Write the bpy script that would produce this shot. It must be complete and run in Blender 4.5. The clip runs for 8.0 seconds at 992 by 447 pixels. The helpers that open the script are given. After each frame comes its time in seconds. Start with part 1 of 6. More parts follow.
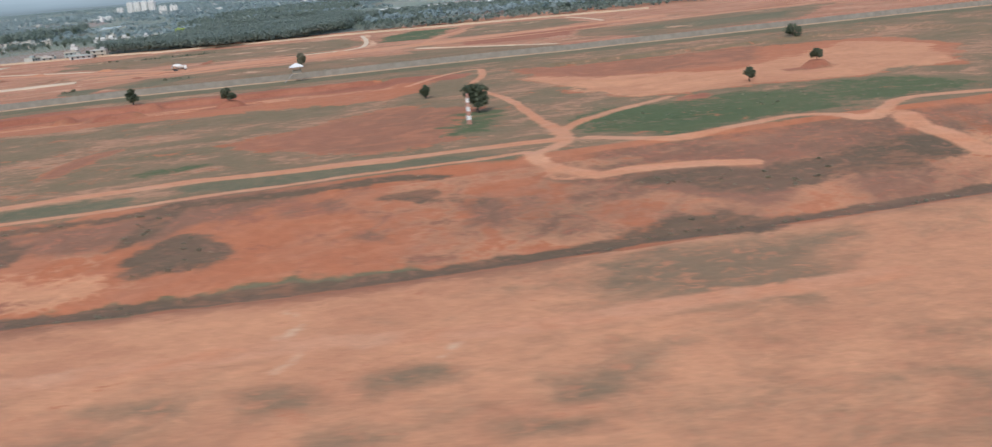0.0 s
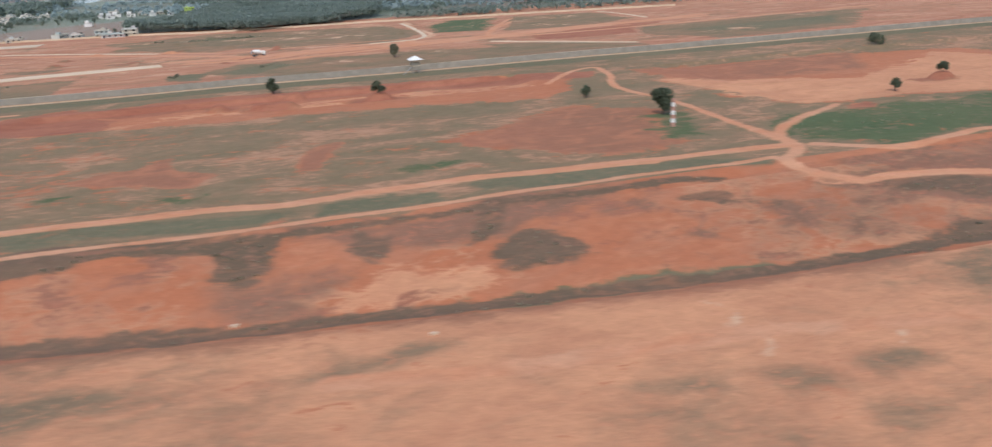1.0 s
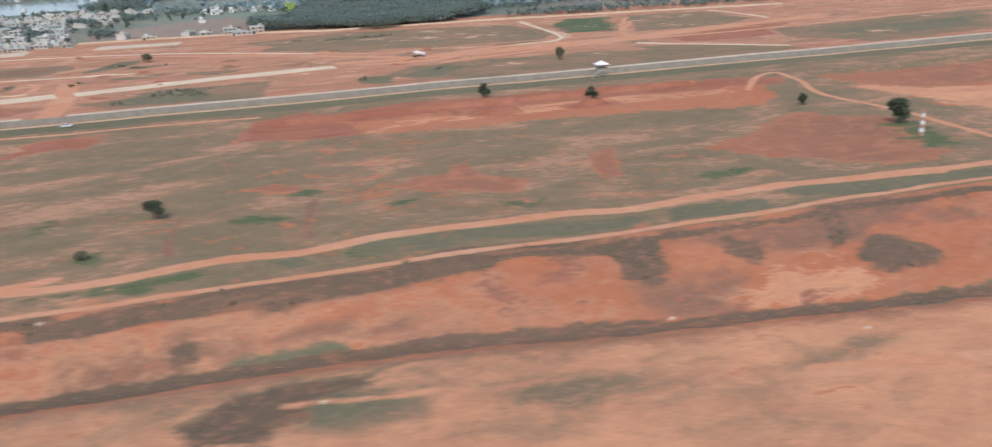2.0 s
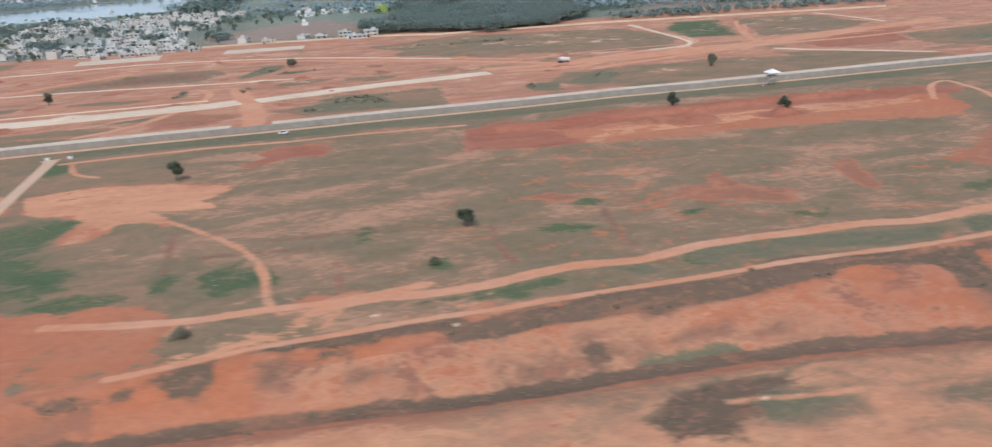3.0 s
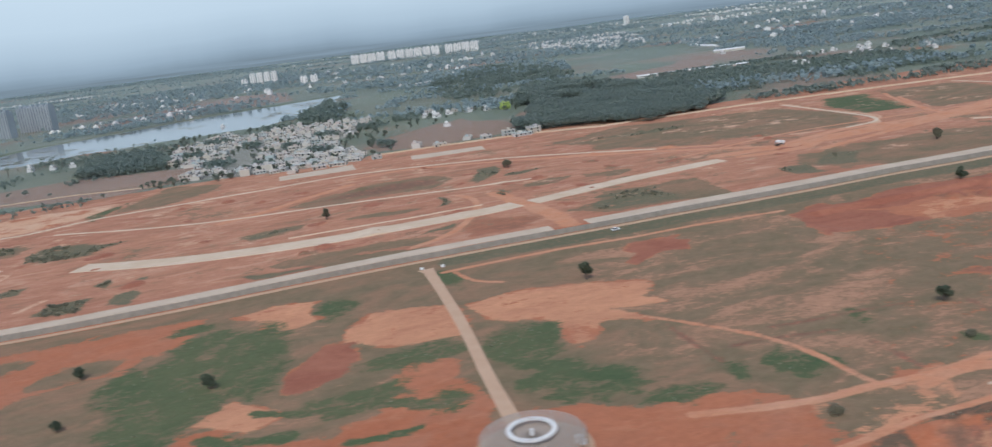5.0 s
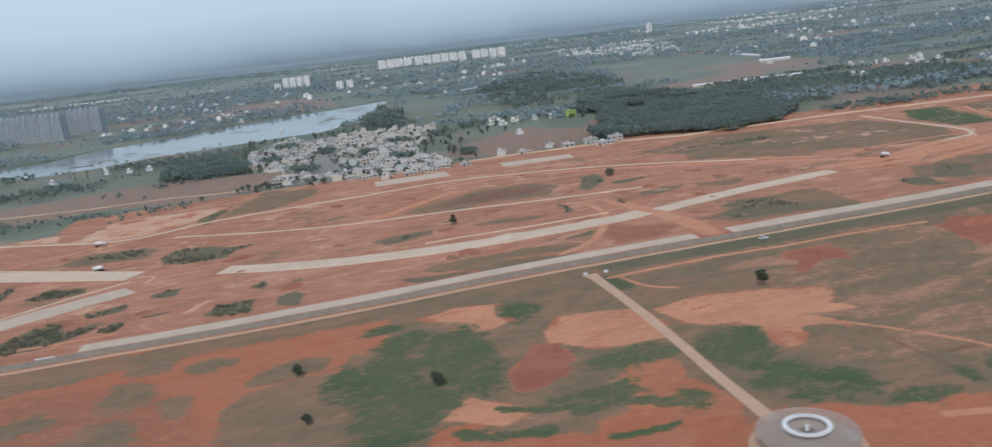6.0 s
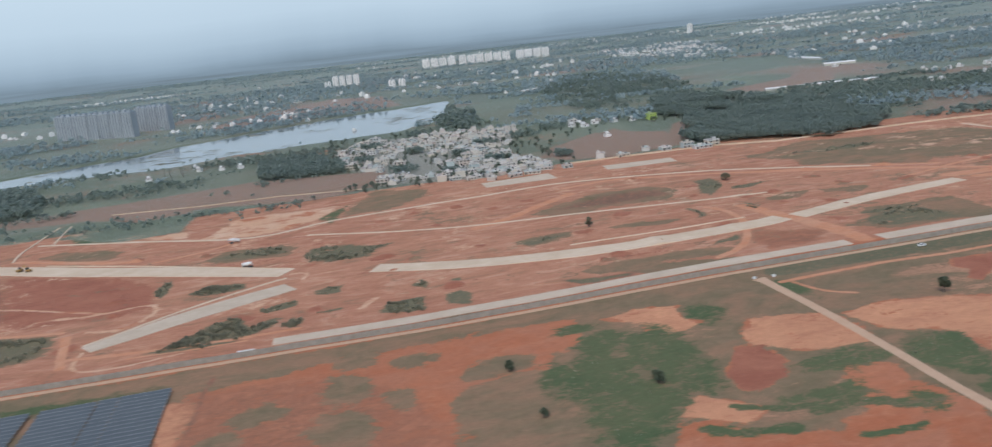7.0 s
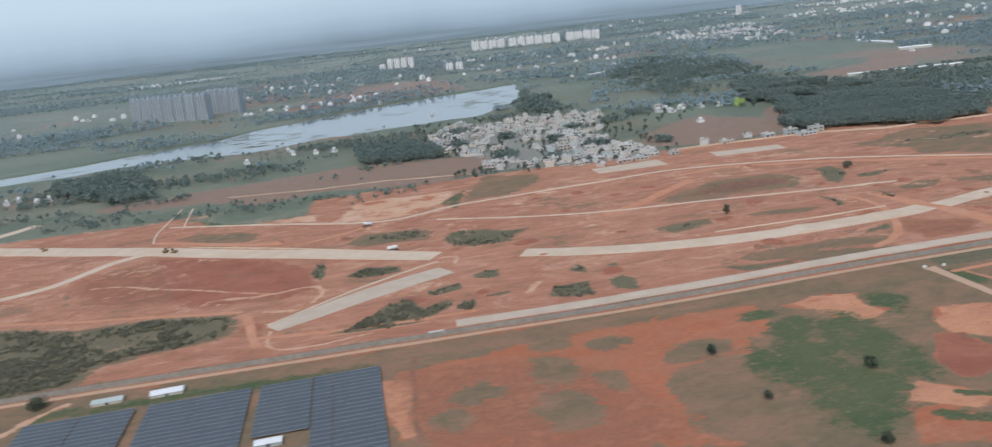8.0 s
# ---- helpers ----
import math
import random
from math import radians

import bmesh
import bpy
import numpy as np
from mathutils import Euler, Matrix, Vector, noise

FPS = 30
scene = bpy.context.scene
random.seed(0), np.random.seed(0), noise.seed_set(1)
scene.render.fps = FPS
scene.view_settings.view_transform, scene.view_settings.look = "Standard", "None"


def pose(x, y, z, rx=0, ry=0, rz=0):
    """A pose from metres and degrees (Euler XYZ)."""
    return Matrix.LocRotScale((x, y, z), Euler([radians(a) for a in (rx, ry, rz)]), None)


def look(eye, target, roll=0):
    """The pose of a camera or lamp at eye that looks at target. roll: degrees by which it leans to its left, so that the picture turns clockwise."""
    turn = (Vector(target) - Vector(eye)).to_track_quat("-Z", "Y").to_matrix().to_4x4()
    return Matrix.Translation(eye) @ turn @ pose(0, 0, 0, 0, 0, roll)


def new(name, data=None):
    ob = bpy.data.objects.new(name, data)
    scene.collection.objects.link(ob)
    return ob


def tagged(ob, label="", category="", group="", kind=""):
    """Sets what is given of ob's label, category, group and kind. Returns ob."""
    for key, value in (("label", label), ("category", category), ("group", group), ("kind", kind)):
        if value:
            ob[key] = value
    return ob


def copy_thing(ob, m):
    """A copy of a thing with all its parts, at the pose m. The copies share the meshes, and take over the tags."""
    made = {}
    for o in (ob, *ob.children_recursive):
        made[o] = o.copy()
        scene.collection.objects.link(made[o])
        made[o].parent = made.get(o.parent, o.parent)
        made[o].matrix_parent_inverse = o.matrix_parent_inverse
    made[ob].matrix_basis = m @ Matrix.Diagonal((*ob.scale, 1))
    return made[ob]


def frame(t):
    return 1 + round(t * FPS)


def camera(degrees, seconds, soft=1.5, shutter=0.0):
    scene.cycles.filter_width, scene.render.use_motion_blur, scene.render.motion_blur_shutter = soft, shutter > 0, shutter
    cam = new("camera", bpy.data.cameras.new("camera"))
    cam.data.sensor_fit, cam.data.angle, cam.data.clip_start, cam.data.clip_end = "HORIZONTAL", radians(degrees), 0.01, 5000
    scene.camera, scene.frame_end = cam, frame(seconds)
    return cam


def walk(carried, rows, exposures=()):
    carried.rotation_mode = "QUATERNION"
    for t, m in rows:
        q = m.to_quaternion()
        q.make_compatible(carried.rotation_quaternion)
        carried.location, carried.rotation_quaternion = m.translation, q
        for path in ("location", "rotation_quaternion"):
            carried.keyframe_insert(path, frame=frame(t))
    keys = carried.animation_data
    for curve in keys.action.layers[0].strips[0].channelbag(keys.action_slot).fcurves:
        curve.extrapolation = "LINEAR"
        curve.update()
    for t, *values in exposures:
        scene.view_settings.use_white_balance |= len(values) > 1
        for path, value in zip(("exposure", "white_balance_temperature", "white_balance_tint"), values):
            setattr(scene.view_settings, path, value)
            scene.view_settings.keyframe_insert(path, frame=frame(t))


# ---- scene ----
cam = camera(60.9, 8.0, soft=1.3, shutter=0.5)
METRES, EYE, TILT, LEAN, TURN = 301.0, 21.96, -16.8, 4.6, -14.4
UNIT = METRES / 640.0  # metres to one layout unit; layout placed to fit the camera's view, under true size
ROWS = [
    (0.0, 0.0000, 0.0000, 0.0000, 0.10, -0.01, 0.02),
    (0.5, -0.0648, -0.0126, 0.0015, -3.13, -0.28, -0.54),
    (1.0, -0.1290, -0.0255, 0.0037, -3.92, -1.07, -0.97),
    (1.5, -0.1932, -0.0379, 0.0057, -3.26, -1.54, -1.16),
    (2.0, -0.2567, -0.0544, 0.0074, -2.22, -1.84, -1.44),
    (2.2, -0.2819, -0.0602, 0.0081, -1.67, -2.05, -1.25),
    (3.3, -0.4190, -0.0832, 0.0116, -0.10, -2.26, -1.43),
    (3.5, -0.4437, -0.0872, 0.0122, 0.13, -2.06, -0.24),
    (3.8, -0.4806, -0.0940, 0.0132, 0.20, -0.01, 1.92),
    (4.0, -0.5050, -0.0988, 0.0139, 0.11, 1.66, 2.58),
    (4.2, -0.5290, -0.1038, 0.0148, -0.01, 2.38, 2.79),
    (4.5, -0.5647, -0.1115, 0.0161, -0.04, 2.90, 2.59),
    (6.0, -0.7422, -0.1528, 0.0221, 0.67, 3.72, 1.75),
    (6.5, -0.8009, -0.1663, 0.0247, 1.37, 3.85, 1.36),
    (7.0, -0.8595, -0.1813, 0.0270, 2.27, 3.65, 0.90),
    (7.5, -0.9177, -0.1970, 0.0289, 3.43, 3.16, 0.77),
    (8.0, -0.9760, -0.2129, 0.0314, 4.37, 2.43, 0.35),
]
EXPOSURES = [(0, .31, 6350, 10), (2.2, .43, 6230, 10), (3.4, .40, 6050, 10), (4.2, .26, 6050, 10), (6, .01, 6060, 10), (8, .13, 6110, 10)]
walk(cam, [(t, pose(0, 0, EYE, TILT, LEAN, TURN) @ pose(METRES * x, METRES * y, METRES * z, 90 + pitch, roll, yaw)) for t, x, y, z, yaw, pitch, roll in ROWS], EXPOSURES)


# ---- world and sun: a hazy, overcast afternoon ----
world = bpy.data.worlds.new("hazy_sky")
scene.world = world
world.use_nodes = True
wn = world.node_tree
sky = wn.nodes.new("ShaderNodeTexSky")
sky.sky_type = "NISHITA"
sky.sun_disc = False
sky.sun_elevation, sky.sun_rotation = radians(52), radians(200)
sky.air_density, sky.dust_density, sky.ozone_density, sky.altitude = 1.2, 4.0, 1.5, 900
background = wn.nodes["Background"]
background.inputs["Strength"].default_value = 0.14
wn.links.new(sky.outputs["Color"], background.inputs["Color"])

sun = new("sun", bpy.data.lights.new("sun", "SUN"))
sun.data.energy, sun.data.angle, sun.data.color = 1.4, radians(14), (1.0, 0.95, 0.88)
sun.matrix_world = look((0, 0, 300), (0.6 * 100, 0.9 * 100, 300 - 138))


# ---- node helpers ----
def material(name):
    mat = bpy.data.materials.new(name)
    mat.use_nodes = True
    return mat, mat.node_tree.nodes, mat.node_tree.links, mat.node_tree.nodes["Principled BSDF"]


def place(nodes, links, scale=(1, 1, 1)):
    """World position in layout units, scaled."""
    geo = nodes.new("ShaderNodeNewGeometry")
    mul = nodes.new("ShaderNodeVectorMath")
    mul.operation = "MULTIPLY"
    mul.inputs[1].default_value = tuple(v / UNIT for v in scale)
    links.new(geo.outputs["Position"], mul.inputs[0])
    return mul.outputs[0]


def fuzz(nodes, links, vec, scale, detail=4.0, rough=0.55, warp=0.0):
    n = nodes.new("ShaderNodeTexNoise")
    n.inputs["Scale"].default_value = scale
    n.inputs["Detail"].default_value = detail
    n.inputs["Roughness"].default_value = rough
    n.inputs["Distortion"].default_value = warp
    links.new(vec, n.inputs["Vector"])
    return n.outputs["Fac"]


def ramp(nodes, links, fac, stops):
    r = nodes.new("ShaderNodeValToRGB")
    els = r.color_ramp.elements
    while len(els) < len(stops):
        els.new(0.5)
    for el, (p, c) in zip(els, stops):
        el.position, el.color = p, (*c, 1)
    links.new(fac, r.inputs["Fac"])
    return r.outputs["Color"]


def mix(nodes, links, fac, a, b):
    m = nodes.new("ShaderNodeMix")
    m.data_type = "RGBA"
    for socket, value in ((m.inputs["Factor"], fac), (m.inputs["A"], a), (m.inputs["B"], b)):
        if isinstance(value, tuple):
            socket.default_value = (*value, 1)
        elif isinstance(value, (int, float)):
            socket.default_value = value
        else:
            links.new(value, socket)
    return m.outputs["Result"]


def calc(nodes, links, op, a, b, c=0.0):
    m = nodes.new("ShaderNodeMath")
    m.operation = op
    for socket, value in zip(m.inputs, (a, b, c)):
        if isinstance(value, (int, float)):
            socket.default_value = value
        else:
            links.new(value, socket)
    return m.outputs[0]


def step(nodes, links, value, lo, hi):
    r = nodes.new("ShaderNodeMapRange")
    r.interpolation_type = "SMOOTHSTEP"
    r.inputs["From Min"].default_value, r.inputs["From Max"].default_value = lo, hi
    links.new(value, r.inputs["Value"])
    return r.outputs["Result"]


def bump(nodes, links, height, bsdf, strength=0.3, distance=0.1):
    b = nodes.new("ShaderNodeBump")
    b.inputs["Strength"].default_value, b.inputs["Distance"].default_value = strength, distance
    links.new(height, b.inputs["Height"])
    links.new(b.outputs["Normal"], bsdf.inputs["Normal"])


def surface(name, a, b, scale, rough=0.8, metal=0.0, c=None, fine=None, relief=0.0, per_object=False, spec=0.3, sheen=0.0):
    """Two or three colours mixed by coarse and fine noise, with slight relief."""
    mat, n, l, bsdf = material(name)
    vec = place(n, l)
    f = fuzz(n, l, vec, scale, 5.0)
    col = ramp(n, l, f, [(0.32, a), (0.68, b)])
    g = fuzz(n, l, vec, fine or scale * 9, 3.0)
    col = mix(n, l, calc(n, l, "MULTIPLY", g, 0.5), col, c or tuple(0.6 * v for v in a))
    if per_object:
        info = n.new("ShaderNodeObjectInfo")
        col = mix(n, l, 0.65, col, ramp(n, l, info.outputs["Random"], per_object))
    l.new(col, bsdf.inputs["Base Color"])
    bsdf.inputs["Roughness"].default_value = rough
    bsdf.inputs["Metallic"].default_value = metal
    bsdf.inputs["Specular IOR Level"].default_value = spec
    # blue-white sheen at grazing angles, used to imitate distance haze
    if sheen:
        bsdf.inputs["Sheen Weight"].default_value = sheen
        bsdf.inputs["Sheen Roughness"].default_value = 0.35
        bsdf.inputs["Sheen Tint"].default_value = (0.75, 0.85, 1.0, 1)
    if relief:
        bump(n, l, g, bsdf, 0.4, relief)
    return mat


def leafy(name, a, b, scale, c, fine, sheen=0.3, through_light=0.4):
    """Foliage: a dull surface that lets part of the light through its leaves."""
    mat = surface(name, a, b, scale, 0.9, c=c, fine=fine, sheen=sheen, spec=0.15)
    n, l = mat.node_tree.nodes, mat.node_tree.links
    bsdf = n["Principled BSDF"]
    thin = n.new("ShaderNodeBsdfTranslucent")
    l.new(bsdf.inputs["Base Color"].links[0].from_socket, thin.inputs["Color"])
    both = n.new("ShaderNodeMixShader")
    both.inputs["Fac"].default_value = through_light
    l.new(bsdf.outputs[0], both.inputs[1])
    l.new(thin.outputs[0], both.inputs[2])
    l.new(both.outputs[0], n["Material Output"].inputs["Surface"])
    return mat


# ---- the soil and its growth: one material, led by the layers laid on the ground ----
def ground_material():
    mat, n, l, bsdf = material("laterite_ground")
    streak = fuzz(n, l, place(n, l, (0.046, 0.066, 0.1)), 1.0, 8.0, 0.62, 0.7)
    patch = fuzz(n, l, place(n, l, (0.014, 0.022, 0.03)), 1.0, 6.0, 0.58, 0.5)
    grain = fuzz(n, l, place(n, l, (0.28, 0.40, 0.5)), 1.0, 6.0, 0.65, 0.3)
    fleck = fuzz(n, l, place(n, l, (0.11, 0.24, 0.3)), 1.0, 9.0, 0.66, 1.2)
    where = fuzz(n, l, place(n, l, (0.020, 0.036, 0.03)), 1.3, 5.0, 0.6, 0.8)
    fleck = calc(n, l, "ADD", fleck, calc(n, l, "MULTIPLY_ADD", where, 0.8, -0.40))
    speck = fuzz(n, l, place(n, l, (1.3, 2.2, 2.0)), 1.0, 3.0, 0.65)
    crumb = fuzz(n, l, place(n, l, (0.34, 0.46, 0.5)), 1.0, 6.0, 0.66, 0.8)
    lobe = fuzz(n, l, place(n, l, (0.085, 0.115, 0.1)), 1.0, 7.0, 0.62, 0.6)
    edge = calc(n, l, "MULTIPLY_ADD", lobe, 3.6, -1.8)
    edge = calc(n, l, "ADD", edge, calc(n, l, "MULTIPLY_ADD", crumb, 2.3, -1.15))
    worn = n.new("ShaderNodeAttribute")
    worn.attribute_name = "worn"
    worn = step(n, l, worn.outputs["Fac"], -0.4, 0.6)

    def layer(name, col, new_col, soft=0.12, wander=1.0):
        at = n.new("ShaderNodeAttribute")
        at.attribute_name = name
        v = calc(n, l, "MULTIPLY_ADD", edge, wander, at.outputs["Fac"])
        return mix(n, l, step(n, l, v, -soft, soft), col, new_col)

    def tone(a, b, f=patch, lo=0.36, hi=0.64):
        return ramp(n, l, f, [(lo, a), (hi, b)])

    def mottle(a, b, c, f=fleck, lo=0.50, hi=0.62):
        return mix(n, l, step(n, l, f, lo, hi), tone(a, b), c)

    col = mottle(SOIL_A, SOIL_B, SOIL_C, streak, 0.40, 0.70)
    col = mix(n, l, calc(n, l, "MULTIPLY", step(n, l, fleck, 0.54, 0.68), 0.3), col, TAN_B)
    col = layer("tan", col, mottle(TAN_A, TAN_B, TAN_C, streak, 0.40, 0.75), 0.22)
    rake = fuzz(n, l, place(n, l, (0.024, 0.062, 0.1)), 1.0, 9.0, 0.66, 1.4)
    raked = ramp(n, l, rake, [(0.34, RAKED_A), (0.43, RAKED_B), (0.55, RAKED_C), (0.68, RAKED_D)])
    graded = n.new("ShaderNodeAttribute")
    graded.attribute_name = "graded"
    col = mix(n, l, calc(n, l, "MULTIPLY", step(n, l, graded.outputs["Fac"], -0.2, 0.4), 0.75), col, raked)
    col = layer("russet", col, mottle(RUSSET_A, RUSSET_B, SOIL_C, lobe, 0.46, 0.66), 0.7)
    col = layer("darkred", col, tone(DARKRED_A, DARKRED_B, streak), 0.2, 1.1)
    dry = mix(n, l, step(n, l, where, 0.40, 0.66), tone(GRASS_A, GRASS_B, lobe, 0.38, 0.62), GRASS_D)
    dry = mix(n, l, calc(n, l, "MULTIPLY", step(n, l, fleck, 0.57, 0.66), calc(n, l, "MULTIPLY_ADD", worn, 0.50, 0.10)), dry, GRASS_C)
    crumbs = calc(n, l, "ADD", crumb, calc(n, l, "MULTIPLY_ADD", where, 0.9, -0.45))
    dry = mix(n, l, calc(n, l, "MULTIPLY", step(n, l, crumbs, 0.57, 0.64), calc(n, l, "MULTIPLY", worn, 0.55)), dry, GRASS_C)
    col = layer("grass", col, dry, 0.22)
    col = layer("thin", col, mottle(THIN_A, THIN_B, TAN_C, crumb, 0.50, 0.68), 0.9, 0.9)
    col = layer("lush", col, mottle(LUSH_A, LUSH_B, GRASS_A, crumbs, 0.52, 0.66), 0.4, 1.25)
    col = layer("scrub", col, mottle(SCRUB_A, SCRUB_B, DARKRED_B, crumb, 0.50, 0.66), 0.8, 1.0)
    col = layer("thicket", col, mottle(THICKET_A, THICKET_B, GRASS_B, crumb, 0.50, 0.68), 0.4, 0.9)
    col = layer("brush", col, mix(n, l, calc(n, l, "MULTIPLY", step(n, l, fleck, 0.52, 0.68), 0.35), mottle(BRUSH_A, BRUSH_B, SCRUB_B, crumb, 0.52, 0.70), SOIL_C), 0.35, 0.8)
    cell = n.new("ShaderNodeTexVoronoi")
    cell.inputs["Scale"].default_value = 1.0
    l.new(place(n, l, (0.0062, 0.0105, 0.0)), cell.inputs["Vector"])
    plots = n.new("ShaderNodeSeparateColor")
    l.new(cell.outputs["Color"], plots.inputs["Color"])
    land = ramp(n, l, plots.outputs["Red"], [(0.0, MEADOW_A), (0.35, MEADOW_B), (0.6, PLOT_A), (0.85, PLOT_B), (1.0, PLOT_C)])
    land = mix(n, l, 0.55, land, tone(MEADOW_A, MEADOW_B, streak))
    col = layer("meadow", col, land, 0.3, 0.6)
    col = layer("yard", col, tone(YARD_A, YARD_B, crumb), 0.4, 0.8)
    col = layer("field", col, tone(FIELD_A, FIELD_B, streak), 0.25, 0.4)
    col = layer("pale", col, mottle(PALE_A, PALE_B, SOIL_B, streak, 0.5, 0.66), 0.35)
    col = layer("track", col, tone(TRACK_A, TRACK_B, streak), 0.35, 0.45)
    shade = calc(n, l, "MULTIPLY_ADD", calc(n, l, "ADD", speck, calc(n, l, "MULTIPLY", grain, 1.0)), 0.9, 0.1)
    dark = n.new("ShaderNodeMix")
    dark.data_type, dark.blend_type = "RGBA", "MULTIPLY"
    dark.inputs["Factor"].default_value = 0.5
    l.new(col, dark.inputs["A"])
    l.new(shade, dark.inputs["B"])
    l.new(dark.outputs["Result"], bsdf.inputs["Base Color"])
    bsdf.inputs["Roughness"].default_value = 0.95
    bsdf.inputs["Specular IOR Level"].default_value = 0.15
    # the meadow's blue-white sheen imitates haze over the far plain
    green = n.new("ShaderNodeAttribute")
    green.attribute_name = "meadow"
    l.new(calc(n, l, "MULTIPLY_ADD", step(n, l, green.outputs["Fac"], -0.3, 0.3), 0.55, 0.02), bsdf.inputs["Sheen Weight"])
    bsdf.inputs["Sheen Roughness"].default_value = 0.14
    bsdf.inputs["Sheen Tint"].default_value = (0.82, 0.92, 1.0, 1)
    bump(n, l, grain, bsdf, 0.5, 0.4)
    return mat


SOIL_A, SOIL_B, SOIL_C = (0.392, 0.138, 0.069), (0.432, 0.168, 0.089), (0.400, 0.168, 0.096)
TAN_A, TAN_B, TAN_C = (0.590, 0.292, 0.162), (0.51, 0.245, 0.138), (0.455, 0.209, 0.119)
DARKRED_A, DARKRED_B = (0.295, 0.112, 0.070), (0.365, 0.150, 0.092)
RUSSET_A, RUSSET_B = (0.325, 0.140, 0.084), (0.265, 0.130, 0.080)
RAKED_A, RAKED_B, RAKED_C, RAKED_D = (0.228, 0.152, 0.100), (0.362, 0.172, 0.106), (0.436, 0.216, 0.138), (0.525, 0.325, 0.220)
YARD_A, YARD_B = (0.215, 0.215, 0.170), (0.315, 0.295, 0.24)
GRASS_A, GRASS_B, GRASS_C, GRASS_D = (0.178, 0.140, 0.081), (0.228, 0.160, 0.097), (0.45, 0.245, 0.150), (0.278, 0.168, 0.102)
LUSH_A, LUSH_B = (0.074, 0.108, 0.050), (0.112, 0.126, 0.062)
SCRUB_A, SCRUB_B = (0.195, 0.116, 0.076), (0.262, 0.134, 0.088)
BRUSH_A, BRUSH_B = (0.128, 0.094, 0.062), (0.172, 0.110, 0.074)
THICKET_A, THICKET_B = (0.136, 0.130, 0.078), (0.172, 0.150, 0.092)
THIN_A, THIN_B = (0.255, 0.165, 0.102), (0.195, 0.142, 0.090)
# far fields, meadow and plots lightened partly to stand in for haze
FIELD_A, FIELD_B = (0.29, 0.175, 0.120), (0.25, 0.175, 0.118)
MEADOW_A, MEADOW_B = (0.160, 0.182, 0.118), (0.128, 0.150, 0.100)
PLOT_A, PLOT_B, PLOT_C = (0.235, 0.215, 0.155), (0.190, 0.222, 0.140), (0.30, 0.225, 0.165)
PALE_A, PALE_B = (0.60, 0.40, 0.27), (0.57, 0.335, 0.205)
TRACK_A, TRACK_B = (0.53, 0.235, 0.128), (0.55, 0.29, 0.175)

GROUND = ground_material()
CONCRETE = surface("pale_concrete", (0.58, 0.47, 0.34), (0.70, 0.59, 0.45), 0.06, 0.9, c=(0.50, 0.32, 0.20), fine=0.35, relief=0.02, spec=0.1)
GRAVEL = surface("grey_gravel", (0.52, 0.43, 0.325), (0.63, 0.53, 0.41), 0.08, 0.95, c=(0.42, 0.31, 0.22), fine=0.5, relief=0.05, spec=0.1)
WALLSTONE = surface("weathered_precast_concrete", (0.31, 0.285, 0.24), (0.42, 0.385, 0.325), 0.35, 0.9, c=(0.15, 0.14, 0.12), fine=2.5, relief=0.02)
WATER = surface("lake_water", (0.16, 0.19, 0.20), (0.20, 0.23, 0.24), 0.01, 0.12, spec=0.6)
LEAF = leafy("dark_foliage", (0.125, 0.152, 0.100), (0.155, 0.178, 0.115), 0.12, (0.105, 0.125, 0.088), 1.5, 0.0, 0.4)
# far trees: distance haze painted in as a pale blue tint
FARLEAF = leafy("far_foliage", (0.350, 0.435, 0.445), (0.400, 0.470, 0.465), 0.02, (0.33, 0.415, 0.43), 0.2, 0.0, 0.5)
VILLAGELEAF = leafy("village_foliage", (0.215, 0.252, 0.200), (0.250, 0.280, 0.215), 0.1, (0.20, 0.232, 0.188), 1.0, 0.3, 0.55)
# woods: colour lifted and blued to stand in for haze
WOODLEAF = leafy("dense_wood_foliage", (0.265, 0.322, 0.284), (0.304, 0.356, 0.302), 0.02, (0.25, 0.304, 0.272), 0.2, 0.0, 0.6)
# scrub: lightened against its own shade, and for haze beyond the wall
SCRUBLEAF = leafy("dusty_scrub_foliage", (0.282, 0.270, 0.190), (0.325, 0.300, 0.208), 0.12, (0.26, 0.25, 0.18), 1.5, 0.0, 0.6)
BARK = surface("grey_brown_bark", (0.13, 0.10, 0.08), (0.18, 0.14, 0.11), 2.0, 0.95, relief=0.02)
PLASTER = surface("painted_plaster", (0.54, 0.51, 0.45), (0.65, 0.61, 0.55), 0.3, 0.85, c=(0.33, 0.31, 0.28), fine=1.5,
                  per_object=[(0.0, (0.66, 0.63, 0.57)), (0.2, (0.55, 0.49, 0.38)), (0.35, (0.60, 0.58, 0.54)), (0.5, (0.36, 0.48, 0.48)), (0.62, (0.70, 0.69, 0.67)), (0.75, (0.50, 0.39, 0.33)), (0.85, (0.58, 0.56, 0.46)), (1.0, (0.46, 0.46, 0.46))])
LIMEWASH = surface("lime_green_paint", (0.46, 0.58, 0.16), (0.52, 0.62, 0.20), 0.3, 0.8)
CREAM = surface("white_render", (0.74, 0.73, 0.70), (0.82, 0.81, 0.78), 0.05, 0.85, c=(0.60, 0.58, 0.54), fine=0.4)
# far towers: grey concrete with haze put in as blue tint and sheen
GREYCON = surface("bare_grey_concrete", (0.36, 0.40, 0.42), (0.44, 0.48, 0.50), 0.05, 0.9, c=(0.24, 0.26, 0.28), fine=0.4, sheen=0.8)
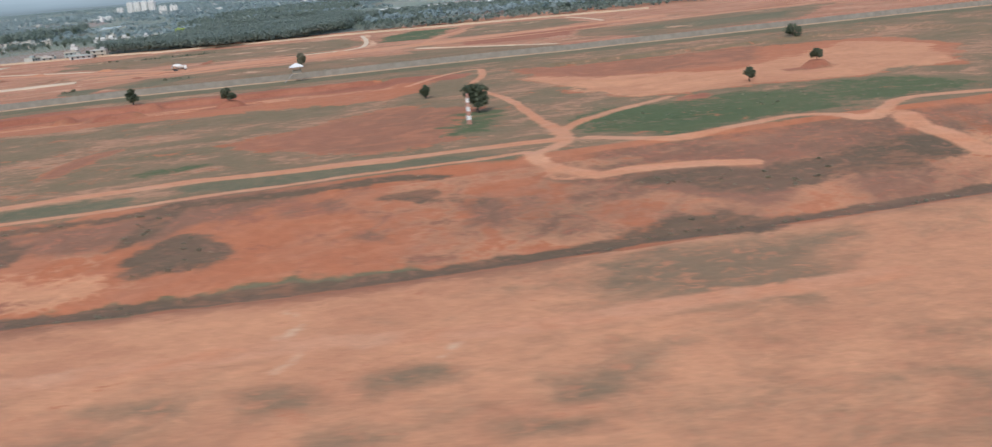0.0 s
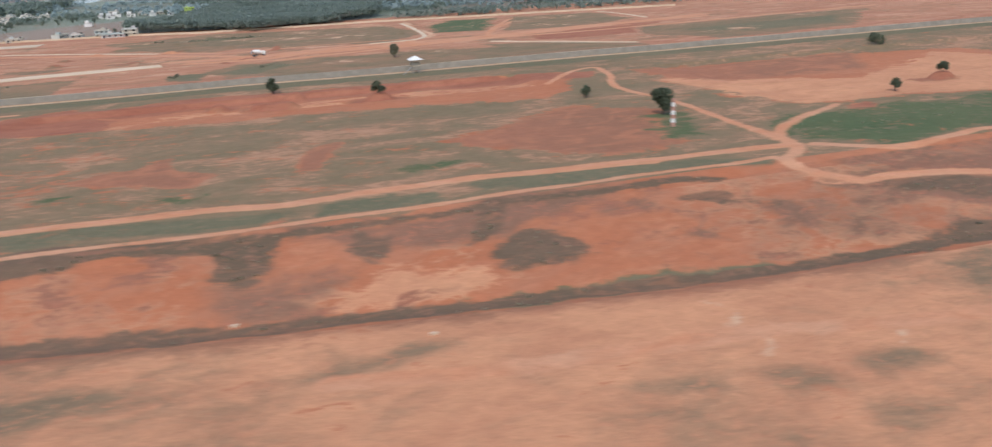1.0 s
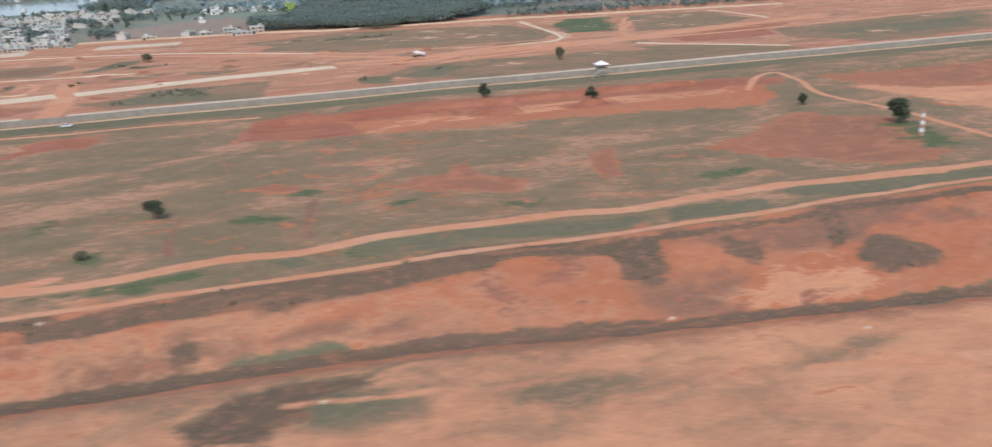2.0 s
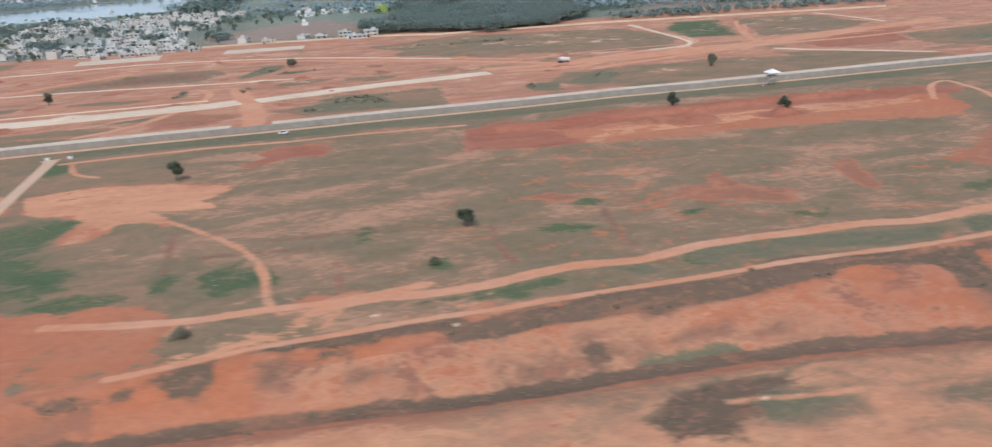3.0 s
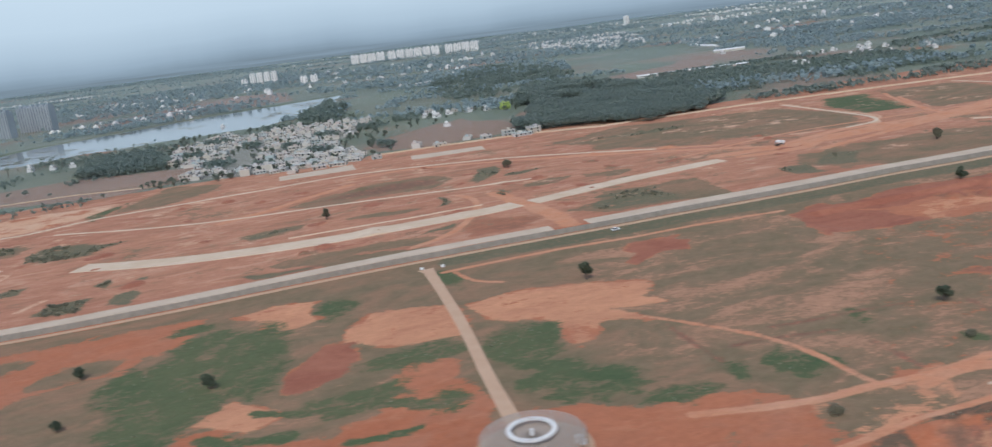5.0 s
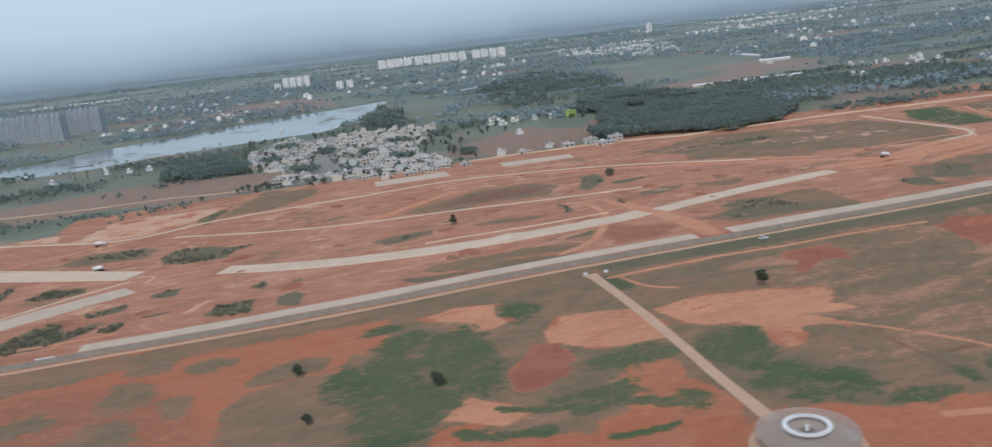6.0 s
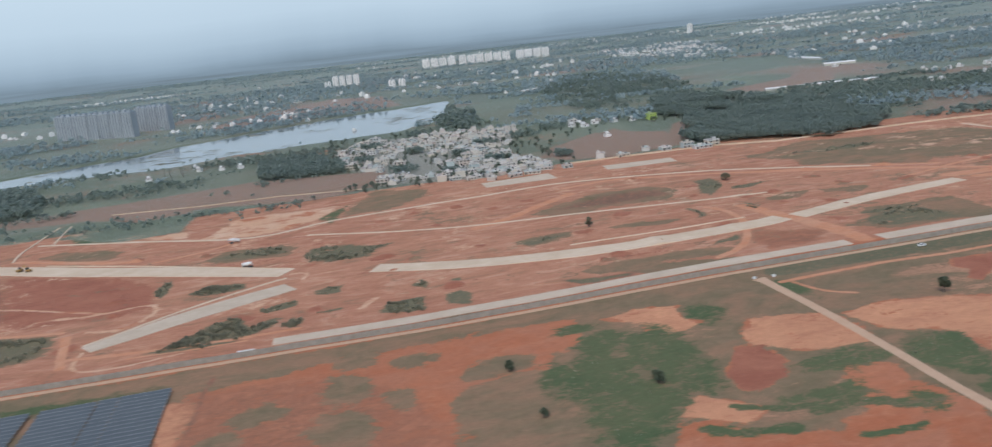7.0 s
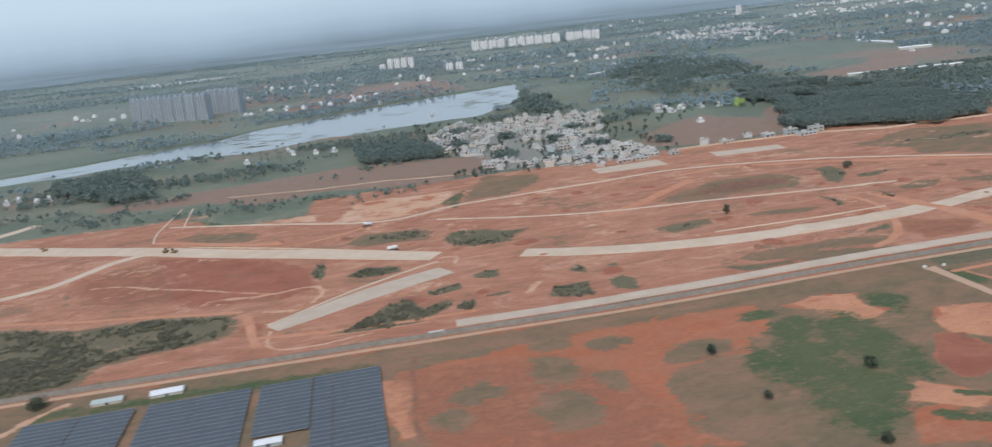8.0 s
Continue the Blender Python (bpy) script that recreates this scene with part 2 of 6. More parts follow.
ROOFTOP = surface("stained_roof_screed", (0.30, 0.29, 0.28), (0.44, 0.42, 0.39), 0.4, 0.9, c=(0.25, 0.23, 0.21), fine=2.0, per_object=[(0.0, (0.52, 0.51, 0.49)), (0.3, (0.30, 0.29, 0.28)), (0.55, (0.42, 0.34, 0.29)), (0.8, (0.58, 0.58, 0.57)), (1.0, (0.24, 0.23, 0.22))])
WINDOW = surface("dark_window_glass", (0.05, 0.06, 0.07), (0.08, 0.09, 0.10), 0.5, 0.15, spec=0.6)
WHITE = surface("white_paint", (0.78, 0.78, 0.76), (0.84, 0.84, 0.82), 0.8, 0.5, c=(0.6, 0.59, 0.56))
STEEL = surface("galvanised_steel", (0.45, 0.46, 0.47), (0.55, 0.56, 0.57), 2.0, 0.45, metal=0.7)
RAIL = surface("dull_zinc_rail", (0.36, 0.37, 0.37), (0.44, 0.45, 0.45), 2.0, 0.6, metal=0.1)
WIREMESH = surface("dull_wire_mesh", (0.40, 0.33, 0.27), (0.46, 0.385, 0.32), 2.0, 0.7, spec=0.2)
SANDPAD = surface("sandy_gravel_pad", (0.54, 0.355, 0.228), (0.585, 0.40, 0.268), 0.2, 0.95, c=(0.42, 0.275, 0.18), fine=2.0)
PANEL = surface("blue_solar_glass", (0.088, 0.102, 0.108), (0.112, 0.126, 0.130), 0.15, 0.45, c=(0.075, 0.088, 0.094), fine=1.0, spec=0.5)
PALEROOF = surface("pale_green_roof", (0.48, 0.54, 0.48), (0.56, 0.60, 0.55), 0.5, 0.6)
REDPAINT = surface("faded_red_paint", (0.50, 0.26, 0.20), (0.56, 0.30, 0.24), 0.5, 0.6)
MACHINE = surface("dusty_yellow_paint", (0.42, 0.25, 0.07), (0.34, 0.20, 0.08), 0.8, 0.6)
DARKTANK = surface("black_plastic", (0.02, 0.02, 0.02), (0.035, 0.035, 0.035), 2.0, 0.5)


# ---- mesh helpers ----
def sheet(name, verts, faces, mat, parent=None):
    me = bpy.data.meshes.new(name)
    me.from_pydata([tuple(v) for v in verts], [], [tuple(f) for f in faces])
    me.materials.append(mat)
    me.update()
    ob = new(name, me)
    ob.parent = parent
    return ob


def bulk(name, verts, tris, mat, smooth=False):
    """A large triangle mesh from arrays."""
    me = bpy.data.meshes.new(name)
    verts, tris = np.asarray(verts, np.float32), np.asarray(tris, np.int32)
    k = tris.shape[1]
    me.vertices.add(len(verts))
    me.vertices.foreach_set("co", verts.ravel())
    me.loops.add(tris.size)
    me.loops.foreach_set("vertex_index", tris.ravel())
    me.polygons.add(len(tris))
    me.polygons.foreach_set("loop_start", np.arange(len(tris), dtype=np.int32) * k)
    me.polygons.foreach_set("loop_total", np.full(len(tris), k, np.int32))
    me.polygons.foreach_set("use_smooth", np.full(len(tris), smooth, bool))
    me.materials.append(mat)
    me.update(calc_edges=True)
    return new(name, me)


def box(bm, x, y, z, sx, sy, sz, turn=0.0, tilt=0.0):
    """A box with its base centre at x, y, z."""
    m = pose(x, y, z, tilt, 0, turn) @ Matrix.Translation((0, 0, sz / 2)) @ Matrix.Diagonal((sx, sy, sz, 1))
    bmesh.ops.create_cube(bm, size=1, matrix=m)
    return bm


def rod(bm, a, b, r0, r1=None, sides=8):
    a, b = Vector(a), Vector(b)
    d = b - a
    m = Matrix.Translation((a + b) / 2) @ d.to_track_quat("Z", "Y").to_matrix().to_4x4()
    bmesh.ops.create_cone(bm, cap_ends=True, segments=sides, radius1=r0, radius2=r0 if r1 is None else r1, depth=d.length, matrix=m)
    return bm


def part(name, bm, mat, parent, label=""):
    me = bpy.data.meshes.new(name)
    bm.to_mesh(me)
    bm.free()
    me.materials.append(mat)
    ob = new(name, me)
    ob.parent = parent
    return tagged(ob, label) if label else ob


def fresh():
    return bmesh.new()


# ---- value noise on arrays ----
TABLE = np.random.RandomState(7).rand(256, 256)


def vnoise(x, y, size, seed=0, octaves=3):
    total, amp, norm = 0.0, 1.0, 0.0
    for o in range(octaves):
        u, v = x / size + 37.1 * seed + 11 * o, y / size + 17.7 * seed + 5 * o
        i, j = np.floor(u).astype(int), np.floor(v).astype(int)
        f, g = u - i, v - j
        f, g = f * f * (3 - 2 * f), g * g * (3 - 2 * g)
        a, b = TABLE[i % 256, j % 256], TABLE[(i + 1) % 256, j % 256]
        c, d = TABLE[i % 256, (j + 1) % 256], TABLE[(i + 1) % 256, (j + 1) % 256]
        total = total + amp * ((a * (1 - f) + b * f) * (1 - g) + (c * (1 - f) + d * f) * g)
        norm, amp, size = norm + amp, amp * 0.5, size * 0.5
    return total / norm


def smooth(x, lo, hi):
    t = np.clip((x - lo) / (hi - lo), 0, 1)
    return t * t * (3 - 2 * t)


# ---- ground: one sheet to the horizon ----
def spaced(stops):
    """Coordinates with a spacing that runs linearly between (place, spacing) stops."""
    out, k = [stops[0][0]], 0
    while out[-1] < stops[-1][0]:
        at = out[-1]
        while k < len(stops) - 2 and at >= stops[k + 1][0]:
            k += 1
        (p, a), (q, b) = stops[k], stops[k + 1]
        out.append(at + a + (b - a) * min(1, max(0, (at - p) / (q - p))))
    return np.array(out)


GX = spaced([(-11000, 500), (-9800, 260), (-1800, 40), (-950, 2.6), (-700, 1.7), (240, 1.7), (420, 3), (1400, 30), (9800, 260), (11000, 500)])
GY = spaced([(-9800, 400), (-300, 60), (60, 1.0), (250, 1.1), (460, 1.6), (760, 2.6), (1200, 7), (2200, 25), (9800, 260), (11000, 500)])
X, Y = np.meshgrid(GX, GY)
LAYERS = {k: np.full(X.shape, -2.0) for k in ("tan", "russet", "darkred", "grass", "worn", "yard", "thin", "thicket", "lush", "scrub", "brush", "field", "meadow", "pale", "track", "graded")}


def wall_y(x):
    """The line of the boundary wall."""
    return 427.0 - 0.033 * (x + 330) if x < -330 else 427.0 - 0.009 * (x + 330)


def bank_line(x):
    """Top edge of the scrubby bank, along x."""
    return 189.5 - 0.0011 * np.maximum(0, -(x + 230)) ** 2


def ditch_line(x):
    return np.interp(x, [-300, -240, -215, -180, -155, -138, -100, -40, 0, 45, 93, 240], [175, 169, 166, 164.5, 162.8, 161, 155.6, 146.6, 141, 138.7, 137.3, 136])


def height(x, y):
    """A low rise in the grassland, a bank down to the ditch, pits, mounds and the lake bed."""
    rise = 3.6 * smooth(x, -540, -330) * (1 - smooth(y, 430, 820))
    bank, ditch = bank_line(x), ditch_line(x)
    fall = smooth(bank - y, 0, 6) + 5.4 * smooth((bank - y) / np.maximum(8, bank - ditch), 0, 1)
    z = rise - fall * smooth(x, -520, -420)
    z = z - 1.2 * np.exp(-((y - ditch) / 5.0) ** 2) * (y < 230)
    near = (y > 20) * (y < 900)
    z = z + near * (vnoise(x, y, 60, 3) - 0.5) * 0.8
    for px, py, rx, ry, depth in PITS:
        near = np.nonzero((abs(x - px) < 1.2 * rx) & (abs(y - py) < 1.2 * ry))
        if near[0].size:
            u, v = x[near], y[near]
            z[near] -= depth * smooth(1.0 - np.maximum(abs((u - px) / rx), abs((v - py) / ry)) - 0.16 * (vnoise(u, v, 22, 5) - 0.5), 0, 0.12)
    for mx, my, r, h in MOUNDS:
        near = np.nonzero((abs(x - mx) < 1.3 * r) & (abs(y - my) < 1.3 * r))
        if near[0].size:
            u, v = x[near], y[near]
            z[near] += h * (1 - smooth(np.hypot(u - mx, v - my) / r + 0.25 * (vnoise(u, v, 5, 9) - 0.5), 0.35, 1.0))
    lake = lake_depth(x, y)
    return z - 3.0 * lake


def lake_depth(x, y):
    """1 inside the lake, 0 outside."""
    x, y = np.asarray(x, float), np.asarray(y, float)
    out = np.zeros(x.shape)
    near = (x > -1900) & (x < -240) & (y > 1080) & (y < 1930)
    if not near.any():
        return out
    u, v = x[near], y[near]
    odd, gap = np.zeros(u.shape, bool), np.full(u.shape, 1e9)
    for (ax, ay), (bx, by) in zip(LAKE, LAKE[1:] + LAKE[:1]):
        odd ^= ((ay > v) != (by > v)) & (u < (bx - ax) * (v - ay) / ((by - ay) or 1e-6) + ax)
        t = np.clip(((u - ax) * (bx - ax) + (v - ay) * (by - ay)) / ((bx - ax) ** 2 + (by - ay) ** 2), 0, 1)
        gap = np.minimum(gap, np.hypot(u - ax - t * (bx - ax), v - ay - t * (by - ay)))
    out[near] = smooth(np.where(odd, gap, -gap) + 26 * (vnoise(u, v, 60, 12) - 0.5), -10, 10)
    return out


PITS = [(-62, 362, 108, 19, 2.0), (208, 322, 100, 48, 1.2)]
MOUNDS = [(-88, 368, 5.5, 2.4), (-72, 361, 6.5, 2.2), (-62, 359, 6.5, 2.4), (-24, 357, 7.5, 3.0), (-57, 377, 6, 3.2), (186, 272, 6, 2.4)]
hills = random.Random(23)
MOUNDS += [(hills.uniform(-720, 60), hills.uniform(475, 745), hills.uniform(3, 7), hills.uniform(0.5, 1.5)) for k in range(70)]
LAKE = [(-268, 1885), (-329, 1846), (-399, 1815), (-451, 1812), (-535, 1778), (-608, 1723), (-697, 1662), (-736, 1620), (-801, 1582), (-856, 1500), (-954, 1440), (-1047, 1385), (-1147, 1345), (-1500, 1260), (-1850, 1230),
        (-1850, 1160), (-1500, 1195), (-1123, 1275), (-1037, 1285), (-959, 1305), (-867, 1303), (-796, 1289), (-751, 1298), (-689, 1340), (-626, 1335), (-583, 1361), (-537, 1360), (-482, 1379), (-443, 1375), (-397, 1429), (-357, 1469), (-310, 1619)]


WX = X + 22 * (vnoise(X, Y, 46, 21, 4) - 0.5) * (Y < 900)
WY = Y + 15 * (vnoise(X, Y, 40, 22, 4) - 0.5) * (Y < 900)


def window_of(x0, x1, y0, y1):
    i0, i1 = np.searchsorted(GX, [x0, x1])
    j0, j1 = np.searchsorted(GY, [y0, y1])
    return slice(j0, j1), slice(i0, i1)


def blob(layer, x, y, rx, ry, turn=0.0, soft=10.0, amount=0.0):
    """A rounded patch; its edge wanders with the noise of the material."""
    r = max(rx, ry) + 3 * soft
    w = window_of(x - r, x + r, y - r, y + r)
    c, s = math.cos(radians(turn)), math.sin(radians(turn))
    u, v = (WX[w] - x) * c + (WY[w] - y) * s, (WY[w] - y) * c - (WX[w] - x) * s
    d = (1 - np.sqrt((u / rx) ** 2 + (v / ry) ** 2)) * min(rx, ry) / soft + amount
    LAYERS[layer][w] = np.maximum(LAYERS[layer][w], np.clip(d, -2, 1.6))


def inside(pts, soft):
    """How deep the ground lies inside an outline, in steps of soft, over its window."""
    xs, ys = [p[0] for p in pts], [p[1] for p in pts]
    w = window_of(min(xs) - 3 * soft - 12, max(xs) + 3 * soft + 12, min(ys) - 3 * soft - 12, max(ys) + 3 * soft + 12)
    x, y = WX[w], WY[w]
    odd, near = np.zeros(x.shape, bool), np.full(x.shape, 1e9)
    for (ax, ay), (bx, by) in zip(pts, pts[1:] + pts[:1]):
        if ay != by:
            odd ^= ((ay > y) != (by > y)) & (x < (bx - ax) * (y - ay) / (by - ay) + ax)
        t = np.clip(((x - ax) * (bx - ax) + (y - ay) * (by - ay)) / max(1e-6, (bx - ax) ** 2 + (by - ay) ** 2), 0, 1)
        near = np.minimum(near, np.hypot(x - ax - t * (bx - ax), y - ay - t * (by - ay)))
    return w, np.where(odd, near, -near) / soft


def patch(layer, pts, soft=5.0, top=1.3):
    w, d = inside(pts, soft)
    if layer in ("tan", "russet", "darkred", "pale"):
        LAYERS["grass"][w] = np.minimum(LAYERS["grass"][w], np.clip(-d, -1.2, 2))
    LAYERS[layer][w] = np.maximum(LAYERS[layer][w], np.clip(d, -2, top))


def bare(layer, pts, soft=5.0):
    """Clears a layer inside an outline."""
    w, d = inside(pts, soft)
    LAYERS[layer][w] = np.minimum(LAYERS[layer][w], np.clip(-d, -1.2, 2))


def curve(pts):
    """A smooth run through points of any number of values."""
    pts = [np.array(p, float) for p in pts]
    out = []
    for i in range(len(pts) - 1):
        a, b = pts[i], pts[i + 1]
        u, v = pts[max(0, i - 1)], pts[min(len(pts) - 1, i + 2)]
        for s in (0, 0.25, 0.5, 0.75):
            out.append(tuple(0.5 * (2 * a + (b - u) * s + (2 * u - 5 * a + 4 * b - v) * s * s + (3 * a - u - 3 * b + v) * s ** 3)))
    return out + [tuple(pts[-1])]


def strip(layer, pts, width, soft=2.5):
    """A band along a curve through points."""
    pts = curve(pts)
    for (ax, ay), (bx, by) in zip(pts, pts[1:]):
        r = width + 3 * soft
        w = window_of(min(ax, bx) - r, max(ax, bx) + r, min(ay, by) - r, max(ay, by) + r)
        x, y = 0.75 * X[w] + 0.25 * WX[w], 0.75 * Y[w] + 0.25 * WY[w]
        t = np.clip(((x - ax) * (bx - ax) + (y - ay) * (by - ay)) / max(1e-6, (bx - ax) ** 2 + (by - ay) ** 2), 0, 1)
        d = np.hypot(x - ax - t * (bx - ax), y - ay - t * (by - ay))
        LAYERS[layer][w] = np.maximum(LAYERS[layer][w], np.clip((width / 2 - d) / soft, -2, 1.6))


def zone(layer, mask, value):
    LAYERS[layer] = np.maximum(LAYERS[layer], np.where(mask, value, -2.0))


# broad cover
big, mid = vnoise(X, Y, 130, 1) - 0.5, vnoise(X, Y, 45, 2) - 0.5
meadow_band = (Y > bank_line(X)) & (Y < 425)
zone("grass", meadow_band & (X > -250), 0.75 + 1.3 * big)
zone("grass", meadow_band & (X <= -250), 1.3 + 0.5 * big)
zone("worn", meadow_band & (X > -330), -0.9 + 2.0 * smooth(X, -330, -230) + 1.2 * mid)
zone("grass", (Y > 470) & (Y < 840), -0.75 + 2.2 * mid)
zone("tan", (Y < ditch_line(X) - 4), 0.9 + 1.5 * big)
zone("thin", (Y < ditch_line(X) - 4), -0.55 + 2.2 * mid)
zone("scrub", (Y > ditch_line(X)) & (Y < bank_line(X) - 6), -0.55 + 2.2 * mid)
zone("tan", (Y > ditch_line(X)) & (Y < bank_line(X) - 6), 0.0 + 2.4 * mid + 1.2 * big)
zone("tan", (Y > 462) & (Y < 870), 0.25 + 2.2 * mid + 1.6 * big)
zone("graded", (Y > 440) & (Y < 880), 1.0 + 0.6 * mid)
zone("pale", (Y > 480) & (Y < 860), -0.85 + 2.2 * (vnoise(X, Y, 30, 8, 4) - 0.5))
zone("scrub", (Y > 466) & (Y < 850), -1.5 + 2.4 * (vnoise(X, Y, 34, 15, 4) - 0.5))
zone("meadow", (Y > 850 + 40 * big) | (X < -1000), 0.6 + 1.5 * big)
zone("field", (Y > 850), -0.95 + 3.0 * (vnoise(X, Y, 260, 4, 2) - 0.5))
patch("grass", [(-69, 205), (-51, 213), (-32, 205), (-49, 191), (-70, 195)], 5.6)
patch("lush", [(-153, 201), (-141, 210), (-147, 194)], 4.2)
patch("lush", [(-210, 200), (-200, 205), (-200, 196)], 4.2)
bare("grass", [(-173, 347), (-167, 386), (-102, 390), (-28, 374), (64, 369), (58, 333), (37, 311), (-46, 328), (-123, 330)], 5)
bare("grass", [(98, 360), (131, 358), (195, 353), (267, 345), (275, 298), (218, 244), (155, 256), (109, 262), (95, 294)], 6)
patch("lush", [(52, 262), (64, 259), (60, 236), (44, 232)], 8, 0.4)
patch("thin", [(39, 124), (59, 129), (97, 127), (69, 101), (57, 103), (43, 116)], 7.0)
patch("thin", [(-43, 105), (-27, 103), (-27, 99), (-40, 101)], 4.2)
patch("grass", [(-900, 578), (-859, 566), (-818, 552), (-779, 542), (-742, 537), (-713, 528), (-709, 504), (-717, 484), (-734, 486), (-752, 480), (-778, 470), (-783, 452), (-810, 448), (-900, 452)], 5)
patch("thicket", [(-900, 576), (-859, 563), (-818, 549), (-779, 539), (-742, 534), (-715, 525), (-712, 506), (-720, 488), (-752, 483), (-780, 473), (-788, 455), (-812, 450), (-900, 455)], 9, 0.7)
patch("grass", [(30, 518), (139, 462), (113, 434), (25, 469)], 11.2)
patch("grass", [(-104, 774), (-37, 760), (70, 655), (13, 581), (-79, 636), (-126, 687)], 14.0)
patch("darkred", [(-40, 700), (22, 685), (-22, 649)], 8.0)
patch("field", [(-837, 990), (-750, 1000), (-636, 1028), (-486, 975), (-508, 882), (-564, 851), (-741, 911)], 12)
patch("field", [(-323, 921), (-185, 1067), (-169, 899), (-222, 868), (-292, 872)], 12)
patch("meadow", [(-797, 835), (-738, 882), (-676, 869), (-685, 786), (-728, 776)], 10)
patch("meadow", [(-278, 1561), (-158, 1826), (-69, 1751), (-207, 1306), (-316, 1243)], 10)
patch("meadow", [(-956, 913), (-939, 977), (-841, 940), (-816, 876), (-832, 840)], 10)
patch("field", [(-790, 1809), (-739, 2130), (-507, 2428), (-379, 2307), (-369, 1906), (-622, 1865)], 15)
patch("meadow", [(83, 2205), (349, 1955), (316, 1578), (126, 1404), (-39, 1681)], 20)
patch("field", [(120, 1353), (332, 1441), (256, 1296), (128, 1254)], 15)
patch("tan", [(-632, 394), (-622, 390), (-626, 327), (-634, 330)], 3.0)
patch("scrub", [(-66, 189), (-28, 189), (7, 189), (-1, 181), (-19, 181), (-38, 176), (-52, 182), (-66, 185)], 4.4)
patch("scrub", [(-191, 189), (-133, 189), (-109, 190), (-83, 189), (-65, 190), (-68, 186), (-102, 185), (-129, 179), (-150, 180), (-178, 181), (-190, 184)], 4.4)
patch("brush", [(-230, 190), (-214, 190), (-214, 187), (-228, 185)], 3.3)
patch("brush", [(-242, 190), (-230, 190), (-229, 186), (-237, 184), (-240, 182)], 3.3)
patch("brush", [(-212, 189), (-198, 188), (-204, 184), (-211, 184)], 3.3)
patch("brush", [(-192, 190), (-169, 190), (-148, 189), (-133, 191), (-135, 184), (-138, 178), (-150, 184), (-164, 185), (-178, 184), (-191, 186)], 3.3)
patch("brush", [(-181, 184), (-169, 185), (-167, 180), (-176, 179)], 3.3)
patch("scrub", [(-151, 184), (-144, 183), (-142, 178), (-148, 178)], 3.3)
patch("brush", [(-133, 191), (-108, 191), (-83, 190), (-76, 187), (-80, 179), (-85, 172), (-92, 173), (-90, 182), (-102, 187), (-118, 188), (-129, 182), (-135, 177), (-138, 177)], 3.3)
patch("brush", [(-59, 185), (-53, 181), (-56, 172), (-61, 172), (-62, 180)], 3.3)
patch("brush", [(-27, 189), (-22, 184), (-31, 170), (-36, 171), (-31, 183)], 3.3)
patch("brush", [(-22, 171), (-17, 165), (-25, 156), (-33, 159)], 3.3)
patch("scrub", [(-78, 163), (-74, 161), (-77, 156), (-80, 158)], 3.3)
patch("scrub", [(-93, 169), (-78, 170), (-66, 166), (-75, 158), (-87, 157), (-93, 162)], 6.6)
patch("brush", [(-190, 174), (-185, 174), (-186, 169), (-190, 170)], 3.3)
patch("scrub", [(-175, 172), (-159, 174), (-158, 170), (-172, 169)], 3.3)
patch("tan", [(-68, 160), (-58, 160), (-60, 153), (-69, 155)], 4.4)
patch("tan", [(-88, 165), (-68, 164), (-71, 157), (-86, 156)], 4.4)
patch("tan", [(-204, 176), (-179, 173), (-172, 165), (-200, 168)], 6.6)
patch("brush", [(-95, 186), (-89, 186), (-78, 185), (-81, 177), (-83, 175), (-87, 171), (-93, 173), (-90, 179)], 3.3)
patch("brush", [(-65, 180), (-57, 182), (-57, 172), (-60, 171)], 3.3)
patch("scrub", [(-71, 185), (-36, 185), (-4, 185), (-6, 178), (-28, 168), (-36, 172), (-52, 175)], 3.3)
patch("brush", [(-32, 184), (-25, 185), (-31, 171), (-36, 171)], 3.3)
patch("brush", [(-30, 167), (-20, 170), (-14, 162), (-15, 155), (-24, 155), (-31, 158)], 3.3)
patch("brush", [(14, 173), (25, 174), (24, 168), (15, 170)], 2.2)
patch("brush", [(26, 168), (34, 167), (31, 164)], 2.2)
patch("scrub", [(26, 161), (35, 161), (30, 155), (25, 156)], 2.2)
patch("scrub", [(4, 175), (10, 175), (6, 171)], 2.2)
patch("scrub", [(51, 163), (63, 163), (56, 156), (50, 158)], 2.2)
patch("scrub", [(45, 177), (77, 172), (123, 166), (98, 142), (86, 147), (75, 159), (55, 166)], 4.4)
patch("brush", [(64, 166), (100, 166), (116, 159), (108, 151), (85, 159)], 3.3)
patch("brush", [(48, 139), (69, 142), (83, 144), (93, 137), (85, 130), (71, 134), (46, 134)], 3.3)
patch("scrub", [(-91, 163), (-87, 164), (-75, 163), (-73, 157), (-76, 155), (-88, 157)], 3.3)
patch("tan", [(-73, 160), (-57, 166), (-35, 161), (-34, 153), (-60, 152)], 6.6)
patch("thin", [(35, 124), (47, 127), (80, 126), (76, 121), (44, 124)], 3.3)
patch("thin", [(39, 127), (56, 130), (83, 128), (80, 125), (56, 126)], 3.3)
patch("thin", [(18, 85), (24, 85), (35, 83), (32, 80), (25, 80), (18, 83)], 3.3)
patch("thin", [(29, 95), (41, 98), (50, 98), (39, 86), (27, 87)], 6.6)
patch("thin", [(-7, 88), (1, 89), (6, 86), (-1, 83), (-6, 85)], 4.4)
patch("thin", [(-79, 128), (-74, 131), (-65, 131), (-53, 132), (-57, 127), (-63, 126), (-74, 126)], 4.4)
patch("thin", [(-64, 132), (-59, 134), (-61, 129)], 2.2)
patch("thin", [(-19, 103), (-9, 102), (-8, 94), (-18, 95)], 4.4)
patch("thin", [(-3, 102), (13, 104), (16, 100), (0, 97)], 4.4)
